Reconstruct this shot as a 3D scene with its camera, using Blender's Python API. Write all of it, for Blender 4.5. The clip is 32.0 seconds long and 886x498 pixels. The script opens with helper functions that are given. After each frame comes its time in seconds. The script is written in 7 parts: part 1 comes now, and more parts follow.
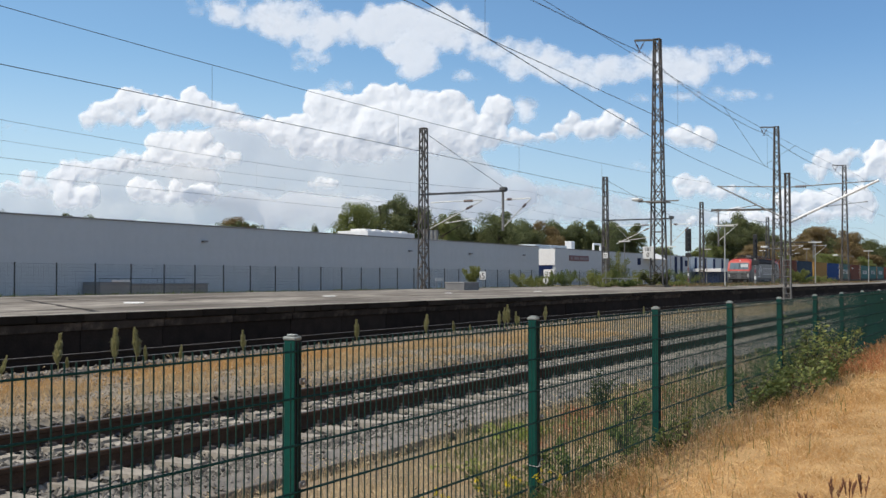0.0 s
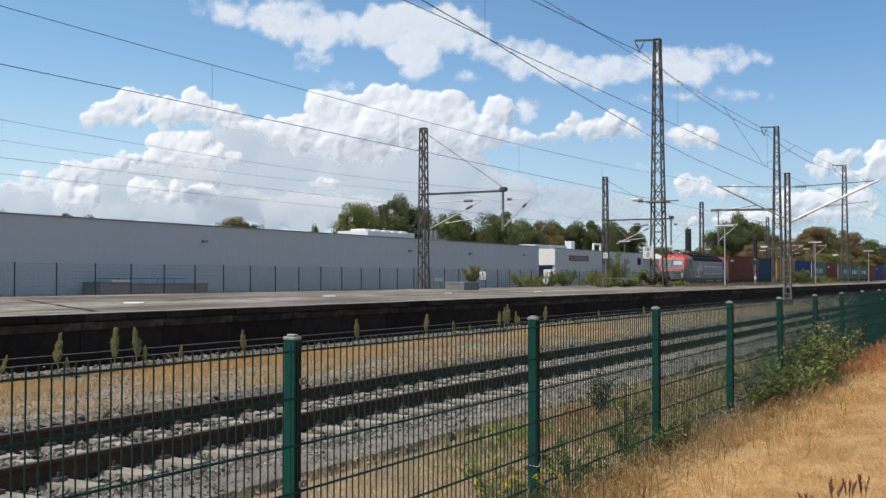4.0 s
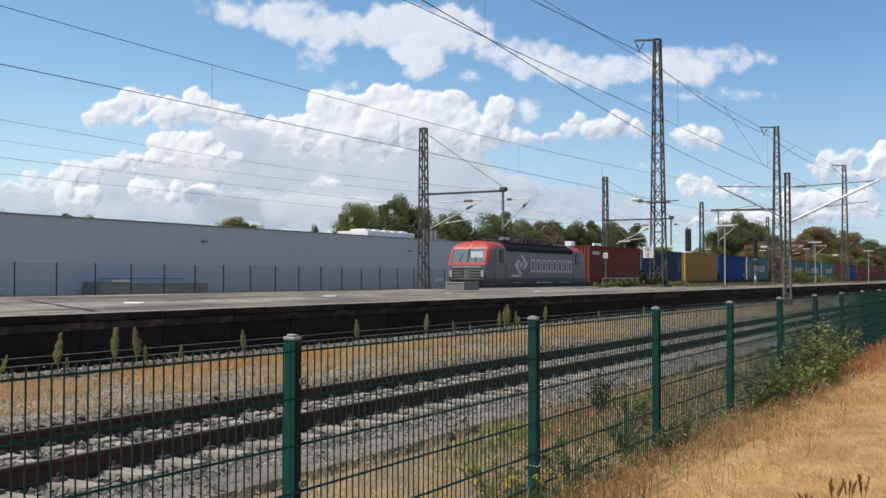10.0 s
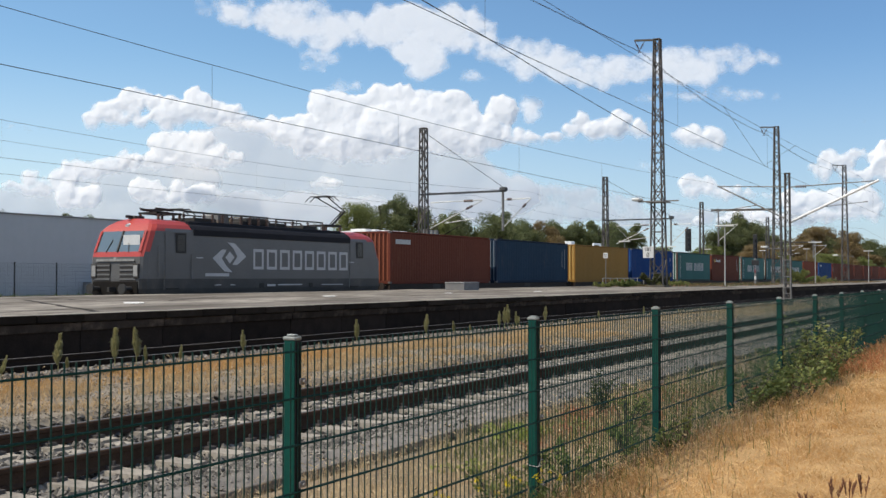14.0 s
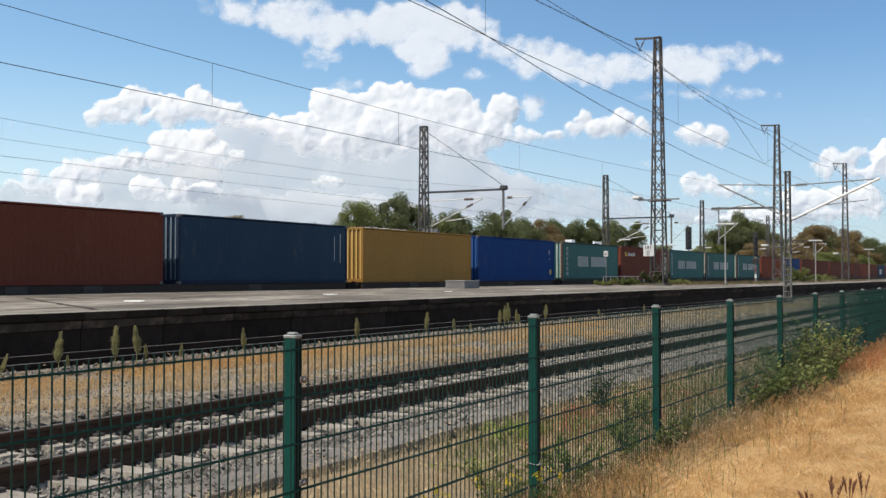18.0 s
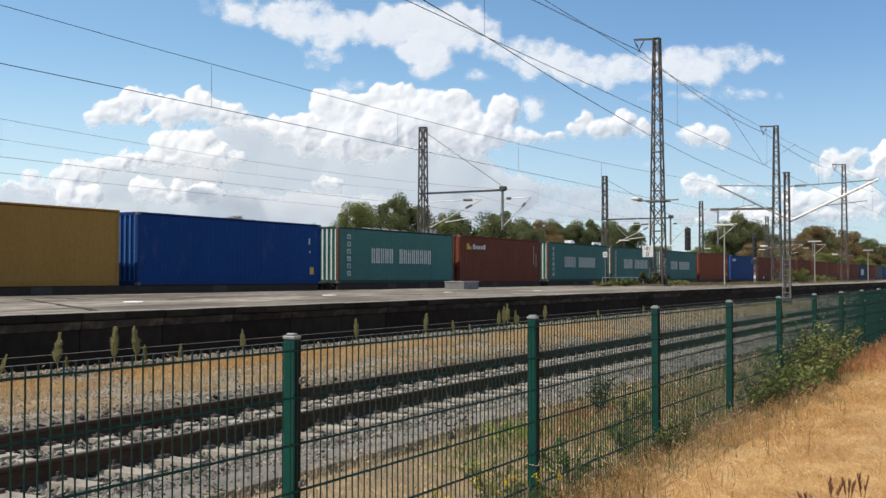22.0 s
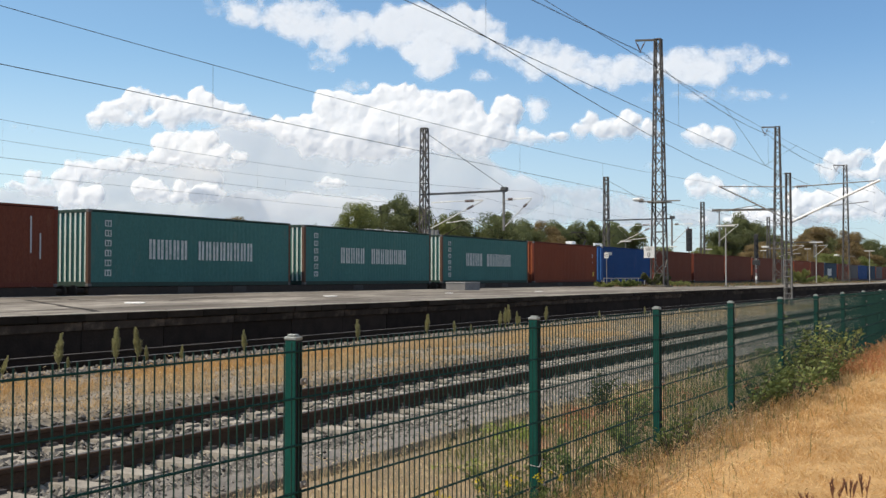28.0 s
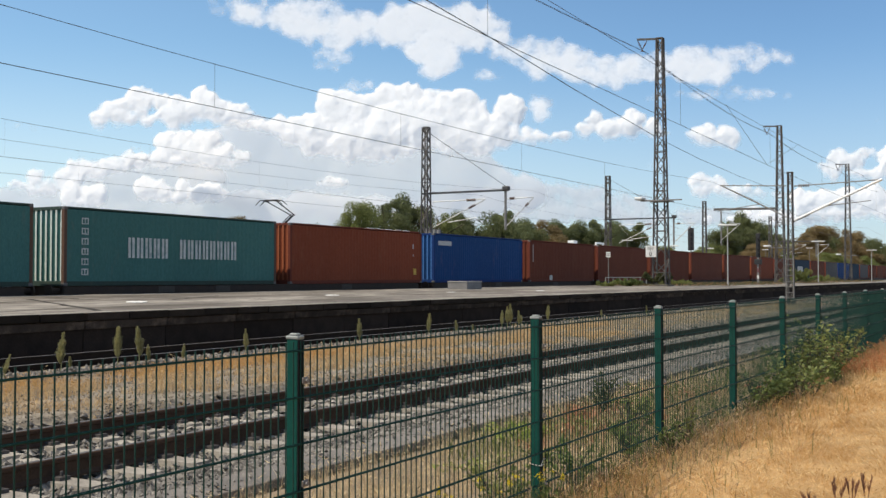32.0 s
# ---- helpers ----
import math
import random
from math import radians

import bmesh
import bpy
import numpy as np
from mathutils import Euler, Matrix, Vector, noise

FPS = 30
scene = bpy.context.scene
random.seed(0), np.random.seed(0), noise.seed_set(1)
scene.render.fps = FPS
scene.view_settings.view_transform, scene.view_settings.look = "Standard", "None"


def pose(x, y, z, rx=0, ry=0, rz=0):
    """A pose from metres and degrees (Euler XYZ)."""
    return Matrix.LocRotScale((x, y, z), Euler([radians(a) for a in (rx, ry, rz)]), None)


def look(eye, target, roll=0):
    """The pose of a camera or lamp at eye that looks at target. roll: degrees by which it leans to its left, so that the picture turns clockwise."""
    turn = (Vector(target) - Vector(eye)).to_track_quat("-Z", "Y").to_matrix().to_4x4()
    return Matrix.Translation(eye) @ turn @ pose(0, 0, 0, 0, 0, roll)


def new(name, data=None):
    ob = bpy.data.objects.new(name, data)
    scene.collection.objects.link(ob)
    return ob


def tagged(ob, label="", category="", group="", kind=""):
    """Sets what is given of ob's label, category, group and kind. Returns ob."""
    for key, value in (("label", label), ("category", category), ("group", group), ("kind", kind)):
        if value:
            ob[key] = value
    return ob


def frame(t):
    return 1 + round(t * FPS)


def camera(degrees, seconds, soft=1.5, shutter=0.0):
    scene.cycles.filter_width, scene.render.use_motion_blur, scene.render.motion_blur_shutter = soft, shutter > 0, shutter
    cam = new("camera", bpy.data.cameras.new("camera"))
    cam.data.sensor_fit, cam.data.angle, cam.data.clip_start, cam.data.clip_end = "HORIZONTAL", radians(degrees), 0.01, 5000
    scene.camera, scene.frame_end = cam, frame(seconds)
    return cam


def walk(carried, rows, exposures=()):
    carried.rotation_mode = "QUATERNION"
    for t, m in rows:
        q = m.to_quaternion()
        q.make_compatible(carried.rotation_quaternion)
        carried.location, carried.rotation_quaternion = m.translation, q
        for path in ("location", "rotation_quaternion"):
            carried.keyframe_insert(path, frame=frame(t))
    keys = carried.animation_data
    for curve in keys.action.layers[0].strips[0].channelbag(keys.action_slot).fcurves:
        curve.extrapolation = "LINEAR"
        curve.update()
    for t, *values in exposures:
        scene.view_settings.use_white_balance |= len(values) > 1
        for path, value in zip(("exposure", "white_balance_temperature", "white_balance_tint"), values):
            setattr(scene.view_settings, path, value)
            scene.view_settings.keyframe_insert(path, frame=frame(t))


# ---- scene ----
# x runs along the railway, y across it, z up; z = 0 is the top of the rails.
HEAD, TILT = 29.167, 1.563
EYE = Vector((0.0, 0.0, 1.49))


def gaze(dx, dy):
    """The camera's pose, turned a little to the left by dx and upward by dy (in 1/1861.7 of a radian)."""
    a, e = radians(HEAD) + dx / 1861.7, radians(TILT) + dy / 1861.7
    return look(EYE, EYE + Vector((math.cos(a) * math.cos(e), math.sin(a) * math.cos(e), math.sin(e))))


cam = camera(45.674, 32.0, soft=1.45)
SWAY = [(0, 0, 0), (14.2, 0, 0), (16.5, 1.5, -3), (17.5, 1.5, -3), (18.2, 0, -3), (20, -2.3, -3), (20.5, -1.5, -1.6), (22, -0.8, -1.5),
        (23, 1.5, 0), (24, 1.2, 0), (25, 0, 0), (26.5, 0.7, 0), (28, 1.5, 0), (29, 0, 0), (30, 1.5, 0), (31, 3, -1.4), (32, 4.6, -1.5)]
walk(cam, [(t, gaze(dx, dy)) for t, dx, dy in SWAY], [(0, -0.07, 6650, 10), (13.5, -0.03, 6700, 10), (18.5, 0.05, 6850, 10), (32, 0.06, 6950, 10)])

# ---- light ----
SUN_AZ, SUN_EL = 138.0, 57.0          # degrees from +x towards +y; height
sun = new("sun", bpy.data.lights.new("sun", "SUN"))
sun.data.energy, sun.data.angle, sun.data.color = 5.0, radians(0.6), (1.0, 0.93, 0.81)
sun_dir = Vector((math.cos(radians(SUN_AZ)) * math.cos(radians(SUN_EL)), math.sin(radians(SUN_AZ)) * math.cos(radians(SUN_EL)), math.sin(radians(SUN_EL))))
sun.matrix_world = look(sun_dir * 60, (0, 0, 0))


class Nodes:
    """A short way to write node trees."""

    def __init__(self, tree):
        self.tree = tree
        tree.nodes.clear()

    def add(self, kind, **settings):
        n = self.tree.nodes.new(kind)
        for k, v in settings.items():
            if k == "op":
                n.operation = v
            elif k == "blend":
                n.blend_type = v
            elif k == "dtype":
                n.data_type = v
        return n

    def link(self, a, b):
        self.tree.links.new(a, b)

    def put(self, socket, v):
        if hasattr(v, "is_output"):
            self.link(v, socket)
        else:
            socket.default_value = v

    def math(self, op, a, b=0.0, c=0.0, clamp=False):
        n = self.add("ShaderNodeMath", op=op)
        n.use_clamp = clamp
        for s, v in zip(n.inputs, (a, b, c)):
            self.put(s, v)
        return n.outputs[0]

    def vmath(self, op, a, b=None):
        n = self.add("ShaderNodeVectorMath", op=op)
        self.put(n.inputs[0], a)
        if b is not None:
            self.put(n.inputs[1], b)
        return n.outputs["Value"] if op in ("DOT_PRODUCT", "LENGTH") else n.outputs["Vector"]

    def mix(self, f, a, b, blend="MIX"):
        n = self.add("ShaderNodeMix", dtype="RGBA", blend=blend)
        self.put(n.inputs[0], f)
        self.put(n.inputs[6], a)
        self.put(n.inputs[7], b)
        return n.outputs[2]

    def noise(self, vec, scale, detail=4.0, rough=0.55, out="Fac", distort=0.0):
        n = self.add("ShaderNodeTexNoise")
        if vec is not None:
            self.link(vec, n.inputs["Vector"])
        n.inputs["Scale"].default_value, n.inputs["Detail"].default_value, n.inputs["Roughness"].default_value = scale, detail, rough
        n.inputs["Distortion"].default_value = distort
        return n.outputs[out]

    def ramp(self, f, a, b, lo=0.0, hi=1.0, smooth=True):
        n = self.add("ShaderNodeMapRange")
        n.interpolation_type = "SMOOTHSTEP" if smooth else "LINEAR"
        for s, v in zip(n.inputs, (f, a, b, lo, hi)):
            self.put(s, v)
        return n.outputs[0]


def make_world():
    w = bpy.data.worlds.new("sky")
    scene.world = w
    w.use_nodes = True
    n = Nodes(w.node_tree)
    out, bg = n.add("ShaderNodeOutputWorld"), n.add("ShaderNodeBackground")
    n.link(bg.outputs[0], out.inputs[0])
    sky = n.add("ShaderNodeTexSky")
    sky.sky_type, sky.sun_disc = "NISHITA", False
    sky.sun_elevation, sky.sun_rotation = radians(SUN_EL), radians(90 - SUN_AZ)
    sky.air_density, sky.dust_density, sky.ozone_density = 1.0, 0.1, 3.0
    co = n.add("ShaderNodeTexCoord").outputs["Generated"]
    sep = n.add("ShaderNodeSeparateXYZ")
    n.link(co, sep.inputs[0])
    x, y, z = sep.outputs
    az = n.math("MULTIPLY", n.math("ARCTAN2", y, x), 57.2958)
    el = n.math("MULTIPLY", n.math("ARCSINE", z), 57.2958)
    comb = n.add("ShaderNodeCombineXYZ")
    n.link(az, comb.inputs[0])
    n.link(el, comb.inputs[1])
    p = comb.outputs[0]
    # unseen scattered cloud over the rest of the sky, brightened to fill shaded sides
    far = n.noise(p, 0.055, 6.0, 0.6)
    away = n.ramp(n.math("ABSOLUTE", n.math("SUBTRACT", az, 29.0)), 26.0, 34.0)
    total = n.math("SUBTRACT", n.math("MULTIPLY", n.math("SUBTRACT", far, 0.50), 5.0), n.math("SUBTRACT", 1.0, away))
    mask = n.ramp(total, -0.1, 0.5)
    cloud = n.mix(n.ramp(n.noise(p, 0.12, 4.0, 0.5), 0.35, 0.65), (1.15, 1.15, 1.14, 1), (0.72, 0.77, 0.84, 1))
    haze = n.ramp(el, 13.0, 0.0)
    blue = n.mix(n.math("MULTIPLY", haze, 0.62), n.mix(1.0, sky.outputs[0], (SKY_GAIN * 0.88, SKY_GAIN * 1.05, SKY_GAIN * 1.10, 1), "MULTIPLY"), (0.68, 0.77, 0.88, 1))
    # the sky deepens away from the sun
    tone = n.add("ShaderNodeCombineColor")
    for s, lo in zip(tone.inputs, (0.78, 0.84, 0.93)):
        n.link(n.ramp(az, 48.0, 8.0, 1.06, lo), s)
    n.link(n.mix(1.0, n.mix(mask, blue, cloud), tone.outputs[0], "MULTIPLY"), bg.inputs["Color"])
    bg.inputs["Strength"].default_value = 1.0


SKY_GAIN = 0.13
make_world()

# ---- materials ----


def surface(name, col, col2=None, rough=0.7, metal=0.0, scale=6.0, bump=0.15, fine=60.0, dirt=None, dirt_at=0.62, stretch=(1, 1, 1), each=0.0, island=0.0, spec=0.5, use="Object", dirt_scale=0.6, grain=0.45):
    """Two tones mixed by coarse and fine noise, an optional stain, a fine relief; each/island: brightness varied from piece to piece."""
    m = bpy.data.materials.new(name)
    m.use_nodes = True
    n = Nodes(m.node_tree)
    out, b = n.add("ShaderNodeOutputMaterial"), n.add("ShaderNodeBsdfPrincipled")
    n.link(b.outputs[0], out.inputs[0])
    co = n.add("ShaderNodeTexCoord").outputs[use]
    if stretch != (1, 1, 1):
        co = n.vmath("MULTIPLY", co, stretch)
    col2 = col2 or tuple(c * 0.72 for c in col)
    coarse = n.ramp(n.noise(co, scale, 5.0, 0.6), 0.3, 0.7)
    small = n.noise(co, fine, 3.0, 0.6)
    c = n.mix(coarse, (*col, 1), (*col2, 1))
    c = n.mix(n.ramp(small, 0.25, 0.75, 0.0, grain), c, (*[v * 0.6 for v in col2], 1))
    if dirt:
        c = n.mix(n.ramp(n.noise(co, scale * dirt_scale, 6.0, 0.65), dirt_at - 0.1, dirt_at + 0.12, 0.0, 0.85), c, (*dirt, 1))
    if each or island:
        r = n.add("ShaderNodeObjectInfo").outputs["Random"] if each else n.add("ShaderNodeNewGeometry").outputs["Random Per Island"]
        k = each or island
        g = n.ramp(r, 0.0, 1.0, 1 - k, 1 + k, smooth=False)
        cc = n.add("ShaderNodeCombineColor")
        for s in cc.inputs:
            n.link(g, s)
        c = n.mix(1.0, c, cc.outputs[0], "MULTIPLY")
    n.link(c, b.inputs["Base Color"])
    n.link(n.ramp(small, 0.2, 0.8, max(0.02, rough - 0.1), min(1, rough + 0.1)), b.inputs["Roughness"])
    b.inputs["Metallic"].default_value = metal
    b.inputs["Specular IOR Level"].default_value = spec
    if bump:
        bn = n.add("ShaderNodeBump")
        bn.inputs["Strength"].default_value, bn.inputs["Distance"].default_value = bump, 0.02
        n.link(small, bn.inputs["Height"])
        n.link(bn.outputs[0], b.inputs["Normal"])
    return m


def leafy(name, col, col2, island=0.35, rough=0.6, thin=0.3):
    """Leaves and blades: colour varied from leaf to leaf, a little light let through."""
    m = bpy.data.materials.new(name)
    m.use_nodes = True
    n = Nodes(m.node_tree)
    out, b, tr, add = n.add("ShaderNodeOutputMaterial"), n.add("ShaderNodeBsdfPrincipled"), n.add("ShaderNodeBsdfTranslucent"), n.add("ShaderNodeMixShader")
    geo = n.add("ShaderNodeNewGeometry")
    co = n.add("ShaderNodeTexCoord").outputs["Object"]
    c = n.mix(geo.outputs["Random Per Island"], (*col, 1), (*col2, 1))
    c = n.mix(n.ramp(n.noise(co, 1.3, 4.0), 0.3, 0.7, 0.0, island), c, (*[v * 0.5 for v in col2], 1))
    n.link(c, b.inputs["Base Color"])
    n.link(c, tr.inputs[0])
    b.inputs["Roughness"].default_value = rough
    b.inputs["Specular IOR Level"].default_value = 0.25
    add.inputs[0].default_value = thin
    n.link(b.outputs[0], add.inputs[1])
    n.link(tr.outputs[0], add.inputs[2])
    n.link(add.outputs[0], out.inputs[0])
    return m


def glassy(name, col, rough=0.06, metal=0.0):
    m = bpy.data.materials.new(name)
    m.use_nodes = True
    b = m.node_tree.nodes["Principled BSDF"]
    b.inputs["Base Color"].default_value = (*col, 1)
    b.inputs["Roughness"].default_value, b.inputs["Metallic"].default_value = rough, metal
    b.inputs["Specular IOR Level"].default_value = 0.9
    b.inputs["Coat Weight"].default_value = 0.6
    return m


MEADOW_SOIL = surface("meadow_soil", (0.48, 0.30, 0.125), (0.38, 0.23, 0.09), 0.95, scale=0.9, fine=18, bump=0.4, dirt=(0.32, 0.20, 0.085), dirt_at=0.62)
EARTH = surface("dry_earth", (0.30, 0.225, 0.145), (0.18, 0.14, 0.095), 0.95, scale=1.1, fine=18, bump=0.5, dirt=(0.34, 0.245, 0.14), dirt_at=0.55)
GRAVEL = surface("gravel", (0.155, 0.125, 0.095), (0.085, 0.068, 0.052), 0.95, scale=2.0, fine=26, bump=0.9, dirt=(0.34, 0.25, 0.13), dirt_at=0.60)
TAN_GRAVEL = surface("tan_gravel", (0.250, 0.208, 0.152), (0.16, 0.137, 0.107), 0.95, scale=1.4, fine=26, bump=0.9, dirt=(0.33, 0.28, 0.21), dirt_at=0.58, dirt_scale=1.0)
DARK_BALLAST = surface("dark_ballast", (0.050, 0.040, 0.032), (0.030, 0.025, 0.02), 0.98, scale=2.0, fine=26, bump=0.9, spec=0.1)
GRIT = surface("tan_grit", (0.30, 0.25, 0.185), (0.17, 0.145, 0.112), 0.9, scale=3, fine=40, bump=0.3, island=0.5)
# dark bed colour stands in for the shadow in gaps between the stones
BALLAST_GAP_SHADE = surface("ballast_gap_shade", (0.070, 0.060, 0.050), (0.042, 0.036, 0.030), 0.98, scale=2.0, fine=26, bump=0.9, spec=0.1)
WHITE_BOARD = surface("white_board", (0.82, 0.82, 0.80), (0.74, 0.74, 0.72), 0.6, scale=1, fine=20, bump=0.02)
TROUGH_LID = surface("trough_lid", (0.205, 0.183, 0.16), (0.14, 0.125, 0.108), 0.9, scale=3, fine=40, bump=0.25, dirt=(0.16, 0.12, 0.085), dirt_at=0.62, each=0.15)
STONE = surface("ballast_stone", (0.212, 0.194, 0.168), (0.104, 0.095, 0.083), 0.9, scale=3, fine=40, bump=0.3, island=0.75)
SLEEPER = surface("sleeper_concrete", (0.37, 0.335, 0.28), (0.21, 0.187, 0.158), 0.9, scale=5, fine=50, bump=0.3, each=0.12)
RAIL_RUST = surface("rail_rust", (0.092, 0.053, 0.034), (0.060, 0.036, 0.024), 0.9, scale=4, fine=50, bump=0.25, spec=0.15)
RAIL_DARK = surface("rail_dark", (0.020, 0.016, 0.013), (0.014, 0.011, 0.010), 0.85, scale=4, fine=50, bump=0.2, spec=0.15)
RAIL_BRIGHT = surface("rail_bright", (0.24, 0.225, 0.21), (0.18, 0.165, 0.15), 0.6, metal=0.3, scale=9, fine=60, bump=0.05)
RAIL_HEAD = surface("rail_head", (0.13, 0.122, 0.115), (0.09, 0.082, 0.077), 0.75, metal=0.2, scale=9, fine=60, bump=0.05)
CLIP_METAL = surface("clip_iron", (0.08, 0.07, 0.065), None, 0.7, scale=12)
CONCRETE = surface("old_concrete", (0.125, 0.115, 0.102), (0.085, 0.078, 0.07), 0.95, scale=1.2, fine=30, bump=0.35, each=0.2, dirt=(0.19, 0.15, 0.10), dirt_at=0.56, spec=0.2)
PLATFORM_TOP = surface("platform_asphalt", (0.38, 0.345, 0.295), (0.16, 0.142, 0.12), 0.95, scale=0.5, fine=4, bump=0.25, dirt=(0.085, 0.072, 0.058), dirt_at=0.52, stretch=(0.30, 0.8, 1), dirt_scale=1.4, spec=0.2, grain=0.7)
# wall and slab faces: the shade of this side is put into their colour
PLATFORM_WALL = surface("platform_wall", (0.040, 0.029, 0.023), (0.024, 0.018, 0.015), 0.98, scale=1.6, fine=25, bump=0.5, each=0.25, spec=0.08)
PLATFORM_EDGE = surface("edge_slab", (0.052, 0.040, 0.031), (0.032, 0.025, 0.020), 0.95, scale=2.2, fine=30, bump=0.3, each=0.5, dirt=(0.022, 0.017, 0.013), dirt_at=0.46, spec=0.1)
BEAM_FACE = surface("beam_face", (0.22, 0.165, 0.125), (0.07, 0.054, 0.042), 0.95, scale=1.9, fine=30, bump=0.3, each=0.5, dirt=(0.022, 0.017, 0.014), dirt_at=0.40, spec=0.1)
WHITE_MARK = surface("worn_white", (0.78, 0.77, 0.74), (0.6, 0.59, 0.56), 0.8, scale=8, fine=40)
FENCE_GREEN = surface("green_coating", (0.002, 0.072, 0.056), (0.0015, 0.058, 0.046), 0.5, scale=5, fine=70, bump=0.05, each=0.08, spec=0.2)
WIRE_DARK = surface("mesh_upright", (0.010, 0.050, 0.040), (0.007, 0.038, 0.030), 0.6, scale=5, fine=70, bump=0.03, spec=0.2)
WIRE_GREEN = surface("mesh_green", (0.007, 0.042, 0.033), (0.005, 0.032, 0.025), 0.6, scale=5, fine=70, bump=0.03, spec=0.12)
POST_SHADE = surface("cover_strip", (0.016, 0.018, 0.020), (0.012, 0.013, 0.015), 0.6, scale=5, fine=70, bump=0.03, spec=0.2)
CAP_GREY = surface("weathered_cap", (0.29, 0.31, 0.30), (0.20, 0.22, 0.21), 0.7, scale=15, fine=80)
GALVAN = surface("galvanised_steel", (0.27, 0.27, 0.265), (0.19, 0.185, 0.175), 0.65, metal=0.35, scale=3, fine=40, bump=0.08, dirt=(0.17, 0.12, 0.085), dirt_at=0.62)
LATTICE = surface("lattice_steel", (0.135, 0.128, 0.120), (0.09, 0.086, 0.081), 0.75, metal=0.2, scale=2, fine=35, bump=0.1, dirt=(0.13, 0.10, 0.08), dirt_at=0.58)
ARM_TUBE = surface("pale_tube", (0.72, 0.72, 0.70), (0.58, 0.58, 0.56), 0.5, metal=0.3, scale=5, fine=50)
LAMP_GREY = surface("lamp_post_grey", (0.46, 0.46, 0.44), (0.36, 0.36, 0.34), 0.6, metal=0.2, scale=5, fine=50)
ARM_DARK = surface("dark_arm_steel", (0.075, 0.078, 0.08), (0.055, 0.057, 0.06), 0.6, metal=0.2, scale=3, fine=40)
INSULATOR = surface("brown_insulator", (0.13, 0.07, 0.05), None, 0.3, scale=9)
WHITE_TUBE = surface("white_tube", (0.85, 0.85, 0.84), (0.75, 0.75, 0.73), 0.45, scale=5, fine=50)
WIRE = surface("bare_wire", (0.085, 0.080, 0.078), (0.055, 0.052, 0.05), 0.6, metal=0.2, scale=9, bump=0)
SIGN_WHITE = surface("sign_white", (0.72, 0.72, 0.70), (0.62, 0.62, 0.60), 0.6, scale=4, fine=40)
SIGN_BLACK = surface("sign_black", (0.02, 0.02, 0.022), None, 0.6, scale=4)
HALL_WALL = surface("hall_cladding", (0.425, 0.465, 0.495), (0.405, 0.445, 0.475), 0.6, scale=0.1, fine=1.5, bump=0.0, each=0.015, grain=0.10)
HALL_TRIM = surface("hall_trim", (0.23, 0.237, 0.25), None, 0.5, scale=2)
WHITE_CLAD = surface("white_cladding", (0.80, 0.80, 0.79), (0.70, 0.70, 0.69), 0.6, scale=0.4, fine=9, bump=0.03)
DARK_BLUE = surface("dark_blue_panel", (0.012, 0.026, 0.085), None, 0.7, scale=2, spec=0.1)
SIGN_DULL = surface("sign_dull", (0.24, 0.20, 0.215), None, 0.6, scale=2)
RED_SIGN = surface("dark_red_sign", (0.16, 0.05, 0.06), None, 0.5, scale=2)
DRY = leafy("dry_grass", (0.650, 0.405, 0.165), (0.510, 0.290, 0.107), 0.15, thin=0.62)
STRAW_LIGHT = leafy("light_straw", (0.80, 0.595, 0.325), (0.63, 0.43, 0.205), 0.1, thin=0.5)
WITHERED = leafy("withered_stalk", (0.36, 0.21, 0.11), (0.20, 0.125, 0.07), 0.3, thin=0.3)
LITTER = leafy("withered_litter", (0.56, 0.46, 0.32), (0.32, 0.25, 0.165), 0.3, thin=0.35)
RED_WEED = leafy("red_weed", (0.52, 0.25, 0.14), (0.36, 0.17, 0.10), 0.2, thin=0.4)
STRIP_STRAW = leafy("bleached_straw", (0.74, 0.59, 0.36), (0.50, 0.38, 0.22), 0.15, thin=0.5)
STRIP_DRY = leafy("strip_straw", (0.64, 0.455, 0.245), (0.50, 0.335, 0.165), 0.15, thin=0.5)
DRY_RED = leafy("rusty_grass", (0.60, 0.265, 0.12), (0.44, 0.19, 0.08), 0.2, thin=0.5)
DRY_PALE = leafy("pale_straw", (0.58, 0.455, 0.28), (0.42, 0.32, 0.19), 0.15, thin=0.5)
GREEN_WEED = leafy("weed_green", (0.19, 0.23, 0.07), (0.09, 0.125, 0.04), 0.35, thin=0.45)
BRAMBLE_GREEN = leafy("bramble_leaf", (0.31, 0.34, 0.11), (0.08, 0.115, 0.035), 0.4, thin=0.35)
DARK_WEED = leafy("weed_dark_green", (0.11, 0.115, 0.045), (0.06, 0.07, 0.028), 0.35, thin=0.35)
LIGHT_WEED = leafy("weed_light_green", (0.25, 0.265, 0.085), (0.16, 0.18, 0.055), 0.3, thin=0.45)
LIME_WEED = leafy("weed_lime", (0.40, 0.45, 0.12), (0.25, 0.31, 0.075), 0.25, thin=0.5)
SPIKE_GREEN = leafy("spike_green", (0.50, 0.46, 0.25), (0.27, 0.27, 0.125), 0.3, thin=0.45)
YELLOW_FLOWER = leafy("yellow_petal", (0.75, 0.62, 0.03), (0.65, 0.50, 0.02), 0.1)
LEAF_A = leafy("leaf_oak", (0.165, 0.185, 0.077), (0.114, 0.132, 0.054), 0.35, thin=0.4)
LEAF_B = leafy("leaf_light", (0.225, 0.255, 0.085), (0.16, 0.185, 0.06), 0.35, thin=0.4)
LEAF_C = leafy("leaf_brownish", (0.27, 0.185, 0.088), (0.18, 0.14, 0.06), 0.35, thin=0.4)
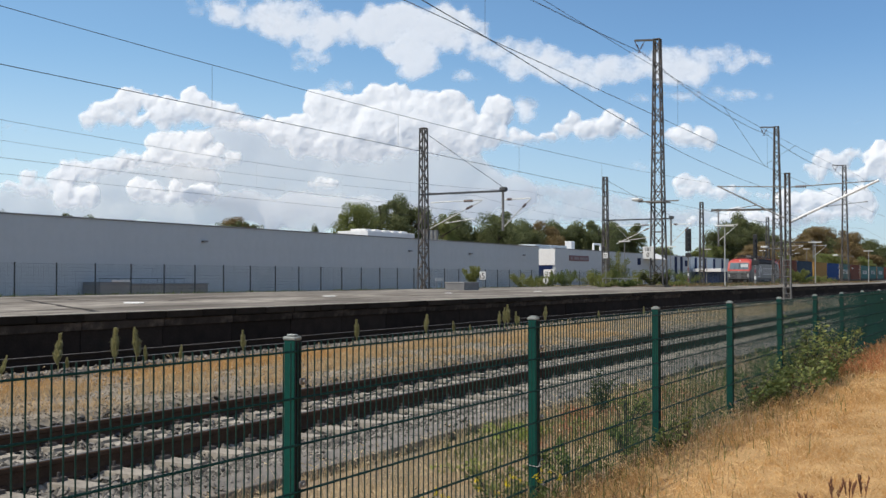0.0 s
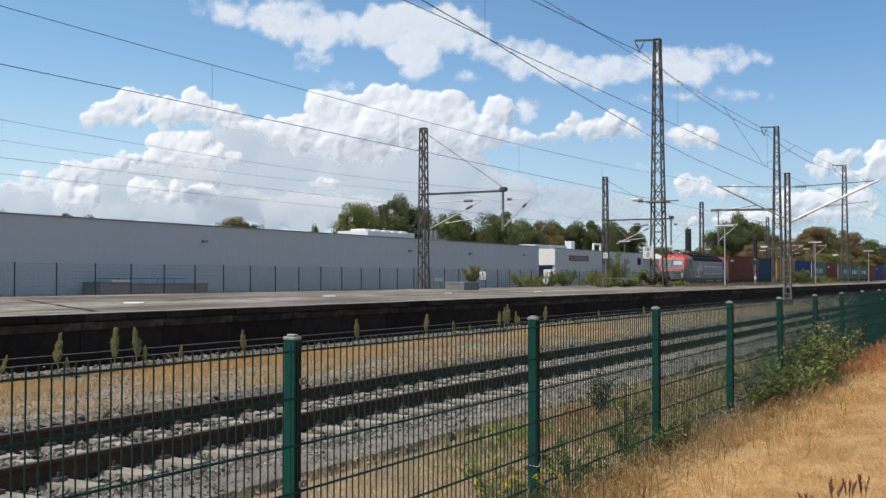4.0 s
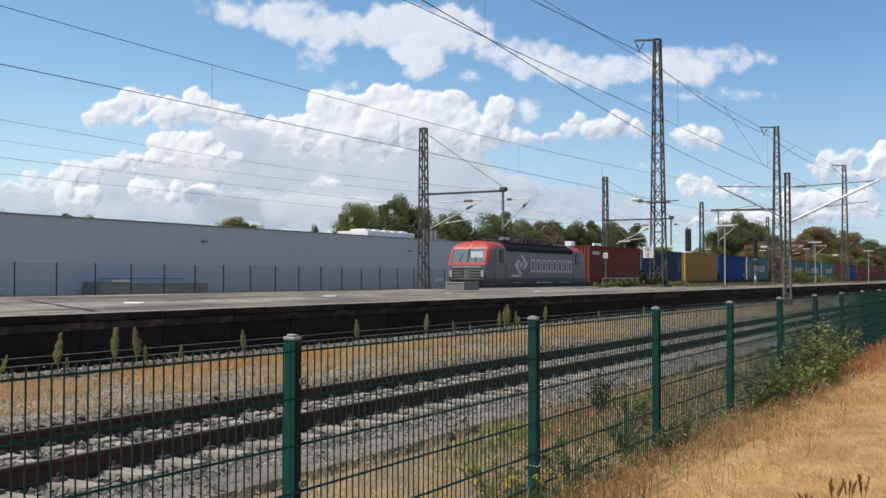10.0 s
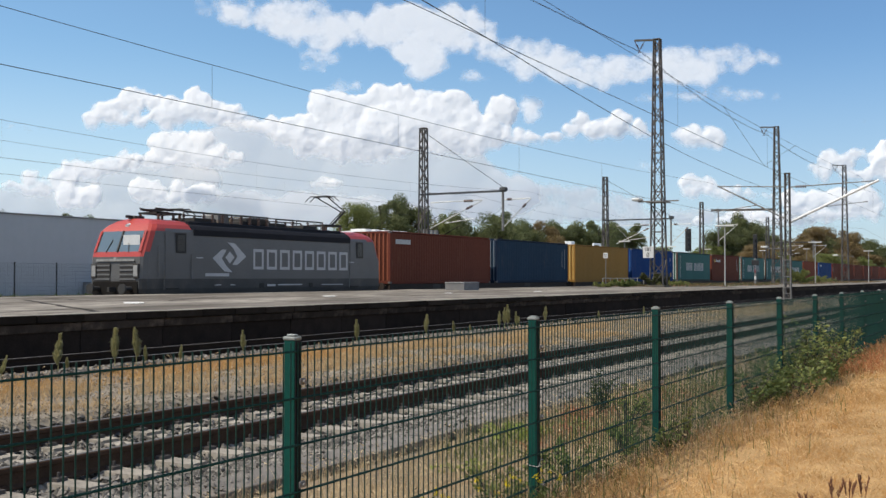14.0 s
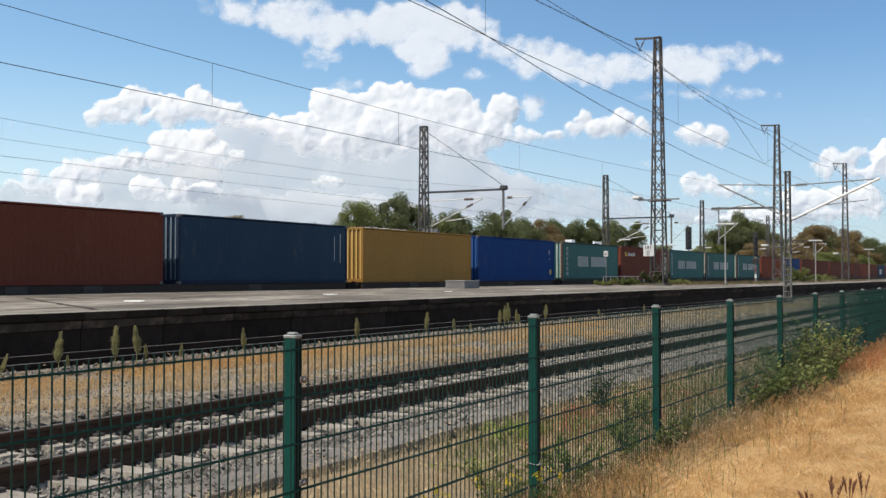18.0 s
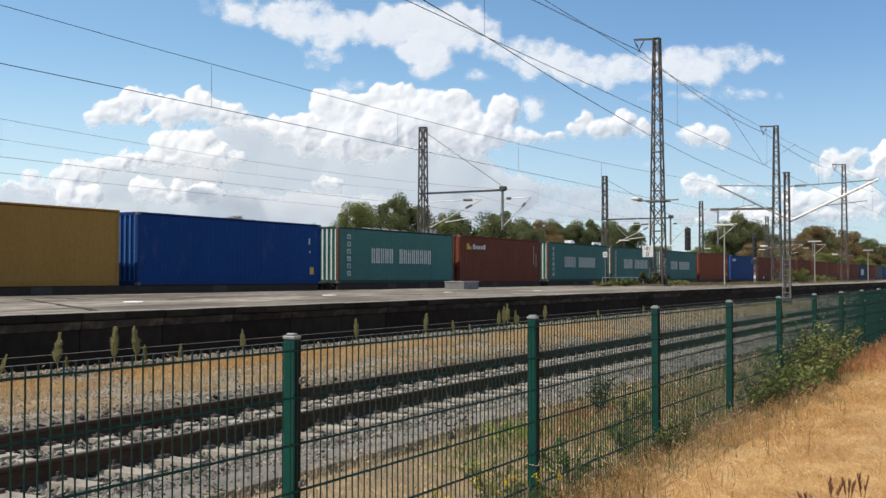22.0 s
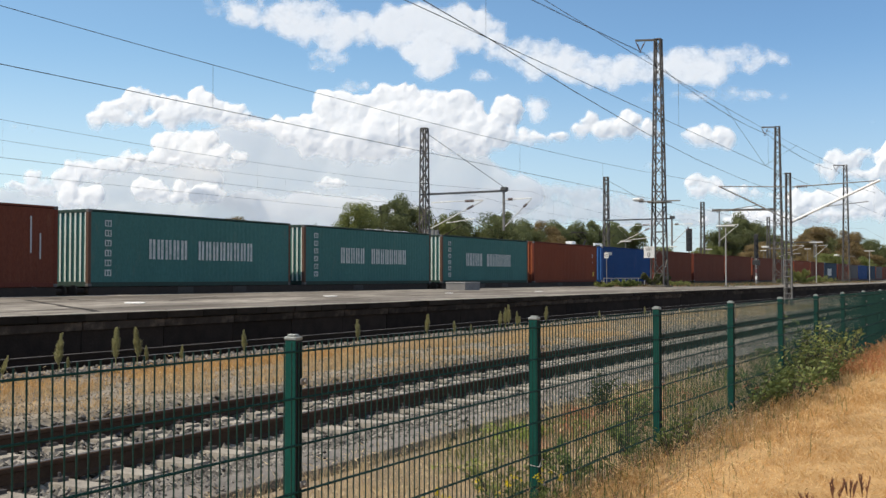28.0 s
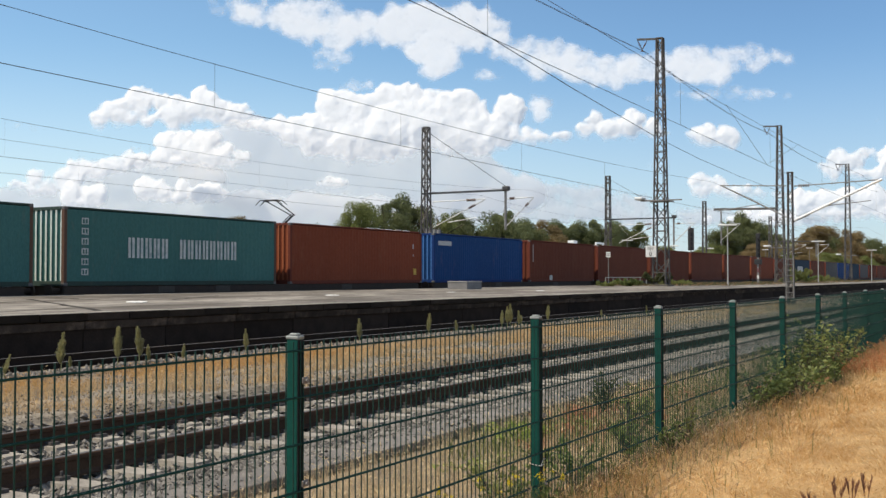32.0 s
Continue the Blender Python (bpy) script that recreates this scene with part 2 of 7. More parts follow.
BARK = surface("bark", (0.09, 0.07, 0.05), (0.05, 0.04, 0.03), 0.95, scale=3, fine=20, bump=0.6)

# ---- clouds ----
# A bank of cloud about four kilometres off, square to the view; each one drifts with the wind.
SKY_FAR = 3723.4


def white_cloud(name, soft, most):
    """White vapour: sunlit by the lamp and the sky, thinning out towards its rim."""
    m = bpy.data.materials.new(name)
    m.use_nodes = True
    n = Nodes(m.node_tree)
    out, body, thin, both, clear, cover = (n.add("ShaderNode" + k) for k in ("OutputMaterial", "BsdfDiffuse", "BsdfTranslucent", "MixShader", "BsdfTransparent", "MixShader"))
    for sh in (body, thin):
        sh.inputs[0].default_value = (0.91, 0.91, 0.915, 1)
    both.inputs[0].default_value = 0.40
    n.link(body.outputs[0], both.inputs[1])
    n.link(thin.outputs[0], both.inputs[2])
    co = n.add("ShaderNodeTexCoord").outputs["Object"]
    at = n.add("ShaderNodeAttribute")
    at.attribute_name = "thickness"
    rag = n.math("MULTIPLY", n.math("SUBTRACT", n.noise(co, 0.018, 4.0, 0.55), 0.46), soft * 1.3)
    edge = n.ramp(n.math("ADD", at.outputs["Fac"], rag), soft * 0.10, soft, 0.0, most)
    n.link(n.math("MULTIPLY", edge, n.ramp(at.outputs["Fac"], 0.5, soft * 0.25)), cover.inputs[0])
    n.link(clear.outputs[0], cover.inputs[1])
    n.link(both.outputs[0], cover.inputs[2])
    n.link(cover.outputs[0], out.inputs[0])
    return m


def lattice_noise(x, z, seed):
    """Smooth random values over the plane, between -1 and 1."""
    grid = np.random.default_rng(seed).uniform(-1, 1, (64, 64))
    i, k = np.floor(x).astype(int), np.floor(z).astype(int)
    a, b = x - i, z - k
    a, b = a * a * (3 - 2 * a), b * b * (3 - 2 * b)
    g = lambda p, q: grid[p % 64, q % 64]
    return (g(i, k) * (1 - a) + g(i + 1, k) * a) * (1 - b) + (g(i, k + 1) * (1 - a) + g(i + 1, k + 1) * a) * b


def fractal(x, z, size, seed, octaves=5):
    return sum(lattice_noise(x / size * 2 ** o, z / size * 2 ** o, seed + o) * 0.55 ** o for o in range(octaves))


def cloud(kind, depth, lobes, seed):
    """Puffs upon puffs over the lobes (x, z, half width, half height); the hull of them all, seen from the ground."""
    rng = np.random.default_rng(seed)
    balls = []
    for x, z, a, b in lobes:
        a, b = (a * 1.2, b * 1.25) if kind == "veil" else (a * 1.13, b * 1.13)
        r0 = b * (0.80 if kind == "heap" else 0.95)
        for i in range(max(4, int(a / b * 5))):
            t, q = rng.random() * 6.283, rng.random() ** 0.5
            r = r0 * rng.uniform(0.6, 1.05)
            p = np.array([x + math.cos(t) * q * max(0.0, a - 0.7 * r), 0.0, z + math.sin(t) * q * max(0.0, b - 0.7 * r)])
            balls.append((p, r))
            if kind == "heap":
                for _ in range(5):
                    d = rng.normal(size=3) + np.array([0, 0.3, 0.7])
                    d /= np.linalg.norm(d)
                    r2 = r * rng.uniform(0.28, 0.5)
                    p2 = p + d * (r - r2 * 0.6)
                    balls.append((p2, r2))
                    for _ in range(3):
                        d = rng.normal(size=3) + np.array([0, 0.3, 0.6])
                        d /= np.linalg.norm(d)
                        r3 = r2 * rng.uniform(0.3, 0.5)
                        balls.append((p2 + d * (r2 - r3 * 0.5), r3))
    low = np.min([(p[0] - r, p[2] - r) for p, r in balls], 0) - 20
    top = np.max([(p[0] + r, p[2] + r) for p, r in balls], 0) + 20
    step = 3.4
    xs, zs = np.arange(low[0], top[0], step), np.arange(low[1], top[1], step)
    X, Z = np.meshgrid(xs, zs, indexing="ij")
    wide, amp = (1.6, 18.0) if kind == "veil" else (1.0, 10.0)
    WX, WZ = X + amp * 1.6 * fractal(X / wide, Z, 70, seed), Z + amp * fractal(X / wide, Z, 70, seed + 40)
    hull = np.full(X.shape, -60.0)
    for p, r in balls:
        i0, i1 = np.searchsorted(xs, (p[0] - r - 40, p[0] + r + 40))
        k0, k1 = np.searchsorted(zs, (p[2] - r - 30, p[2] + r + 30))
        d2 = (WX[i0:i1, k0:k1] - p[0]) ** 2 + (WZ[i0:i1, k0:k1] - p[2]) ** 2
        h = np.where(d2 < r * r, p[1] + np.sqrt(np.maximum(r * r - d2, 0)), -60.0)
        np.maximum(hull[i0:i1, k0:k1], h, out=hull[i0:i1, k0:k1])
    thick = np.maximum(hull, 0) + np.where(hull > -50, 2.0, 0.0)

    def eased(field, times):
        for _ in range(times):
            q = np.pad(field, 1, mode="edge")
            field = (q[1:-1, 1:-1] * 2 + q[:-2, 1:-1] + q[2:, 1:-1] + q[1:-1, :-2] + q[1:-1, 2:]) / 6
        return field

    thick = eased(thick, {"heap": 3, "veil": 16, "base": 30}[kind])
    if kind == "heap":
        # undersides thin out
        run = np.zeros(X.shape)
        for k in range(1, X.shape[1]):
            run[:, k] = (run[:, k - 1] + step) * (hull[:, k] > -50)
        thick = np.minimum(thick, eased(run, 12) * 0.75)
    lean, deep, rough = {"heap": (0.42, 0.40, 1.8), "veil": (0.62, 0.10, 0.9), "base": (0.02, 0.12, 0.3)}[kind]
    rise = eased(thick, 5) * deep + rough * fractal(X, Z, 30, seed + 80) - lean * (Z - low[1])
    solid = thick > 0.3
    number = -np.ones(X.shape, int)
    cell = solid[:-1, :-1] | solid[1:, :-1] | solid[:-1, 1:] | solid[1:, 1:]
    use = np.zeros(X.shape, bool)
    for a, b in ((0, 0), (1, 0), (0, 1), (1, 1)):
        use[a:a + cell.shape[0], b:b + cell.shape[1]] |= cell
    number[use] = np.arange(use.sum())
    i, k = np.nonzero(cell)
    faces = np.stack([number[i, k], number[i + 1, k], number[i + 1, k + 1], number[i, k + 1]], 1)
    me = bpy.data.meshes.new("cloud")
    away = depth - rise[use]
    me.from_pydata(np.stack([X[use] * (1 + away / SKY_FAR), away, Z[use] * (1 + away / SKY_FAR)], 1).tolist(), [], faces.tolist())
    me.attributes.new("thickness", "FLOAT", "POINT").data.foreach_set("value", thick[use].astype(np.float32))
    me.polygons.foreach_set("use_smooth", [True] * len(me.polygons))
    me.materials.append({"veil": VEIL, "base": SHADED, "heap": VAPOUR}[kind])
    return tagged(new("cloud", me), "thin white streak of cloud drawn out by the wind" if kind == "veil" else "white heaped cloud with a greyer base", "cloud", "clouds", "stuff")


VAPOUR, VEIL, SHADED = white_cloud("cloud_vapour", 30.0, 0.96), white_cloud("cloud_veil", 62.0, 0.86), white_cloud("cloud_base", 34.0, 0.84)
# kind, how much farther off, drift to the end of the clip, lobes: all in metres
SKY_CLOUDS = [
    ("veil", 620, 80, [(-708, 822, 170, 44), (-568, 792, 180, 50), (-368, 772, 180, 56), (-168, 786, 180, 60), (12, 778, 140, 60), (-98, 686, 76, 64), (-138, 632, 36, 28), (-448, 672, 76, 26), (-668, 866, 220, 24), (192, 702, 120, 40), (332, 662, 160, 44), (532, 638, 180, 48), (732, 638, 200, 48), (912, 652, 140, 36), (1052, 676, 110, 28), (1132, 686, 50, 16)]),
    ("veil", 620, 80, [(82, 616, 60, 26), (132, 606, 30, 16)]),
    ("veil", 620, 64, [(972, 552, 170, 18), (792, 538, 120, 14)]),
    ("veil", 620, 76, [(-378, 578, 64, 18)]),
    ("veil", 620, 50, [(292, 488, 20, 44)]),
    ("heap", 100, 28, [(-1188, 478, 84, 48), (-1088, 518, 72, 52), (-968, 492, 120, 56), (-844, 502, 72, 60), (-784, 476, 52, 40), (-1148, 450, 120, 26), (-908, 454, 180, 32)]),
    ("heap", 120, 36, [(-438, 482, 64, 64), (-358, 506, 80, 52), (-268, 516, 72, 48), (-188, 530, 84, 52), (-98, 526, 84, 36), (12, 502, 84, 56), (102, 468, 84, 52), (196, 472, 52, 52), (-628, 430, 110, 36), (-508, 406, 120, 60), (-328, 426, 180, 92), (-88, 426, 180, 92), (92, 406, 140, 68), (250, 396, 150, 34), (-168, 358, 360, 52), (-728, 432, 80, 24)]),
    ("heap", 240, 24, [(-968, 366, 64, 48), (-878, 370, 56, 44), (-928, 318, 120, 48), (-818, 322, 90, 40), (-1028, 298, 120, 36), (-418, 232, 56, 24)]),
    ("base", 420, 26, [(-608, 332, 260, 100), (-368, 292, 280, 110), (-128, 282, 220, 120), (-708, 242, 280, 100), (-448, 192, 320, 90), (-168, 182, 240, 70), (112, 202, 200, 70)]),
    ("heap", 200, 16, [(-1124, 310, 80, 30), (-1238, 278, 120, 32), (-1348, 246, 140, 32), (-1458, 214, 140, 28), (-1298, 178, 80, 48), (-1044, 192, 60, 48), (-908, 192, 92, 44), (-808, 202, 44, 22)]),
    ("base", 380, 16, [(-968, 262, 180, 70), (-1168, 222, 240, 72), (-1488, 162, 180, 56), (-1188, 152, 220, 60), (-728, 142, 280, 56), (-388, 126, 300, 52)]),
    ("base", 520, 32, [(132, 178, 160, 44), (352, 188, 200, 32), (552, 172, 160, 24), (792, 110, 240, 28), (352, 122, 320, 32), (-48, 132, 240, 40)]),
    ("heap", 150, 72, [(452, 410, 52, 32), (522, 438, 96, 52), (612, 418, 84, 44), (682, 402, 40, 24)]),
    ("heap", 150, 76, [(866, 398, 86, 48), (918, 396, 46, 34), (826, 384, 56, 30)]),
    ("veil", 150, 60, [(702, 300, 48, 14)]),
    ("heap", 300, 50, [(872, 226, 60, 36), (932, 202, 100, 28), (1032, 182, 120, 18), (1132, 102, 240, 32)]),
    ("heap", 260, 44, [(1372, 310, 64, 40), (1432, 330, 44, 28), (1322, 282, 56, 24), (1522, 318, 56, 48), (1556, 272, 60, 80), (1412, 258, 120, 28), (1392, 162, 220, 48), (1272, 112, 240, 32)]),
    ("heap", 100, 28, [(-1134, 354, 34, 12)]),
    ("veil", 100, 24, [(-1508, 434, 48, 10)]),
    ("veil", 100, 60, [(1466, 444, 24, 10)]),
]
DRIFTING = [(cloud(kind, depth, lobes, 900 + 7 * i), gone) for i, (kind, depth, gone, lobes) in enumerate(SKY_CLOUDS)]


def cloud_pose(gone):
    """Where a cloud stands that has drifted so far along the bank."""
    m = gaze(0, 0).to_3x3()
    right, up, on = m.col[0], m.col[1], -m.col[2]
    turn = Matrix((right, on, up)).transposed().to_4x4()
    return Matrix.Translation(EYE + on * SKY_FAR + right * gone) @ turn


# ---- building blocks ----


class Shape:
    """Vertices and faces gathered piece by piece."""

    def __init__(self):
        self.v, self.f, self.smooth = [], [], False

    def add(self, vs, fs):
        k = len(self.v)
        self.v += [tuple(p) for p in vs]
        self.f += [tuple(i + k for i in f) for f in fs]
        return self

    def box(self, x0, x1, y0, y1, z0, z1, c=0.0):
        """A box; c cuts its edges off."""
        if c <= 0:
            vs = [(x, y, z) for x in (x0, x1) for y in (y0, y1) for z in (z0, z1)]
            return self.add(vs, [(0, 1, 3, 2), (4, 6, 7, 5), (0, 4, 5, 1), (2, 3, 7, 6), (0, 2, 6, 4), (1, 5, 7, 3)])
        bm = bmesh.new()
        bmesh.ops.create_cube(bm, size=1.0, matrix=Matrix.Translation(((x0 + x1) / 2, (y0 + y1) / 2, (z0 + z1) / 2)) @ Matrix.Diagonal((x1 - x0, y1 - y0, z1 - z0, 1)))
        bmesh.ops.bevel(bm, geom=bm.edges[:], offset=c, segments=1, affect="EDGES")
        bm.verts.index_update()
        self.add([v.co[:] for v in bm.verts], [[v.index for v in f.verts] for f in bm.faces])
        bm.free()
        return self

    def tube(self, p, q, r, n=6, r2=None):
        p, q = Vector(p), Vector(q)
        d = (q - p).normalized()
        a = d.orthogonal().normalized()
        b = d.cross(a)
        r2 = r if r2 is None else r2
        vs = []
        for o, rr in ((p, r), (q, r2)):
            vs += [o + (a * math.cos(2 * math.pi * i / n) + b * math.sin(2 * math.pi * i / n)) * rr for i in range(n)]
        fs = [(i, (i + 1) % n, n + (i + 1) % n, n + i) for i in range(n)] + [tuple(range(n))[::-1], tuple(range(n, 2 * n))]
        return self.add(vs, fs)

    def bar(self, p, q, w, h):
        """A rectangular bar from p to q; w lies level where it can."""
        p, q = Vector(p), Vector(q)
        d = (q - p).normalized()
        a = d.cross(Vector((0, 0, 1)))
        a = Vector((1, 0, 0)) if a.length < 1e-4 else a.normalized()
        b = a.cross(d)
        vs = [o + a * (w / 2 * i) + b * (h / 2 * j) for o in (p, q) for i, j in ((-1, -1), (1, -1), (1, 1), (-1, 1))]
        return self.add(vs, [(0, 1, 5, 4), (1, 2, 6, 5), (2, 3, 7, 6), (3, 0, 4, 7), (3, 2, 1, 0), (4, 5, 6, 7)])

    def extrude(self, profile, x0, x1):
        """A closed outline of (y, z) drawn out along x."""
        n = len(profile)
        vs = [(x, y, z) for x in (x0, x1) for y, z in profile]
        return self.add(vs, [(i, (i + 1) % n, n + (i + 1) % n, n + i) for i in range(n)] + [tuple(range(n))[::-1], tuple(range(n, 2 * n))])

    def mesh(self, name, material):
        me = bpy.data.meshes.new(name)
        me.from_pydata(self.v, [], self.f)
        me.materials.append(material)
        bm = bmesh.new()
        bm.from_mesh(me)
        if len(bm.faces) < 60000:
            bmesh.ops.recalc_face_normals(bm, faces=bm.faces[:])
        bm.to_mesh(me)
        bm.free()
        if self.smooth:
            me.polygons.foreach_set("use_smooth", [True] * len(me.polygons))
        me.update()
        return me


def part(name, shape, material, parent, label=""):
    ob = new(name, shape.mesh(name, material) if isinstance(shape, Shape) else shape)
    ob.parent = parent
    return tagged(ob, label)


def thing(name, label, category, group="", at=None, kind=""):
    ob = new(name)
    ob.empty_display_size = 0.3
    if at is not None:
        ob.matrix_basis = at
    return tagged(ob, label, category, group, kind)


def setting(name, shape, material, label=""):
    return tagged(new(name, shape.mesh(name, material)), label, kind="structure")


def share(name, me, parent, m):
    """One more piece on a shared mesh."""
    ob = new(name, me)
    ob.parent = parent
    ob.matrix_basis = m
    return ob


# ---- ground ----
PROFILE = [(-2500, -0.1), (-40, -0.05), (0.5, 0.0), (2.6, 0.0), (3.3, -0.08), (4.3, -0.17), (5.0, -0.125), (5.2, -0.2), (5.7, -0.28), (9.3, -0.26), (9.9, -0.10), (13.0, -0.085), (14.6, -0.085), (17.4, -0.30), (29.0, -0.36), (38.6, -0.30), (41.2, 0.35), (44, 0.45), (60, 0.5), (2500, 0.5)]


def ground_z(y):
    for (a, za), (b, zb) in zip(PROFILE, PROFILE[1:]):
        if a <= y <= b:
            return za + (zb - za) * (y - a) / (b - a)
    return 0.0


def make_ground():
    xs = [-2500, -200, -40] + [i * 1.5 for i in range(-10, 80)] + [140, 200, 400, 900, 2500]
    ys = [-2500, -200, -40, -10] + [i * 0.45 for i in range(0, 98)] + [46, 60, 90, 200, 700, 2500]
    vs, fs = [], []
    for x in xs:
        for y in ys:
            bump = 0.04 * noise.noise((x * 0.5, y * 0.7, 0)) if abs(x) < 150 and 0 < y < 44 else 0
            vs.append((x, y, ground_z(y) + bump))
    n = len(ys)
    fs = [(i * n + j, (i + 1) * n + j, (i + 1) * n + j + 1, i * n + j + 1) for i in range(len(xs) - 1) for j in range(n - 1)]
    s = Shape().add(vs, fs)
    s.smooth = True
    setting("ground", s, EARTH, "dry sandy earth with straw-coloured patches")


make_ground()


def make_meadow_soil():
    """Straw-covered soil between the viewer and the fence, a skin on the ground."""
    xs, ys = [-60, -30, -15] + [-8 + i * 1.0 for i in range(70)] + [75, 90, 120, 160, 220, 300], [-60, -30, -15, -8, -5, -3, -2] + [-1.0 + 0.31 * j for j in range(13)]
    vs = [(x, y, ground_z(y) + 0.04 * noise.noise((x * 0.5, y * 0.7, 0)) + (0.024 if y > 0.1 else 0.07)) for x in xs for y in ys]
    n = len(ys)
    s = Shape().add(vs, [(i * n + j, (i + 1) * n + j, (i + 1) * n + j + 1, i * n + j + 1) for i in range(len(xs) - 1) for j in range(n - 1)])
    s.smooth = True
    setting("meadow_ground", s, MEADOW_SOIL, "trampled straw-coloured ground under the dry grass")


make_meadow_soil()

# ---- tracks ----
RAIL = [(-0.075, -0.172), (0.075, -0.172), (0.075, -0.160), (0.012, -0.138), (0.010, -0.050), (0.036, -0.038), (0.036, -0.006), (0.028, 0.0), (-0.028, 0.0), (-0.036, -0.006), (-0.036, -0.038), (-0.010, -0.050), (-0.012, -0.138), (-0.075, -0.160)]


def sleeper_mesh():
    s = Shape()
    for y0, y1, t0, t1 in ((-1.3, -0.45, -0.165, -0.165), (-0.45, 0.45, -0.165, -0.20), (0.45, 1.3, -0.20, -0.165)):
        a, b = (-0.165, -0.165) if y0 != -0.45 else (-0.195, -0.195)
        vs = [(-0.15, y0, -0.36), (0.15, y0, -0.36), (0.11, y0, a), (-0.11, y0, a), (-0.15, y1, -0.36), (0.15, y1, -0.36), (0.11, y1, b), (-0.11, y1, b)]
        s.add(vs, [(0, 1, 2, 3), (7, 6, 5, 4), (0, 4, 5, 1), (1, 5, 6, 2), (2, 6, 7, 3), (3, 7, 4, 0)])
    return s


def clip_shape():
    s = Shape()
    for y in (-0.7525, 0.7525):
        for k in (-0.11, 0.11):
            s.box(-0.055, 0.055, y + k - 0.045, y + k + 0.045, -0.168, -0.135)
            s.tube((0, y + k, -0.135), (0, y + k, -0.095), 0.016, 6)
    return s


def make_track(name, yc, label, x0, x1, near=None, web=None, head=None):
    t = thing(name, label, "railway track", kind="structure")
    for y in (yc - 0.7525, yc + 0.7525):
        r = part("rail", Shape().extrude([(y + a, z) for a, z in RAIL], x0, x1), web or RAIL_RUST, t)
        part("running_surface", Shape().box(x0, x1, y - 0.026, y + 0.026, -0.002, 0.003), head or RAIL_HEAD, r, "worn steel rail top")
    me, mc = sleeper_mesh().mesh("sleeper", SLEEPER), clip_shape().mesh("rail_clips", CLIP_METAL)
    rest = Shape()
    sl = sleeper_mesh()
    k = int((x1 - x0) / 0.6)
    for i in range(k):
        x = x0 + 0.6 * i
        if near and near[0] < x < near[1]:
            o = share("sleeper", me, t, Matrix.Translation((x, yc + random.uniform(-0.02, 0.02), 0)))
            share("rail_clips", mc, o, Matrix.Identity(4))
        elif x < 160:
            rest.add([(a + x, b + yc, c) for a, b, c in sl.v], sl.f)
    if rest.v:
        tagged(part("far_sleepers", rest, SLEEPER, t), kind="stuff")
    return t


make_track("track_1", 7.80, "rusty rails on concrete sleepers in grey ballast", -30, 420, (1.0, 75.0))
make_track("track_2", 15.60, "near-black rails beside the old platform wall", -30, 420, None, RAIL_DARK, RAIL_BRIGHT)
make_track("track_3", 31.74, "rails of the line that the goods train runs on", -140, 700)
make_track("track_4", 36.20, "rails of the far main line", -140, 700)


def make_beds():
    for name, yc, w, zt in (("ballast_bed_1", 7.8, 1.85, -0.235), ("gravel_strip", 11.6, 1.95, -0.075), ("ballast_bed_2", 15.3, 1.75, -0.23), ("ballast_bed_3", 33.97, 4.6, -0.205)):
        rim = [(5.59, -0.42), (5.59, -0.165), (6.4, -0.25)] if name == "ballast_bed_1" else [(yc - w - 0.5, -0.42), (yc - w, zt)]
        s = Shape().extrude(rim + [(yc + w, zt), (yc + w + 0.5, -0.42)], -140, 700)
        setting(name, s, {"ballast_bed_1": BALLAST_GAP_SHADE, "ballast_bed_2": DARK_BALLAST, "gravel_strip": TAN_GRAVEL}.get(name, GRAVEL), "near-black ballast" if name == "ballast_bed_2" else "grey crushed-stone ballast")


make_beds()


def stones(name, count, x_range, y_range, z_of, r0, r1, label, power=1.0, mat=STONE):
    rng = np.random.default_rng(7 + count)
    base = np.array([(1, 0, 0), (-1, 0, 0), (0, 1, 0), (0, -1, 0), (0, 0, 1), (0, 0, -1)], float)
    tri = np.array([(0, 2, 4), (2, 1, 4), (1, 3, 4), (3, 0, 4), (2, 0, 5), (1, 2, 5), (3, 1, 5), (0, 3, 5)])
    x = x_range[0] + (x_range[1] - x_range[0]) * rng.random(count) ** power
    y = y_range[0] + (y_range[1] - y_range[0]) * rng.random(count)
    if name.startswith("ballast_stones") and y_range[0] < 8:
        # sleepers are swept nearly bare
        bare = (np.abs((x + 0.3) % 0.6 - 0.3) < 0.14) & (np.abs(y - 7.8) < 1.32) & (rng.random(count) > 0.1)
        x, y = x[~bare], y[~bare]
        count = len(x)
    z = np.array([z_of(b) for b in y]) + rng.random(count) ** 2 * 0.055
    r = r0 + (r1 - r0) * rng.random(count) ** 2
    v = base[None] * (0.6 + 0.7 * rng.random((count, 6, 1))) * r[:, None, None] * np.array([1.15, 1.0, 0.8])
    ang = rng.random(count) * 6.283
    ca, sa = np.cos(ang)[:, None], np.sin(ang)[:, None]
    tilt = v[:, :, 2] + 0.4 * v[:, :, 0]
    v = np.stack([v[:, :, 0] * ca - v[:, :, 1] * sa + x[:, None], v[:, :, 0] * sa + v[:, :, 1] * ca + y[:, None], tilt + z[:, None]], -1).reshape(-1, 3)
    f = (tri[None] + (np.arange(count) * 6)[:, None, None]).reshape(-1, 3)
    me = bpy.data.meshes.new(name)
    me.from_pydata(v.tolist(), [], f.tolist())
    me.materials.append(mat)
    return tagged(new(name, me), label, "ballast", kind="stuff")


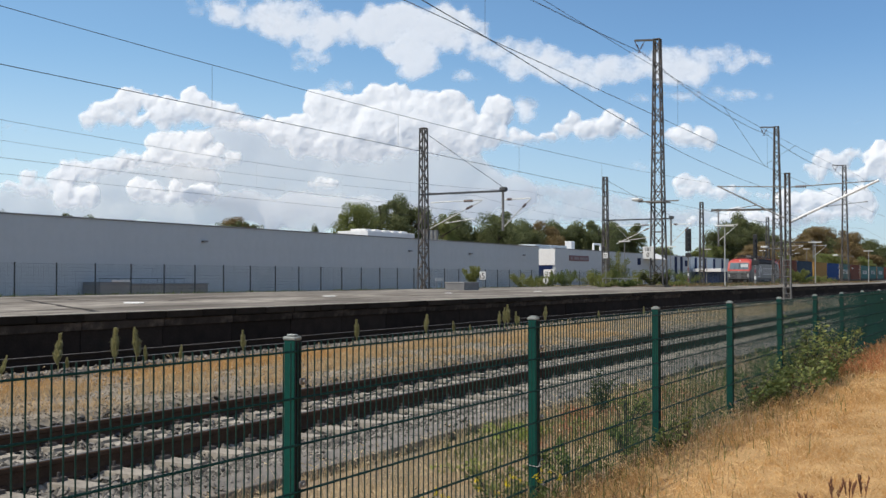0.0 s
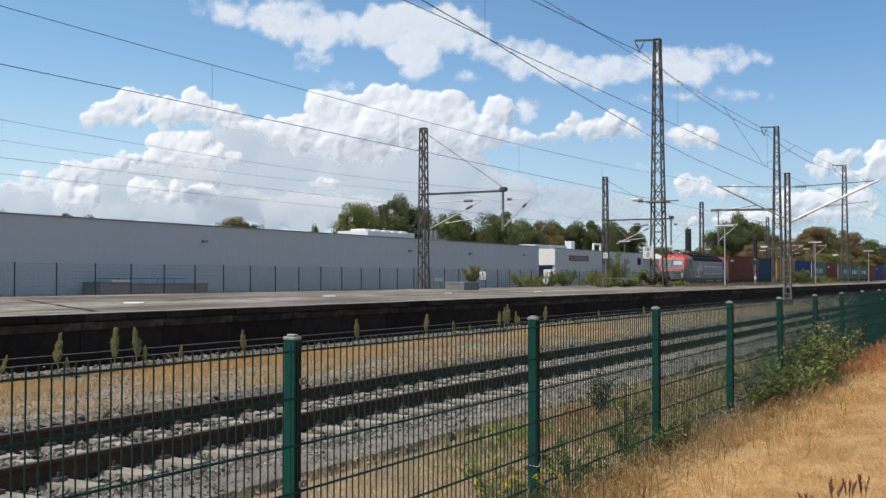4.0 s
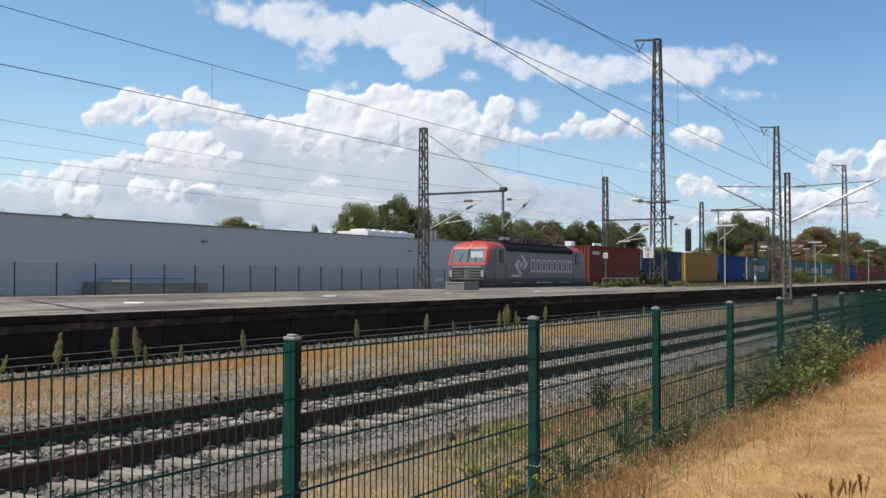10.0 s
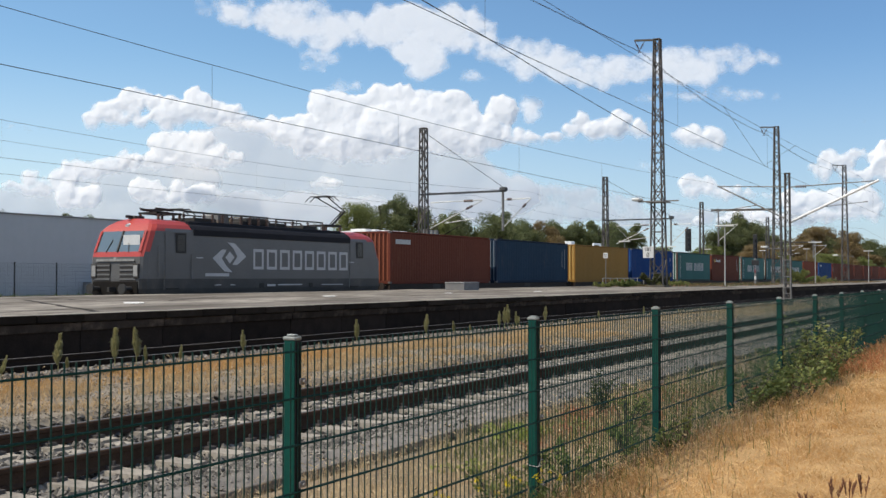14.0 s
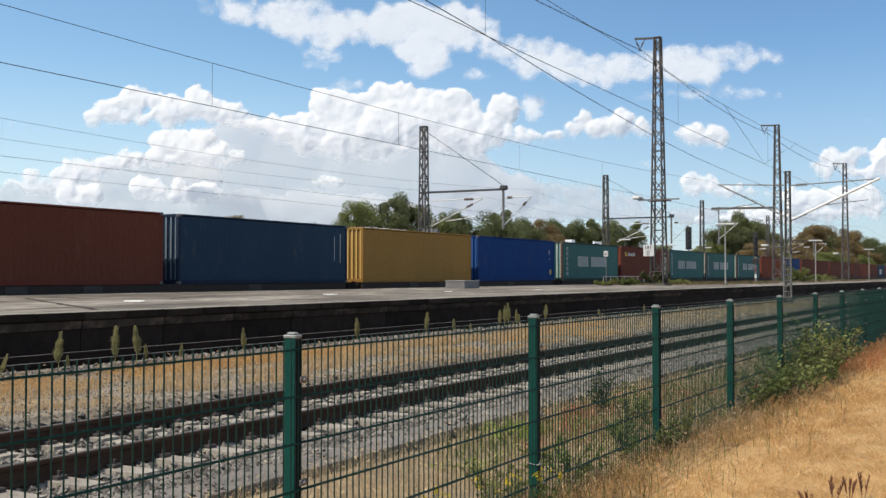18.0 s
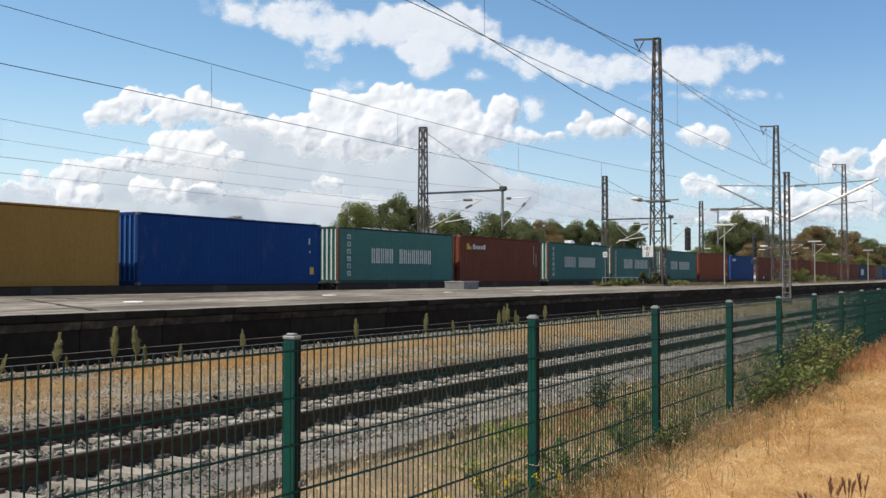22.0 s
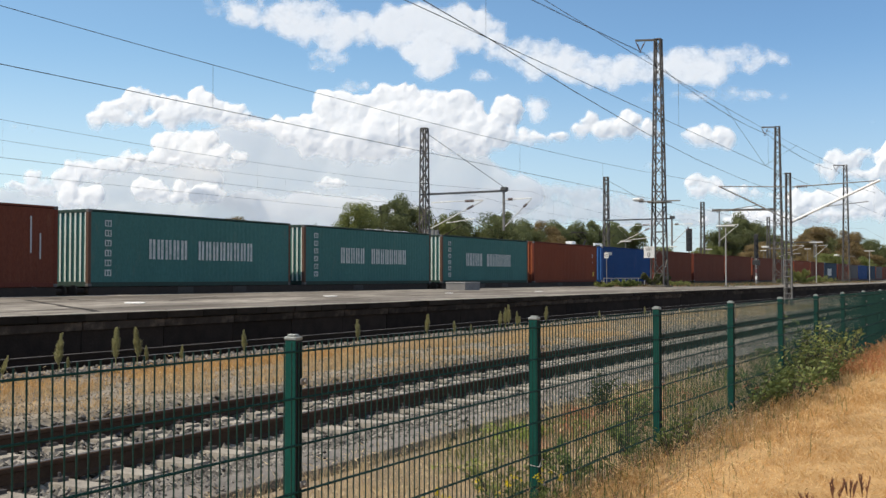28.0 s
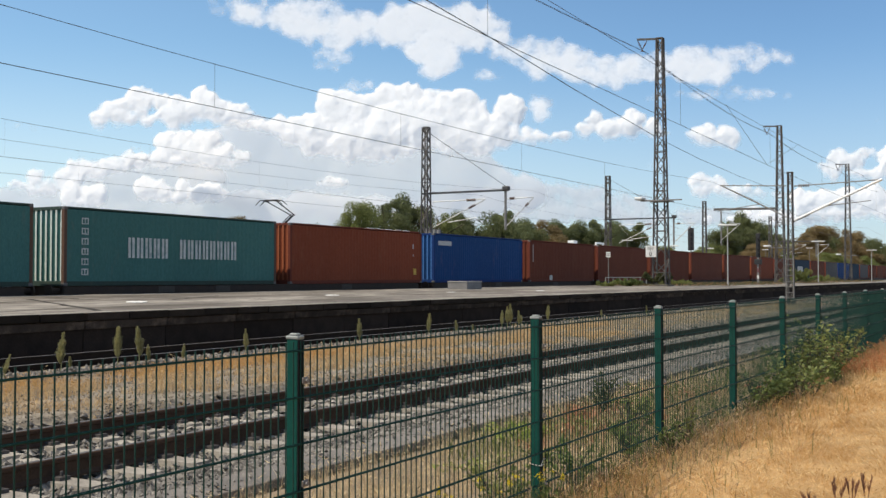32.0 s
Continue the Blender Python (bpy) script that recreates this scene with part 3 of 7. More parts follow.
def bed_1(y):
    z = -0.238 if abs(y - 7.8) < 1.85 else -0.238 - (abs(y - 7.8) - 1.85) * 0.36
    if y < 6.35:
        # the shoulder is heaped against the trough
        return -0.150 - 0.115 * max(0.0, y - 5.58)
    return max(z, -0.43 + 0.69 * min(y - 9.15, 0.5)) if y > 9.15 else z


stones("ballast_stones", 56000, (3.0, 34.0), (5.57, 9.55), bed_1, 0.024, 0.056, "loose grey crushed stones round the sleepers", 1.2)
stones("shoulder_stones", 42000, (5.0, 30.0), (5.57, 6.48), bed_1, 0.024, 0.050, "loose grey crushed stones on the ballast shoulder", 1.2)
stones("ballast_stones_far", 9000, (34.0, 90.0), (5.6, 9.55), bed_1, 0.03, 0.055, "loose grey crushed stones round the sleepers")
stones("ballast_stones_platform", 9000, (9.0, 60.0), (13.05, 14.2), lambda y: -0.06 - 0.05 * max(0.0, y - 13.6), 0.03, 0.06, "loose grey stones before the platform track")
stones("gravel_scatter", 30000, (6.0, 44.0), (9.45, 13.2), lambda y: -0.085, 0.009, 0.022, "thin scatter of gravel between the tracks", 1.4, GRIT)


stones("gravel_spill", 3600, (2.0, 32.0), (4.7, 5.9), lambda y: -0.085 if 5.14 < y < 5.6 else -0.20 if y < 5.14 else -0.14, 0.012, 0.03, "stray stones spilt over the trough lids", 1.3)


def make_trough():
    t = thing("cable_trough", "grey concrete cable trough lids beside the track", "cable trough", kind="structure")
    me = Shape().box(0, 0.985, 0, 0.43, 0, 0.07, 0.008).mesh("lid", TROUGH_LID)
    part("channel", Shape().box(-20, 300, 5.16, 5.56, -0.36, -0.150), CONCRETE, t)
    for i in range(60):
        share("lid", me, t, Matrix.Translation((1.0 + i, 5.145 + random.uniform(-0.012, 0.012), -0.148 + random.uniform(0, 0.01))) @ Matrix.Rotation(random.uniform(-0.006, 0.006), 4, "X"))
    far = Shape()
    for i in range(60, 200):
        far.box(1.0 + i, 1.985 + i, 5.145, 5.575, -0.148, -0.078)
    tagged(part("far_lids", far, TROUGH_LID, t), kind="stuff")


make_trough()

# ---- platform ----
PF, PB, PZ0, PZ1 = 17.30, 29.85, 0.735, 0.850


def plat_z(y):
    return PZ0 + (PZ1 - PZ0) * (y - PF) / (PB - PF)


def make_platform():
    t = thing("platform", "long disused platform with a weathered wall, darkened in its colour for shade and pale worn top", "platform", kind="structure")
    part("platform_surface", Shape().extrude([(PF + 0.62, PZ0 - 0.25), (PB, PZ1 - 0.25), (PB, PZ1), (PF + 0.62, plat_z(PF + 0.62))], -60, 560), PLATFORM_TOP, t, "pale cracked asphalt and concrete")
    part("platform_core", Shape().box(-60, 560, PF + 0.22, PB - 0.1, -0.4, PZ0 - 0.26), PLATFORM_WALL, t, "weathered wall, darkened in its colour for shade")
    # slab faces take the shade-darkened colour, slab tops the pale asphalt
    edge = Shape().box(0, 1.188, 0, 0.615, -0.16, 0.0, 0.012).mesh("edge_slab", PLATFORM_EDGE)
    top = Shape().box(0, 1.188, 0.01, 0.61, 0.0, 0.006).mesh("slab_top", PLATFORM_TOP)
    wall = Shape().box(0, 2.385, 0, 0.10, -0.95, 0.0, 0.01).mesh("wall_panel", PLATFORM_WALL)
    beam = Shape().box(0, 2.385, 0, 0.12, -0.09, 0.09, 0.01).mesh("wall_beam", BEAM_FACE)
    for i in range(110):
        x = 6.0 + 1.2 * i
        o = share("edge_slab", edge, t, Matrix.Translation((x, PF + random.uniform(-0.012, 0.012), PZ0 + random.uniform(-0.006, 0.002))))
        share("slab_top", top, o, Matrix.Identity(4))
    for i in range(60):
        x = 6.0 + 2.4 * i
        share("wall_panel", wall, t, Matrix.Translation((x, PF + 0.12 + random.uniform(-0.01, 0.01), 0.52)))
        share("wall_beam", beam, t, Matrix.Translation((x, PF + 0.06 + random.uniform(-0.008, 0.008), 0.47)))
    far = Shape()
    for x0, x1 in ((-60, 6.0), (138, 560)):
        far.box(x0, x1, PF, PF + 0.61, PZ0 - 0.16, PZ0)
    part("far_edge", far, PLATFORM_EDGE, t)
    back = Shape()
    back.box(-60, 560, PB, PB + 0.25, PZ1 - 0.2, PZ1 + 0.004)
    part("rear_edge", back, PLATFORM_EDGE, t)


make_platform()


def make_seams():
    """Dark tar seams and one pale repair in the worn platform top."""
    par = bpy.data.objects["platform"]
    for (x0, y0), (x1, y1), w in SEAMS:
        a, b = Vector((x0, y0, plat_z(y0) + 0.004)), Vector((x1, y1, plat_z(y1) + 0.004))
        d = (b - a).normalized()
        s = Vector((-d.y, d.x, 0)) * w / 2
        sh = Shape()
        k = 9
        pts = [a.lerp(b, i / (k - 1)) + s * random.uniform(-0.6, 0.6) for i in range(k)]
        vs = [p - s * random.uniform(0.5, 1.1) for p in pts] + [p + s * random.uniform(0.5, 1.1) for p in pts]
        sh.add(vs, [(i, i + 1, k + i + 1, k + i) for i in range(k - 1)])
        part("tar_seam", sh, TAR, par, "dark tar seam")


TAR = surface("tar_seam", (0.05, 0.044, 0.037), (0.03, 0.027, 0.023), 0.95, scale=3, spec=0.15)
SEAMS = [((21.5, 26.4), (16.6, 18.0), 0.22), ((23.0, 27.2), (22.5, 24.6), 0.30), ((14.4, 18.9), (17.2, 19.6), 0.16), ((13.5, 21.5), (19.5, 24.5), 0.22), ((24.0, 23.0), (29.0, 25.5), 0.16), ((18.0, 19.6), (31.0, 19.4), 0.08), ((21.0, 26.4), (36.0, 26.1), 0.14), ((26.0, 18.2), (27.0, 24.0), 0.08), ((34.0, 18.2), (36.0, 23.0), 0.08), ((34.0, 20.6), (52.0, 20.3), 0.10), ((47.0, 24.6), (66.0, 24.2), 0.14), ((44.0, 18.2), (47.0, 22.0), 0.08), ((56.0, 19.6), (80.0, 19.3), 0.12)]
make_seams()
for x, y, lx, ly, rz in ((21.6, 22.0, 2.3, 0.62, 47), (32.6, 23.1, 2.0, 0.62, 37), (41.8, 23.05, 1.6, 0.5, 30), (49.1, 21.9, 1.5, 0.5, 25)):
    s = Shape()
    # an uneven worn outline
    rim = [(lx / 2 * math.cos(a) * random.uniform(0.75, 1.0), ly / 2 * math.sin(a) * random.uniform(0.75, 1.0)) for a in (i * math.tau / 18 for i in range(18))]
    s.add([(p, q, z) for z in (0.002, 0.012) for p, q in rim], [tuple(range(18))[::-1], tuple(range(18, 36))] + [(i, (i + 1) % 18, 18 + (i + 1) % 18, 18 + i) for i in range(18)])
    o = new("paint_patch", s.mesh("paint_patch", WHITE_MARK))
    o.matrix_basis = pose(x, y, plat_z(y) + 0.003, 0, 0, rz)
    tagged(o, "worn white painted patch on the platform", "road marking", "white patches on the platform")


def make_block():
    t = thing("concrete_block", "pale grey concrete box standing on the platform", "concrete box", at=pose(49.5, 26.32, plat_z(26.32)))
    part("body", Shape().box(0, 1.70, 0, 1.18, 0, 0.38, 0.015), surface("pale_concrete", (0.22, 0.215, 0.215), (0.17, 0.168, 0.168), 0.85, scale=2, fine=30), t)
    part("lid", Shape().box(-0.02, 1.72, -0.02, 1.20, 0.38, 0.44, 0.012), surface("pale_lid", (0.30, 0.295, 0.29), (0.24, 0.235, 0.235), 0.85, scale=2, fine=30), t)


make_block()

# ---- green mesh fence ----
FY, FTOP, POST0, STEP, TIE_Z = 2.783, 1.225, 3.653, 2.52, 0.29


def make_fence():
    t = thing("mesh_fence", "dark green double-wire mesh fence with square posts", "fence")
    post = Shape().box(-0.02, 0.02, -0.03, 0.03, -1.45, 0.0, 0.004).mesh("post", FENCE_GREEN)
    cap = Shape()
    cap.box(-0.024, 0.024, -0.034, 0.034, -0.004, 0.012, 0.004).box(-0.016, 0.016, -0.025, 0.025, 0.012, 0.022, 0.006)
    cap = cap.mesh("cap", CAP_GREY)
    # added dark strip paints the shade on the post's face towards the viewer
    strip = Shape().box(-0.021, 0.021, -0.0345, -0.0302, -1.30, -0.006, 0.001).mesh("cover_strip", POST_SHADE)
    clamp = Shape().box(-0.022, 0.022, -0.052, -0.044, -0.014, 0.014, 0.003).tube((0, -0.05, 0), (0, -0.064, 0), 0.010, 8).mesh("clamp", GALVAN)
    wires = Shape()
    for i in range(51):
        x = 0.01 + i * 0.05
        wires.tube((x, -0.038, -1.27), (x, -0.038, -0.012), 0.0034, 5)
    line = Shape()
    for y in (-0.0445, -0.0315):
        line.tube((0, y, 0), (2.52, y, 0), 0.0040, 5)
    panel, line = wires.mesh("mesh_panel", WIRE_DARK), line.mesh("line_wire", WIRE_GREEN)
    for i in range(-3, 60):
        x = POST0 + STEP * i
        m = Matrix.Translation((x, FY, FTOP))
        o = share("post", post, t, m @ Matrix.Rotation(random.uniform(-0.004, 0.004), 4, "X"))
        share("cap", cap, o, Matrix.Identity(4))
        share("cover_strip", strip, o, Matrix.Identity(4))
        for z in (-0.18, -0.62, -1.05):
            share("clamp", clamp, o, Matrix.Translation((0.012, 0, z)))
        if i == 1:
            tie = Shape()
            ring = [(-0.024, -0.037, 0.0), (0.026, -0.037, 0.004), (0.026, 0.034, 0.012), (-0.024, 0.034, 0.008), (-0.024, -0.037, 0.0)]
            for a, b in zip(ring, ring[1:]):
                tie.tube(a, b, 0.0026, 5)
            tie.tube((-0.024, -0.040, 0.0), (0.010, -0.044, 0.045), 0.0022, 5).tube((0.010, -0.044, 0.045), (0.034, -0.050, 0.038), 0.0022, 5)
            share("wire_tie", tie.mesh("wire_tie", LAMP_GREY), o, Matrix.Translation((0, 0, TIE_Z - FTOP)))
        p = share("mesh_panel", panel, t, m)
        for k in range(7):
            share("line_wire", line, p, Matrix.Translation((0, 0, -0.05 - 0.2 * k)))


make_fence()

# ---- lattice masts and overhead line ----


def lattice(h, wb, wt, bays, leg=0.10, bar=0.055):
    """Legs and lacing of a tapering lattice mast, base at the origin."""
    legs, lace = [], []
    corner = ((-1, -1), (1, -1), (1, 1), (-1, 1))

    def at(i, z):
        k = (wb + (wt - wb) * z / h) / 2
        return Vector((corner[i % 4][0] * k, corner[i % 4][1] * k, z))

    for i in range(4):
        s = Shape()
        s.bar(at(i, 0), at(i, h), leg, leg)
        legs.append(s)
    zs = [h * (1 - (1 - k / bays) ** 1.12) for k in range(bays + 1)]
    for k in range(bays):
        for i in range(4):
            a, b = (i, i + 1) if (k + i) % 2 else (i + 1, i)
            lace.append(Shape().bar(at(a, zs[k]), at(b, zs[k + 1]), bar, bar))
            if k % 3 == 0:
                lace.append(Shape().bar(at(i, zs[k + 1]), at(i + 1, zs[k + 1]), bar, bar))
    return legs, lace


def lattice_mast(x, y, z, h, wb, wt, bays, label, turn=0.0, leg=0.10, bar=0.055):
    t = thing("lattice_mast", label, "railway mast", "lattice masts of the overhead line", at=pose(x, y, z, 0, 0, turn))
    legs, lace = lattice(h, wb, wt, bays, leg, bar)
    for s in legs:
        part("leg", s, LATTICE, t)
    for s in lace:
        part("lacing_bar", s, LATTICE, t)
    k = wt / 2 + 0.05
    part("top_plate", Shape().box(-k, k, -k, k, h - 0.06, h, 0.01), LATTICE, t)
    k = wb / 2 + 0.25
    part("footing", Shape().box(-k, k, -k, k, -0.3, 0.12, 0.03), CONCRETE, t, "concrete footing")
    return t


def big_mast(x, h):
    t = lattice_mast(x, 24.0, plat_z(24), h - plat_z(24), 0.98, 0.42, 20, "tall tapering grey lattice steel mast on the platform")
    hh = h - plat_z(24)
    a = Shape()
    a.bar((-0.1, 0.2, hh - 0.08), (-0.35, 1.65, hh - 0.02), 0.12, 0.14)
    part("bracket", a, LATTICE, t)
    s = Shape()
    foot = Vector((-0.28, 1.28, hh - 0.82))
    for top in (Vector((-0.34, 1.6, hh - 0.12)), Vector((-0.22, 0.92, hh - 0.14))):
        s.tube(top, foot, 0.028, 6)
        for i in range(5):
            a = top.lerp(foot, 0.30 + 0.11 * i)
            s.tube(a, a.lerp(foot, 0.06), 0.075, 8)
    s.tube(foot, foot - Vector((0, 0, 0.1)), 0.03, 6)
    s.tube(foot + Vector((0, -0.12, -0.1)), foot + Vector((0, 0.12, -0.1)), 0.03, 6)
    part("hanging_insulator", s, INSULATOR, t)
    return t


# row on the platform
MAST_A, MAST_C, MAST_D = big_mast(75.7, 19.25), big_mast(117.7, 18.0), big_mast(165.7, 18.3)
big_mast(-9.0, 18.5)


def far_mast(x, y, h, arms=True):
    """Mast beyond the main line with a cross arm, a drop post and registration arms over both tracks."""
    t = lattice_mast(x, y, 0.2, h - 0.2, 0.62, 0.42, 16, "slim grey lattice mast with a cross arm over the tracks")
    if not arms:
        return t
    za = 7.66
    part("cross_arm", Shape().bar((0, 0.3, za), (0, 33.5 - y, za), 0.11, 0.15), ARM_DARK, t, "dark steel cross arm")
    part("arm_joint", Shape().box(-0.2, 0.2, 33.45 - y, 33.95 - y, za - 0.02, za + 0.28, 0.04), ARM_DARK, t)
    part("stay_wire", Shape().tube((0, -0.2, h - 0.6), (0, 33.7 - y, za + 0.25), 0.022, 5), WIRE, t)
    part("drop_post", Shape().tube((0, 33.75 - y, za + 0.2), (0, 33.75 - y, 4.75), 0.10, 8), GALVAN, t)
    for root, tip in ((39.9 - y, 35.45 - y), (33.65 - y, 31.5 - y)):
        run = tip - root
        ra = part("registration_arm", Shape().tube((0, root, 7.0), (0, tip, 7.06), 0.036, 6).tube((0, root, 5.05), (0, tip, 7.02), 0.038, 6), ARM_TUBE, t, "pale galvanised tubes")
        if root > -2:
            part("steady_arm", Shape().tube((0, root + run * 0.30, 5.42), (0, root + run * 0.85, 5.70), 0.032, 6).tube((0, root, 6.9), (0, root + run * 0.32, 5.5), 0.012, 5), ARM_TUBE, ra)
        k = Shape()
        f0 = 0.66 if root > -2 else 0.12
        for i in range(5):
            a = Vector((0, root + run * (f0 + 0.035 * i), 7.03))
            k.tube(a, a + Vector((0, run * 0.02, 0)), 0.10, 8)
        for i in range(5):
            f = 0.70 + 0.025 * i
            a, b = Vector((0, root + run * f, 5.05 + 1.97 * f)), Vector((0, root + run * (f + 0.015), 5.05 + 1.97 * (f + 0.015)))
            k.tube(a, b, 0.09, 8)
        part("insulator", k, INSULATOR, ra)
    return t


far_mast(69.5, 40.5, 12.95)
far_mast(110.9, 41.2, 12.7)
far_mast(152.0, 41.7, 12.5, False)
far_mast(196.0, 41.7, 12.5)
far_mast(8.0, 40.5, 12.9)


def middle_mast():
    """Mast between the near track and the platform track, with an arm to either side."""
    x, y, h = 59.1, 11.5, 7.2
    t = lattice_mast(x, y, -0.35, h + 0.35, 0.30, 0.22, 14, "grey lattice mast with cantilever arms over two tracks", leg=0.055, bar=0.03)
    z = lambda v: v + 0.35
    s = Shape().tube((0, -0.2, z(6.42)), (0, 6.9 - y, z(6.58)), 0.03, 6)
    part("top_tube", s, GALVAN, t)
    part("strut_tube", Shape().tube((0, -0.2, z(4.55)), (0, 6.85 - y, z(6.6)), 0.07, 10), WHITE_TUBE, t, "thick white diagonal tube")
    part("strut_end", Shape().tube((0, -0.15, z(4.5)), (0, -1.0, z(4.88)), 0.05, 8), INSULATOR, t)
    part("steady_arm", Shape().tube((0, -1.9, z(5.3)), (0, 7.4 - y, z(5.5)), 0.022, 6), GALVAN, t)
    part("top_tube", Shape().tube((0, 0.2, z(6.45)), (0, 15.3 - y, z(6.62)), 0.03, 6), GALVAN, t)
    part("strut_tube", Shape().tube((0, 0.2, z(4.75)), (0, 15.25 - y, z(6.62)), 0.04, 8), GALVAN, t)
    part("steady_arm", Shape().tube((0, 1.6, z(5.5)), (0, 15.4 - y, z(5.2)), 0.022, 6), GALVAN, t)
    k = Shape()
    for i in range(5):
        k.tube((0, -0.45 - i * 0.12, z(6.43)), (0, -0.5 - i * 0.12, z(6.43)), 0.08, 8)
    part("insulator", k, INSULATOR, t)
    lad = Shape()
    for sy in (-0.2, 0.2):
        lad.bar((-0.32, sy, 0.2), (-0.32, sy, 3.0), 0.04, 0.04)
    for i in range(9):
        lad.bar((-0.32, -0.2, 0.4 + i * 0.3), (-0.32, 0.2, 0.4 + i * 0.3), 0.03, 0.03)
    part("ladder", lad, GALVAN, t)


middle_mast()


def span(shape, pts, r, n=5):
    for a, b in zip(pts, pts[1:]):
        shape.tube(a, b, r, n)
    return shape


def overhead_line(y, supports, zc, zm, sag, drops, r, label, low=0.0):
    """Contact wire, sagging messenger wire and droppers over one track."""
    t = thing("overhead_line", label, "overhead line", "overhead lines")

    def zcont(x):
        return zc - low * min(1.0, max(0.0, (x - 13.0) / 25.0))

    part("contact_wire", span(Shape(), [(x, y, zcont(x)) for x in (supports[0], 13.0, 20.0, 29.0, 38.0, supports[-1])], r), WIRE, t)

    def zmess(x):
        for a, b in zip(supports, supports[1:]):
            if a <= x <= b:
                u = (x - a) / (b - a)
                return zm - sag * 4 * u * (1 - u)
        return zm

    s = Shape()
    for a, b in zip(supports, supports[1:]):
        span(s, [(a + (b - a) * i / 14, y, zmess(a + (b - a) * i / 14)) for i in range(15)], r * 0.85)
    part("messenger_wire", s, WIRE, t)
    for x in drops:
        part("dropper", Shape().tube((x, y, zcont(x)), (x, y, zmess(x)), r * (0.5 if y < 20 else 0.22), 5), WIRE, t)


overhead_line(7.75, [-50, 8, 58, 120, 180, 240], 5.45, 6.81, 0.34, [3, 15.3, 26.1, 36.5, 46.5, 64, 78, 92, 106], 0.0068, "thin dark contact and messenger wires over the near track", 0.22)
overhead_line(15.45, [-8, 58, 120, 180, 240], 5.17, 6.75, 0.68, [9, 17.4, 25.1, 33.1, 41.2, 49, 66, 80, 94, 108], 0.0078, "thin dark contact and messenger wires over the platform track")
overhead_line(31.6, [-50, 8, 69.5, 110.9, 152, 196, 240], 5.72, 7.75, 0.88, [24.7 + 7.0 * i for i in range(22)], 0.0075, "thin dark wires over the goods line")
overhead_line(36.0, [-50, 8, 69.5, 110.9, 152, 196, 240], 5.66, 7.60, 0.68, [24.6 + 7.3 * i for i in range(21)], 0.0075, "thin dark wires over the far main line")


def feeder(y, dz):
    pts = []
    held = [(-9.0, 17.6), (76.2, 18.42), (118.6, 17.35), (166.4, 17.55), (213.0, 17.5)]
    for (a, za), (b, zb) in zip(held, held[1:]):
        for i in range(12):
            u = i / 12
            pts.append((a + (b - a) * u, y, za + (zb - za) * u + dz - 0.66 * 4 * u * (1 - u)))
    pts.append((held[-1][0], y, held[-1][1] + dz))
    ob = new("feeder_cable", span(Shape(), pts, 0.014).mesh("feeder_cable", WIRE))
    tagged(ob, "thin dark feeder cable slung between mast tops", "cable", "feeder cables")


def tension_wire(pts, r, label):
    tagged(new("tension_wire", span(Shape(), pts, r).mesh("tension_wire", WIRE)), label, "wire", "tension wires")


tension_wire([(-21.0, 4.32, 5.6), (15.3, 7.77, 5.45), (20.1, 8.23, 5.37), (28.0, 8.98, 5.32), (34.0, 9.55, 5.38), (43.5, 10.45, 5.6), (59.1, 11.92, 6.1)], 0.008, "thin dark tension wire running to the mast")
tension_wire([(30.65, 7.75, 6.50), (36.0, 7.75, 5.25), (38.8, 7.75, 5.92), (41.7, 7.75, 6.58)], 0.006, "thin dark stitch wire between messenger and contact wire")
feeder(25.25, 0.0)
feeder(25.42, 0.05)

# ---- goods train ----
TRACK_Y = 31.74
ROLLING = []
LOCO_SKIRT = surface("loco_skirt", (0.062, 0.062, 0.062), (0.045, 0.045, 0.045), 0.6, scale=1, fine=30, bump=0.02, dirt=(0.09, 0.08, 0.07), dirt_at=0.6)
LOCO_GREY = surface("loco_grey", (0.143, 0.143, 0.142), (0.125, 0.125, 0.125), 0.42, scale=0.8, fine=30, bump=0.02, dirt=(0.11, 0.105, 0.10), dirt_at=0.66, spec=0.3)
LOCO_RED = surface("loco_red", (0.46, 0.058, 0.042), (0.41, 0.052, 0.038), 0.35, scale=1, fine=30, bump=0.02)
LOCO_ROOF = surface("loco_roof", (0.022, 0.023, 0.029), (0.017, 0.018, 0.022), 0.8, scale=1, fine=30, bump=0.05, spec=0.15)
LOCO_BLACK = surface("loco_underframe", (0.028, 0.027, 0.027), (0.04, 0.036, 0.032), 0.8, scale=2, fine=30)
LOCO_FRONT = surface("loco_front_grey", (0.115, 0.115, 0.114), (0.095, 0.095, 0.093), 0.5, scale=1, fine=30, bump=0.02)
MARK_GREY = surface("mark_grey", (0.50, 0.51, 0.52), (0.46, 0.47, 0.48), 0.5, scale=2, fine=30, bump=0)
MARK_DULL = surface("mark_dull_grey", (0.50, 0.505, 0.51), (0.46, 0.465, 0.47), 0.5, scale=2, fine=30, bump=0)
SIDE_GLASS = surface("side_glass", (0.012, 0.013, 0.014), None, 0.3, bump=0)
CAB_GLASS = glassy("cab_glass", (0.15, 0.19, 0.20), 0.08, 0.28)
BUFFER = surface("buffer_dark", (0.040, 0.039, 0.038), None, 0.6)
UNDER_BLACK = surface("buffer_beam_black", (0.014, 0.013, 0.013), (0.020, 0.018, 0.016), 0.9, scale=2, fine=30, spec=0.1)
GRILLE_SLAT = surface("grille_slat", (0.17, 0.17, 0.168), (0.13, 0.13, 0.128), 0.5, scale=3, fine=30)
LAMP_GLASS = surface("lamp_glass", (0.42, 0.42, 0.41), (0.30, 0.30, 0.29), 0.2, scale=9, fine=60, bump=0.02)
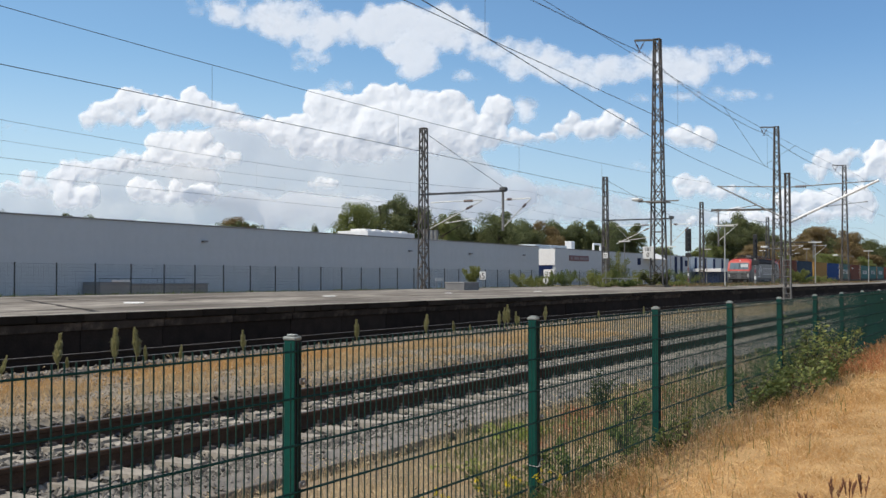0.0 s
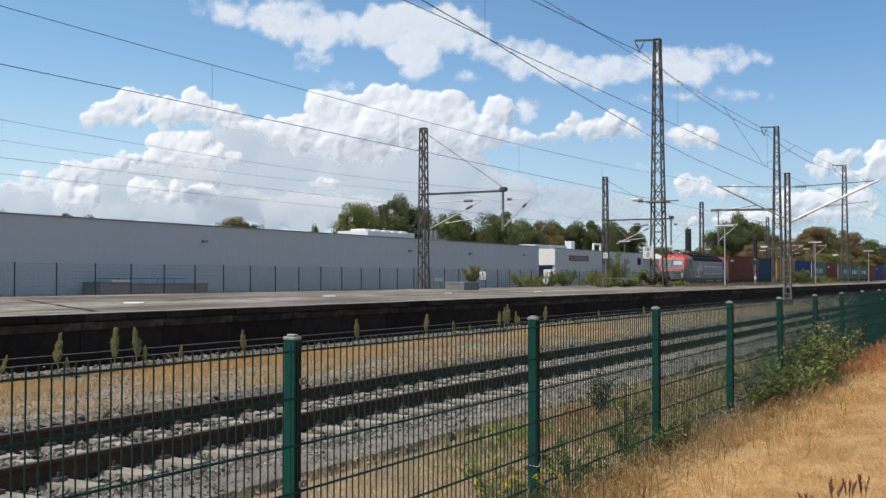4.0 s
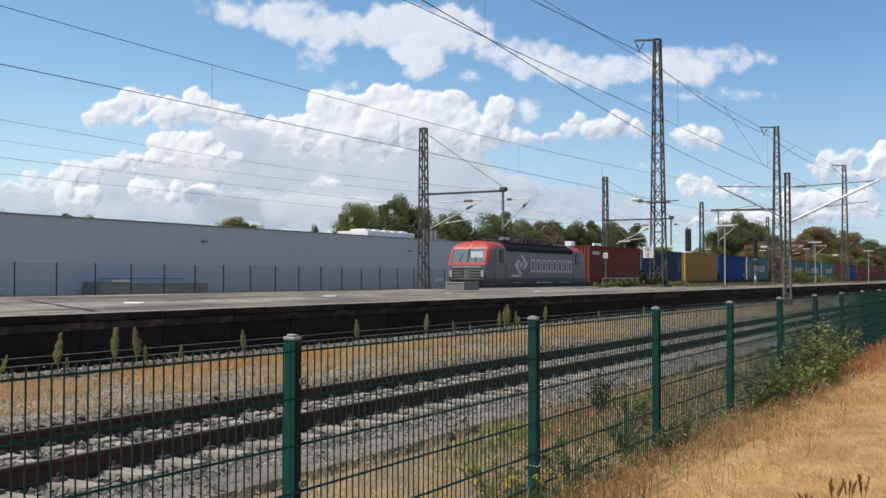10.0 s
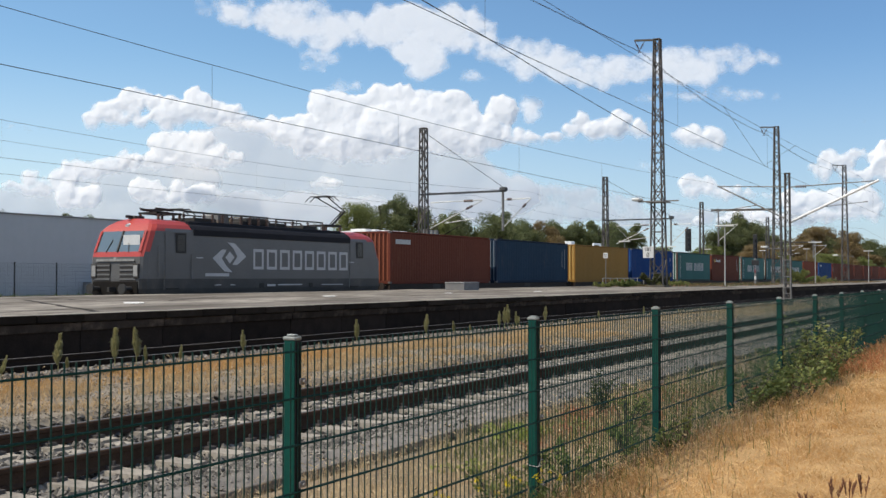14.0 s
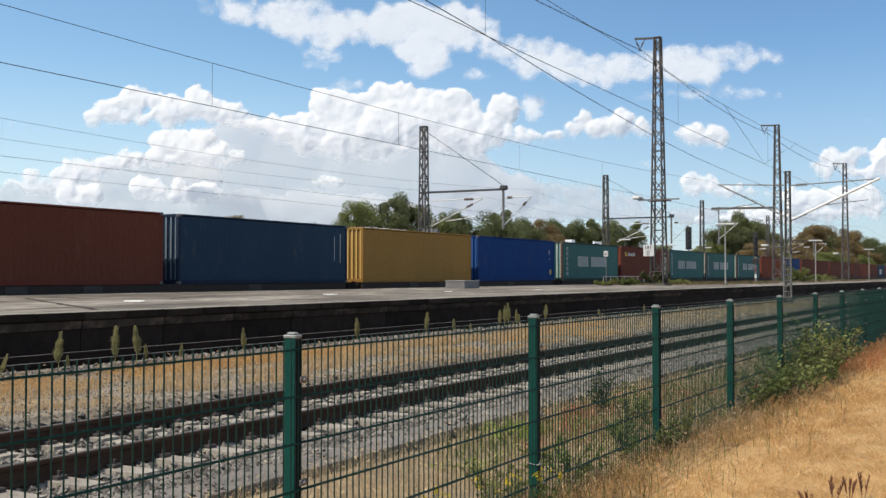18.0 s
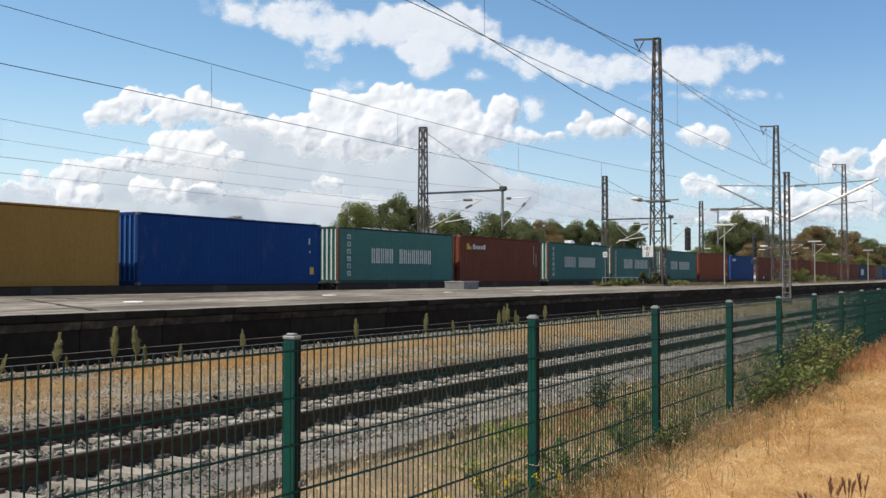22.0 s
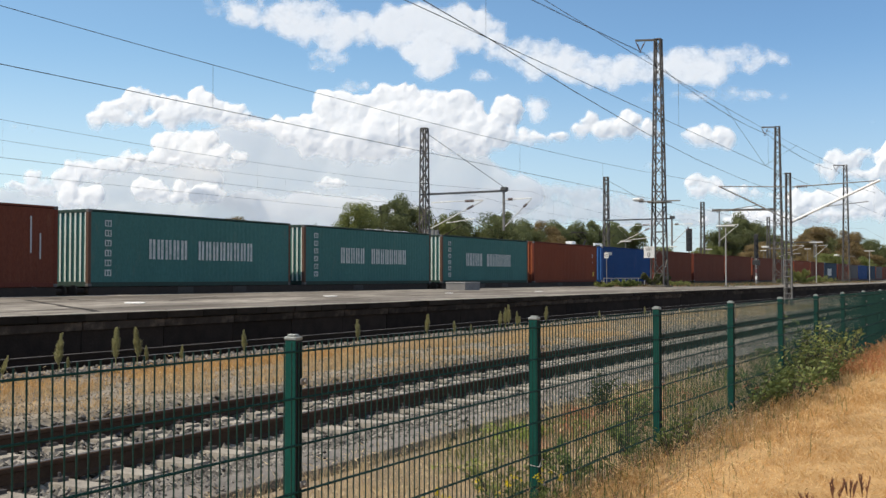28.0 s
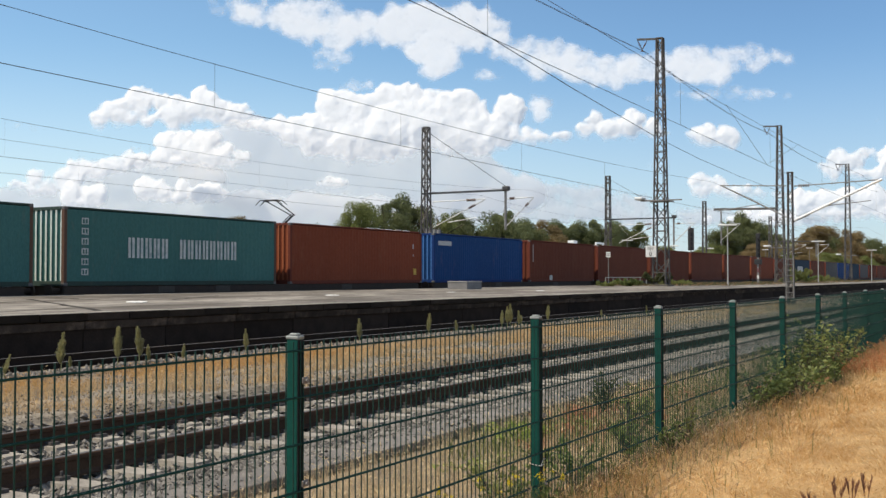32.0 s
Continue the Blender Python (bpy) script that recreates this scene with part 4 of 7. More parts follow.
DIM_BOARD = surface("dim_board", (0.33, 0.33, 0.32), None, 0.6)
BOARD = surface("pale_board", (0.66, 0.68, 0.68), (0.6, 0.62, 0.62), 0.6, scale=3)


def loft(levels, st, pick, half=False):
    """Faces of a lofted body: levels (z, half width, slant), stations (place, slant share, width share); pick(i, k) names a face's group."""
    groups = {}
    for side in (-1, 1):
        for i in range(len(st) - 1):
            for k in range(len(levels) - 1):
                q = []
                for ii, kk in ((i, k), (i + 1, k), (i + 1, k + 1), (i, k + 1)):
                    (z, w, sl), (a, b, ws) = levels[kk], st[ii]
                    q.append((a + b * sl, side * w * ws, z))
                groups.setdefault(pick(i, k), Shape()).add(q, [(0, 1, 2, 3)])
    return groups


def make_loco(label):
    t = thing("electric_locomotive", label, "locomotive", "electric locomotives")
    lv = [(0.50, 1.36, 0.12), (1.05, 1.47, 0.02), (1.45, 1.49, 0.0), (2.32, 1.50, 0.05), (2.52, 1.50, 0.12), (3.36, 1.46, 0.46), (3.48, 1.40, 0.56), (3.64, 1.27, 0.72), (3.80, 1.00, 0.95), (3.88, 0.55, 1.1), (3.90, 0.0, 1.15)]
    L = 18.5
    st = [(0.74, 1, 0.86), (0.82, 1, 0.94), (1.00, 1, 1.0), (1.55, 0.9, 1.0), (3.55, 0, 1), (9.25, 0, 1), (15.25, 0, 1), (17.15, -0.9, 1.0), (17.75, -1, 1.0), (17.95, -1, 0.94), (18.05, -1, 0.86)]

    def pick(i, k):
        end = i <= 2 or i >= 7
        if k <= 1:
            return "skirt"
        if k >= 6:
            return "cab_roof" if i <= 3 or i >= 6 else "roof"
        if 4 <= k <= 5 and (i <= 1 or i >= 8):
            return "cab_roof"
        if k == 5 and (i <= 3 or i >= 6):
            return "cab_roof" if i in (2, 7) else "body"
        if k == 3 and (i == 0 or i == 9):
            return "cab_roof"
        return "body"

    def pick_end(i, k):
        g = pick(i, k)
        return "cab_rear" if g == "cab_roof" and i > 4 else g

    groups = loft(lv, st, pick_end)
    mats = {"skirt": (LOCO_SKIRT, "dark underframe skirt"), "cab_roof": (LOCO_RED, "bright red cab frame and roof"), "cab_rear": (LOCO_RED, "bright red cab frame and roof"), "roof": (LOCO_ROOF, "dark roof"), "body": (LOCO_GREY, "mid-grey painted body")}
    ob = {}
    for g, s in groups.items():
        s.smooth = False
        ob[g] = part({"skirt": "skirt", "cab_roof": "cab_frame", "cab_rear": "cab_frame", "roof": "roof", "body": "body"}[g], s, mats[g][0], t, mats[g][1])
    # fronts, by height bands
    for a, b in ((0.74, 1), (18.05, -1)):
        def row(k, f=0.86, off=0.0):
            z, w, sl = lv[k]
            return [(a + b * sl - b * off, -w * f, z), (a + b * sl - b * off, w * f, z)]
        def band(ks, name, mat, label, par=t):
            s = Shape()
            for k in ks:
                p, q = row(k), row(k + 1)
                s.add([p[0], p[1], q[1], q[0]], [(0, 1, 2, 3)])
            return part(name, s, mat, par, label)
        band([0], "front_valance", LOCO_BLACK, "")
        fr = band([1, 2], "front_panel", LOCO_FRONT, "light grey lower front with ribbed grilles")
        mask = band([3, 5, 6, 7, 8, 9], "front_mask", LOCO_RED, "bright red windscreen surround")
        s = Shape()
        p, q = row(4), row(5)
        s.add([p[0], p[1], q[1], q[0]], [(0, 1, 2, 3)])
        for sy in (-1, 1):
            c0, c1 = [(u[0], 0.03 * sy, u[2]) for u in (p[0], q[0])]
            e0, e1 = [(u[0], abs(u[1]) * sy, u[2]) for u in (p[0], q[0])]
            part("windscreen", Shape().add([c0, e0, e1, c1], [(0, 1, 2, 3)]), CAB_GLASS, t, "tinted windscreen reflecting the sky")
        part("centre_pillar", Shape().bar((a + b * 0.10, 0, 2.52), (a + b * 0.45, 0, 3.36), 0.07, 0.05), LOCO_BLACK, t)
        for y in (-1.24, 1.24):
            fr_s = Shape().bar((a + b * 0.10, y, 2.52), (a + b * 0.45, y * 0.98, 3.36), 0.12, 0.05)
            part("windscreen_frame", fr_s, LOCO_RED, mask)
        part("sun_blind", Shape().bar((a + b * 0.245, -1.10, 2.94), (a + b * 0.245, -0.20, 2.94), 0.03, 0.50), BOARD, t, "pale panel behind the windscreen")
        for sy in (-1, 1):
            gr = Shape()
            for i in range(4):
                gr.box(min(a - b * 0.03, a), max(a - b * 0.03, a), min(sy * 0.28, sy * 1.12), max(sy * 0.28, sy * 1.12), 1.40 + 0.18 * i, 1.47 + 0.18 * i)
            part("grille", gr, GRILLE_SLAT, fr)
            part("grille_recess", Shape().box(min(a - b * 0.012, a + b * 0.01), max(a - b * 0.012, a + b * 0.01), min(sy * 0.26, sy * 1.14), max(sy * 0.26, sy * 1.14), 1.34, 2.08), LOCO_BLACK, fr)
            hl = part("headlight_housing", Shape().box(min(a - b * 0.05, a + b * 0.1), max(a - b * 0.05, a + b * 0.1), min(sy * 1.0, sy * 1.30), max(sy * 1.0, sy * 1.30), 1.46, 2.04, 0.02), LOCO_BLACK, fr)
            part("headlight", Shape().box(min(a - b * 0.06, a - b * 0.03), max(a - b * 0.06, a - b * 0.03), min(sy * 1.04, sy * 1.26), max(sy * 1.04, sy * 1.26), 1.54, 1.98, 0.01), LAMP_GLASS, hl)
            bu = Shape().tube((a, sy * 0.875, 1.05), (a - b * 0.42, sy * 0.875, 1.05), 0.10, 10).tube((a - b * 0.42, sy * 0.875, 1.05), (a - b * 0.50, sy * 0.875, 1.05), 0.20, 14)
            part("buffer", bu, BUFFER, t)
            part("wiper", Shape().bar((a + b * 0.10, sy * 0.62, 2.50), (a + b * 0.30, sy * 0.45, 3.0), 0.03, 0.03), LOCO_BLACK, t)
        part("number_bar", Shape().box(min(a - b * 0.012, a), max(a - b * 0.012, a), -1.05, 1.05, 2.14, 2.24), DIM_BOARD, fr)
        part("buffer_beam", Shape().box(min(a - b * 0.02, a + b * 0.06), max(a - b * 0.02, a + b * 0.06), -1.24, 1.24, 0.52, 1.34, 0.02), UNDER_BLACK, fr)
        part("nose_badge", Shape().tube((a - b * 0.02, 0, 2.22), (a + b * 0.03, 0, 2.22), 0.08, 12), LAMP_GLASS, fr, "small pale badge")
        part("coupling_hook", Shape().box(min(a, a - b * 0.35), max(a, a - b * 0.35), -0.06, 0.06, 0.93, 1.12), LOCO_BLACK, t)
        part("top_light", Shape().tube((a + b * 0.80, 0, 3.60), (a + b * 0.62, 0, 3.56), 0.10, 12), BOARD, t, "round top headlight")
        part("cowcatcher", Shape().box(min(a + b * 0.1, a + b * 0.25), max(a + b * 0.1, a + b * 0.25), -1.2, 1.2, 0.18, 0.55, 0.02), LOCO_BLACK, t)
    # cab doors, side windows, mirrors
    for x in (2.85, 15.95):
        for sy in (-1, 1):
            y = sy * 1.505
            d = part("cab_door", Shape().box(x - 0.9, x - 0.86, y - 0.008, y + 0.008, 1.5, 3.3), LOCO_GREY, t)
            part("side_window", Shape().box(x - 0.24, x + 0.24, y - 0.014, y + 0.014, 2.55, 3.25, 0.03), SIDE_GLASS, t)
            part("window_frame", Shape().box(x - 0.30, x + 0.30, y - 0.010, y + 0.010, 2.49, 3.31, 0.008), LOCO_BLACK, t)
            part("grab_rail", Shape().tube((x - 1.0, y * 1.03, 1.0), (x - 1.0, y * 1.03, 2.1), 0.014, 6), GALVAN, t)
            part("step", Shape().box(x - 0.8, x - 0.1, min(y, y * 0.9), max(y, y * 0.9), 1.02, 1.08), LOCO_BLACK, t)
    # side markings: a two-part emblem and a row of plain blocks where the lettering stands
    for sy in (-1, 1):
        y = sy * 1.507
        def flat(pts):
            s = Shape()
            n = len(pts)
            vs = [(a, y, b) for a, b in pts] + [(a, y + sy * 0.004, b) for a, b in pts]
            return s.add(vs, [tuple(range(n)), tuple(range(n, 2 * n))] + [(i, (i + 1) % n, n + (i + 1) % n, n + i) for i in range(n)])
        g = lambda pts: [(4.72 + a if sy < 0 else 6.98 - a, b) for a, b in pts]
        for pts in ([(0.95, 3.02), (1.45, 2.98), (2.22, 2.42), (1.62, 2.05), (1.30, 2.05), (1.62, 2.42), (1.32, 2.78)],
                    [(1.30, 1.72), (0.78, 1.76), (0.02, 2.32), (0.62, 2.70), (0.92, 2.70), (0.60, 2.32), (0.92, 1.98)],
                    [(1.12, 2.62), (1.42, 2.38), (1.12, 2.10), (0.84, 2.36)]):
            part("emblem", flat(g(pts)), MARK_GREY, t, "pale grey emblem")
        for i in range(8):
            x0, w, st = 7.42 + i * 0.955, 0.72, 0.13
            for a, b, c, d in ((0, st, 1.86, 2.77), (w - st, w, 1.86, 2.77), (st, w - st, 2.77 - st, 2.77), (st, w - st, 1.86, 1.86 + st)):
                part("marking_bar", flat([(x0 + a, c), (x0 + b, c), (x0 + b, d), (x0 + a, d)]), MARK_DULL, t)
        for a, b, c, d in ((3.75, 4.15, 2.30, 2.34), (4.9, 5.3, 1.16, 1.20), (5.9, 6.2, 1.16, 1.20), (8.4, 9.0, 1.10, 1.20), (9.2, 11.0, 1.14, 1.20), (12.6, 14.4, 1.14, 1.18), (15.0, 15.4, 2.25, 2.29)):
            part("small_marking", flat([(a, c), (b, c), (b, d), (a, d)]), MARK_GREY, t)
        for x0 in (7.9, 11.6):
            part("jacking_pocket", Shape().box(x0, x0 + 0.28, min(y, y * 0.99), max(y, y * 0.99), 1.05, 1.25), LOCO_BLACK, t)
        part("hand_rail", Shape().tube((1.55, y * 1.02, 1.55), (1.55, y * 1.02, 2.75), 0.018, 6).tube((3.45, y * 1.02, 1.45), (3.45, y * 1.02, 2.45), 0.018, 6), GALVAN, t)
        part("number_bar", flat([(4.3, 1.55), (5.8, 1.55), (5.8, 1.68), (4.3, 1.68)]), MARK_GREY, t)
        part("roof_band", Shape().box(3.62, 15.1, min(y, y * 0.95), max(y, y * 0.95), 3.24, 3.50, 0.01), LOCO_ROOF, t)
    # roof gear
    part("roof_fairing", Shape().box(3.7, 14.8, -1.12, 1.12, 3.60, 3.86, 0.05), LOCO_ROOF, t)
    for x0, x1 in ((4.6, 6.0), (7.6, 8.6), (9.6, 10.9), (12.3, 13.4)):
        part("roof_box", Shape().box(x0, x1, -0.62, 0.62, 3.86, 4.06, 0.03), LOCO_BLACK, t)
    for i in range(9):
        x = 4.0 + i * 1.25
        s = Shape()
        for k in range(4):
            s.tube((x, -0.55, 3.86 + 0.09 * k), (x, -0.55, 3.91 + 0.09 * k), 0.075, 8)
        s.tube((x, -0.55, 3.86), (x, -0.55, 4.25), 0.035, 6)
        part("roof_insulator", s, INSULATOR, t)
    for i in range(8):
        x = 4.5 + i * 1.3
        part("roof_insulator", Shape().tube((x, 0.5, 3.86), (x, 0.5, 4.2), 0.06, 8).tube((x, 0.5, 4.0), (x, 0.5, 4.05), 0.10, 8), INSULATOR, t)
    for x0, x1 in ((9.7, 11.1), (11.3, 13.3)):
        hoop = Shape().tube((x0, -0.95, 3.84), (x0, -0.95, 4.22), 0.025, 6).tube((x1, -0.95, 3.84), (x1, -0.95, 4.22), 0.025, 6).tube((x0, -0.95, 4.22), (x1, -0.95, 4.22), 0.03, 6)
        part("roof_hoop", hoop, LOCO_BLACK, t)
    for i in range(7):
        x = 5.4 + i * 0.62
        fin = Shape().tube((x, -0.92, 3.80), (x, -0.92, 4.24), 0.03, 6)
        for k in range(5):
            fin.tube((x, -0.92, 3.86 + 0.07 * k), (x, -0.92, 3.90 + 0.07 * k), 0.07, 8)
        part("roof_insulator", fin, INSULATOR, t)
    part("roof_busbar", Shape().tube((4.2, -0.92, 4.26), (9.2, -0.92, 4.26), 0.03, 6).tube((2.2, -0.7, 4.32), (5.0, -0.92, 4.26), 0.03, 6), LOCO_BLACK, t)
    part("roof_busbar", Shape().tube((4.5, 0.5, 4.22), (13.6, 0.5, 4.22), 0.03, 6), LOCO_BLACK, t)
    part("transformer_hump", Shape().box(8.0, 9.4, -0.75, 0.2, 3.86, 4.22, 0.06), LOCO_BLACK, t)
    part("breaker_box", Shape().box(6.4, 7.1, -0.4, 0.5, 3.86, 4.32, 0.06), GALVAN, t)
    part("roof_busbar", Shape().tube((4.0, -0.55, 4.27), (14.0, -0.55, 4.27), 0.03, 6), GALVAN, t)
    part("horn", Shape().tube((1.9, 0.3, 3.98), (1.6, 0.3, 3.98), 0.06, 8).box(1.9, 2.4, 0.1, 0.5, 3.9, 4.02), LOCO_BLACK, t)

    def pantograph(x, up):
        p = part("pantograph", Shape().box(x - 0.7, x + 0.7, -0.55, -0.47, 4.12, 4.20).box(x - 0.7, x + 0.7, 0.47, 0.55, 4.12, 4.20).box(x - 0.7, x - 0.6, -0.55, 0.55, 4.12, 4.20).box(x + 0.6, x + 0.7, -0.55, 0.55, 4.12, 4.20), LOCO_BLACK, t, "folding roof pantograph")
        for y in (-0.5, 0.5):
            for dx in (-0.62, 0.62):
                part("foot_insulator", Shape().tube((x + dx, y, 3.86), (x + dx, y, 4.14), 0.06, 8), INSULATOR, p)
        zt = 5.62 if up else 4.36
        k0, k1, k2 = Vector((x + 0.55 if up else x + 0.5, 0, 4.2)), Vector((x + 1.65, 0, 4.94) if up else (x - 1.0, 0, 4.28)), Vector((x - 0.29 if up else x + 0.9, 0, zt))
        arms = Shape().tube(k0, k1, 0.055, 8).tube(k1 + Vector((0, -0.12, 0)), k2 + Vector((0, -0.35, 0)), 0.03, 6).tube(k1 + Vector((0, 0.12, 0)), k2 + Vector((0, 0.35, 0)), 0.03, 6).tube(k0 + Vector((-0.25, 0, 0)), k1 + Vector((-0.16, 0, 0.05)), 0.025, 6)
        part("arm", arms, LOCO_BLACK, p)
        head = Shape()
        for dx in (-0.2, 0.2):
            head.bar(k2 + Vector((dx, -0.6, 0.03)), k2 + Vector((dx, 0.6, 0.03)), 0.06, 0.05)
            for y in (-1, 1):
                head.tube(k2 + Vector((dx, 0.6 * y, 0.03)), k2 + Vector((dx, 0.92 * y, -0.22)), 0.022, 6)
        head.bar(k2 + Vector((-0.25, -0.35, -0.02)), k2 + Vector((0.25, -0.35, -0.02)), 0.04, 0.04).bar(k2 + Vector((-0.25, 0.35, -0.02)), k2 + Vector((0.25, 0.35, -0.02)), 0.04, 0.04)
        part("collector_head", head, LOCO_BLACK, p)

    pantograph(3.2, False)
    pantograph(15.0, True)
    for xb in (4.6, 13.9):
        b = part("bogie_frame", Shape().box(xb - 2.1, xb + 2.1, -1.12, -0.98, 0.45, 0.75, 0.03).box(xb - 2.1, xb + 2.1, 0.98, 1.12, 0.45, 0.75, 0.03).box(xb - 0.3, xb + 0.3, -1.1, 1.1, 0.4, 0.7, 0.03), LOCO_BLACK, t)
        for dx in (-1.5, 1.5):
            w = Shape()
            for y in (-0.75, 0.75):
                w.tube((xb + dx, y - 0.06, 0.625), (xb + dx, y + 0.06, 0.625), 0.625, 24)
            w.tube((xb + dx, -0.9, 0.625), (xb + dx, 0.9, 0.625), 0.09, 10)
            part("wheelset", w, RAIL_HEAD, b)
    part("underbody_box", Shape().box(7.4, 11.2, -1.3, 1.3, 0.35, 0.95, 0.04), LOCO_BLACK, t)
    return t


ROLLING.append((make_loco("grey electric locomotive with red cab ends hauling containers"), 135.68, 0.0))
SECOND = make_loco("grey electric locomotive with raised pantograph passing behind the containers")

CW, CH, CL, FLOOR = 2.438, 2.896, 12.192, 1.155


def ribs(n, length, depth, z0, z1, flat=0.26):
    """A corrugated sheet along x, standing from z0 to z1, its outer face at y = 0."""
    s = Shape()
    pitch = length / n
    pts = []
    for i in range(n):
        x = i * pitch
        pts += [(x, 0.0), (x + pitch * flat, 0.0), (x + pitch * 0.5, depth), (x + pitch * (0.5 + flat), depth)]
    pts.append((length, 0.0))
    k = len(pts)
    return s.add([(x, y, z) for z in (z0, z1) for x, y in pts], [(i, i + 1, k + i + 1, k + i) for i in range(k - 1)])


def paint(name, col, worn=(0.20, 0.13, 0.09), rough=0.72):
    dull = tuple(c * 0.88 for c in col)
    return surface(name, col, dull, rough, scale=0.45, fine=22, bump=0.04, dirt=tuple(0.5 * a + 0.5 * b for a, b in zip(worn, col)), dirt_at=0.68, stretch=(1, 1, 0.35), dirt_scale=2.5, spec=0.10)


STEEL_GREY = surface("casting_grey", (0.16, 0.15, 0.145), None, 0.6, 0.3)
MARK_WHITE = surface("marking_white", (0.62, 0.64, 0.63), (0.42, 0.46, 0.45), 0.6, scale=5, fine=20, bump=0, dirt=(0.18, 0.25, 0.25), dirt_at=0.60)
MARK_YELLOW = surface("marking_yellow", (0.70, 0.45, 0.06), None, 0.6)
LABEL_GREY = surface("marking_pale", (0.50, 0.52, 0.52), (0.42, 0.44, 0.44), 0.6, scale=5, fine=20, bump=0)

MESHES = {}
POSTS = {"box_sea_green": paint("post_rust", (0.13, 0.075, 0.055))}
# end ribs: some fading, and sunlight on the ends put into paler colours
SUNLIT_ENDS = {"box_sea_green": paint("worn_sunlit_end_green", (0.62, 0.70, 0.66)), "box_navy": paint("worn_sunlit_end_navy", (0.20, 0.25, 0.31)), "box_yellow": paint("sunlit_end_yellow", (0.72, 0.47, 0.17)), "box_blue": paint("sunlit_end_blue", (0.05, 0.15, 0.42)), "box_bright_blue": paint("sunlit_end_bright_blue", (0.06, 0.18, 0.45)), "box_red_brown": paint("sunlit_end_red", (0.29, 0.095, 0.055)), "box_red": paint("sunlit_end_rust", (0.34, 0.11, 0.055))}


def container_meshes(mat, edge):
    """The meshes of one colour, shared by all containers of that colour."""
    key = mat.name
    if key in MESHES:
        return MESHES[key]
    h, w = CH, CW / 2
    d = {}
    side = ribs(43, CL - 0.26, 0.010, 0.17, h - 0.10)
    near, far = Shape(), Shape()
    near.add([(x + 0.13, y - w + 0.012, z) for x, y, z in side.v], side.f)
    far.add([(x + 0.13, w - 0.012 - y, z) for x, y, z in side.v], side.f)
    d["side"], d["side2"] = near.mesh("side_panel", mat), far.mesh("side_panel", mat)
    end = ribs(8, CW - 0.28, 0.05, 0.18, h - 0.12, 0.16)
    s = Shape().add([(0.02 + y, x - w + 0.14, z) for x, y, z in end.v], end.f)
    d["end"] = s.mesh("end_panel", mat)
    d["rib"] = Shape().box(0.008, 0.0195, 0.004, 0.095, 0.19, h - 0.13, 0.003).mesh("end_rib", SUNLIT_ENDS.get(key, edge))
    rf = Shape()
    k = 40
    pts = []
    for i in range(k):
        x = 0.1 + i * (CL - 0.2) / k
        q = (CL - 0.2) / k
        pts += [(x, 0.0), (x + 0.3 * q, 0.0), (x + 0.5 * q, -0.02), (x + 0.8 * q, -0.02)]
    pts.append((CL - 0.1, 0.0))
    m = len(pts)
    rf.add([(x, y, h - 0.012 + z) for y in (-w + 0.05, w - 0.05) for x, z in pts], [(i, i + 1, m + i + 1, m + i) for i in range(m - 1)])
    d["roof"] = rf.mesh("roof_panel", mat)
    d["top_rail"] = Shape().box(0.1, CL - 0.1, -0.03, 0.03, h - 0.075, h, 0.01).mesh("top_rail", edge)
    d["bottom_rail"] = Shape().box(0.1, CL - 0.1, -0.048, 0.048, 0.0, 0.17, 0.01).mesh("bottom_rail", edge)
    d["header"] = Shape().box(0, 0.1, -w + 0.1, w - 0.1, h - 0.13, h, 0.01).mesh("header", edge)
    d["sill"] = Shape().box(0, 0.1, -w + 0.1, w - 0.1, 0.0, 0.18, 0.01).mesh("sill", edge)
    d["post"] = Shape().box(-0.005, 0.135, -0.08, 0.08, 0.11, h - 0.11, 0.012).mesh("corner_post", POSTS.get(key, edge))
    d["cast"] = Shape().box(-0.008, 0.17, -0.085, 0.085, 0, 0.118, 0.012).mesh("corner_casting", STEEL_GREY if key != "box_yellow" else edge)
    d["floor"] = Shape().box(0.1, CL - 0.1, -w + 0.1, w - 0.1, 0.05, 0.17).mesh("floor_panel", STEEL_GREY)
    d["door"] = Shape().box(0, 0.05, 0.01, w - 0.13, 0.18, h - 0.14, 0.01).mesh("door", mat)
    lk = Shape()
    for y in (0.28, 0.82):
        lk.tube((0.075, y, 0.12), (0.075, y, h - 0.08), 0.017, 6).box(0.055, 0.095, y - 0.10, y + 0.10, 1.05, 1.10)
    d["rod"] = lk.mesh("locking_rods", GALVAN)
    MESHES[key] = d
    return d


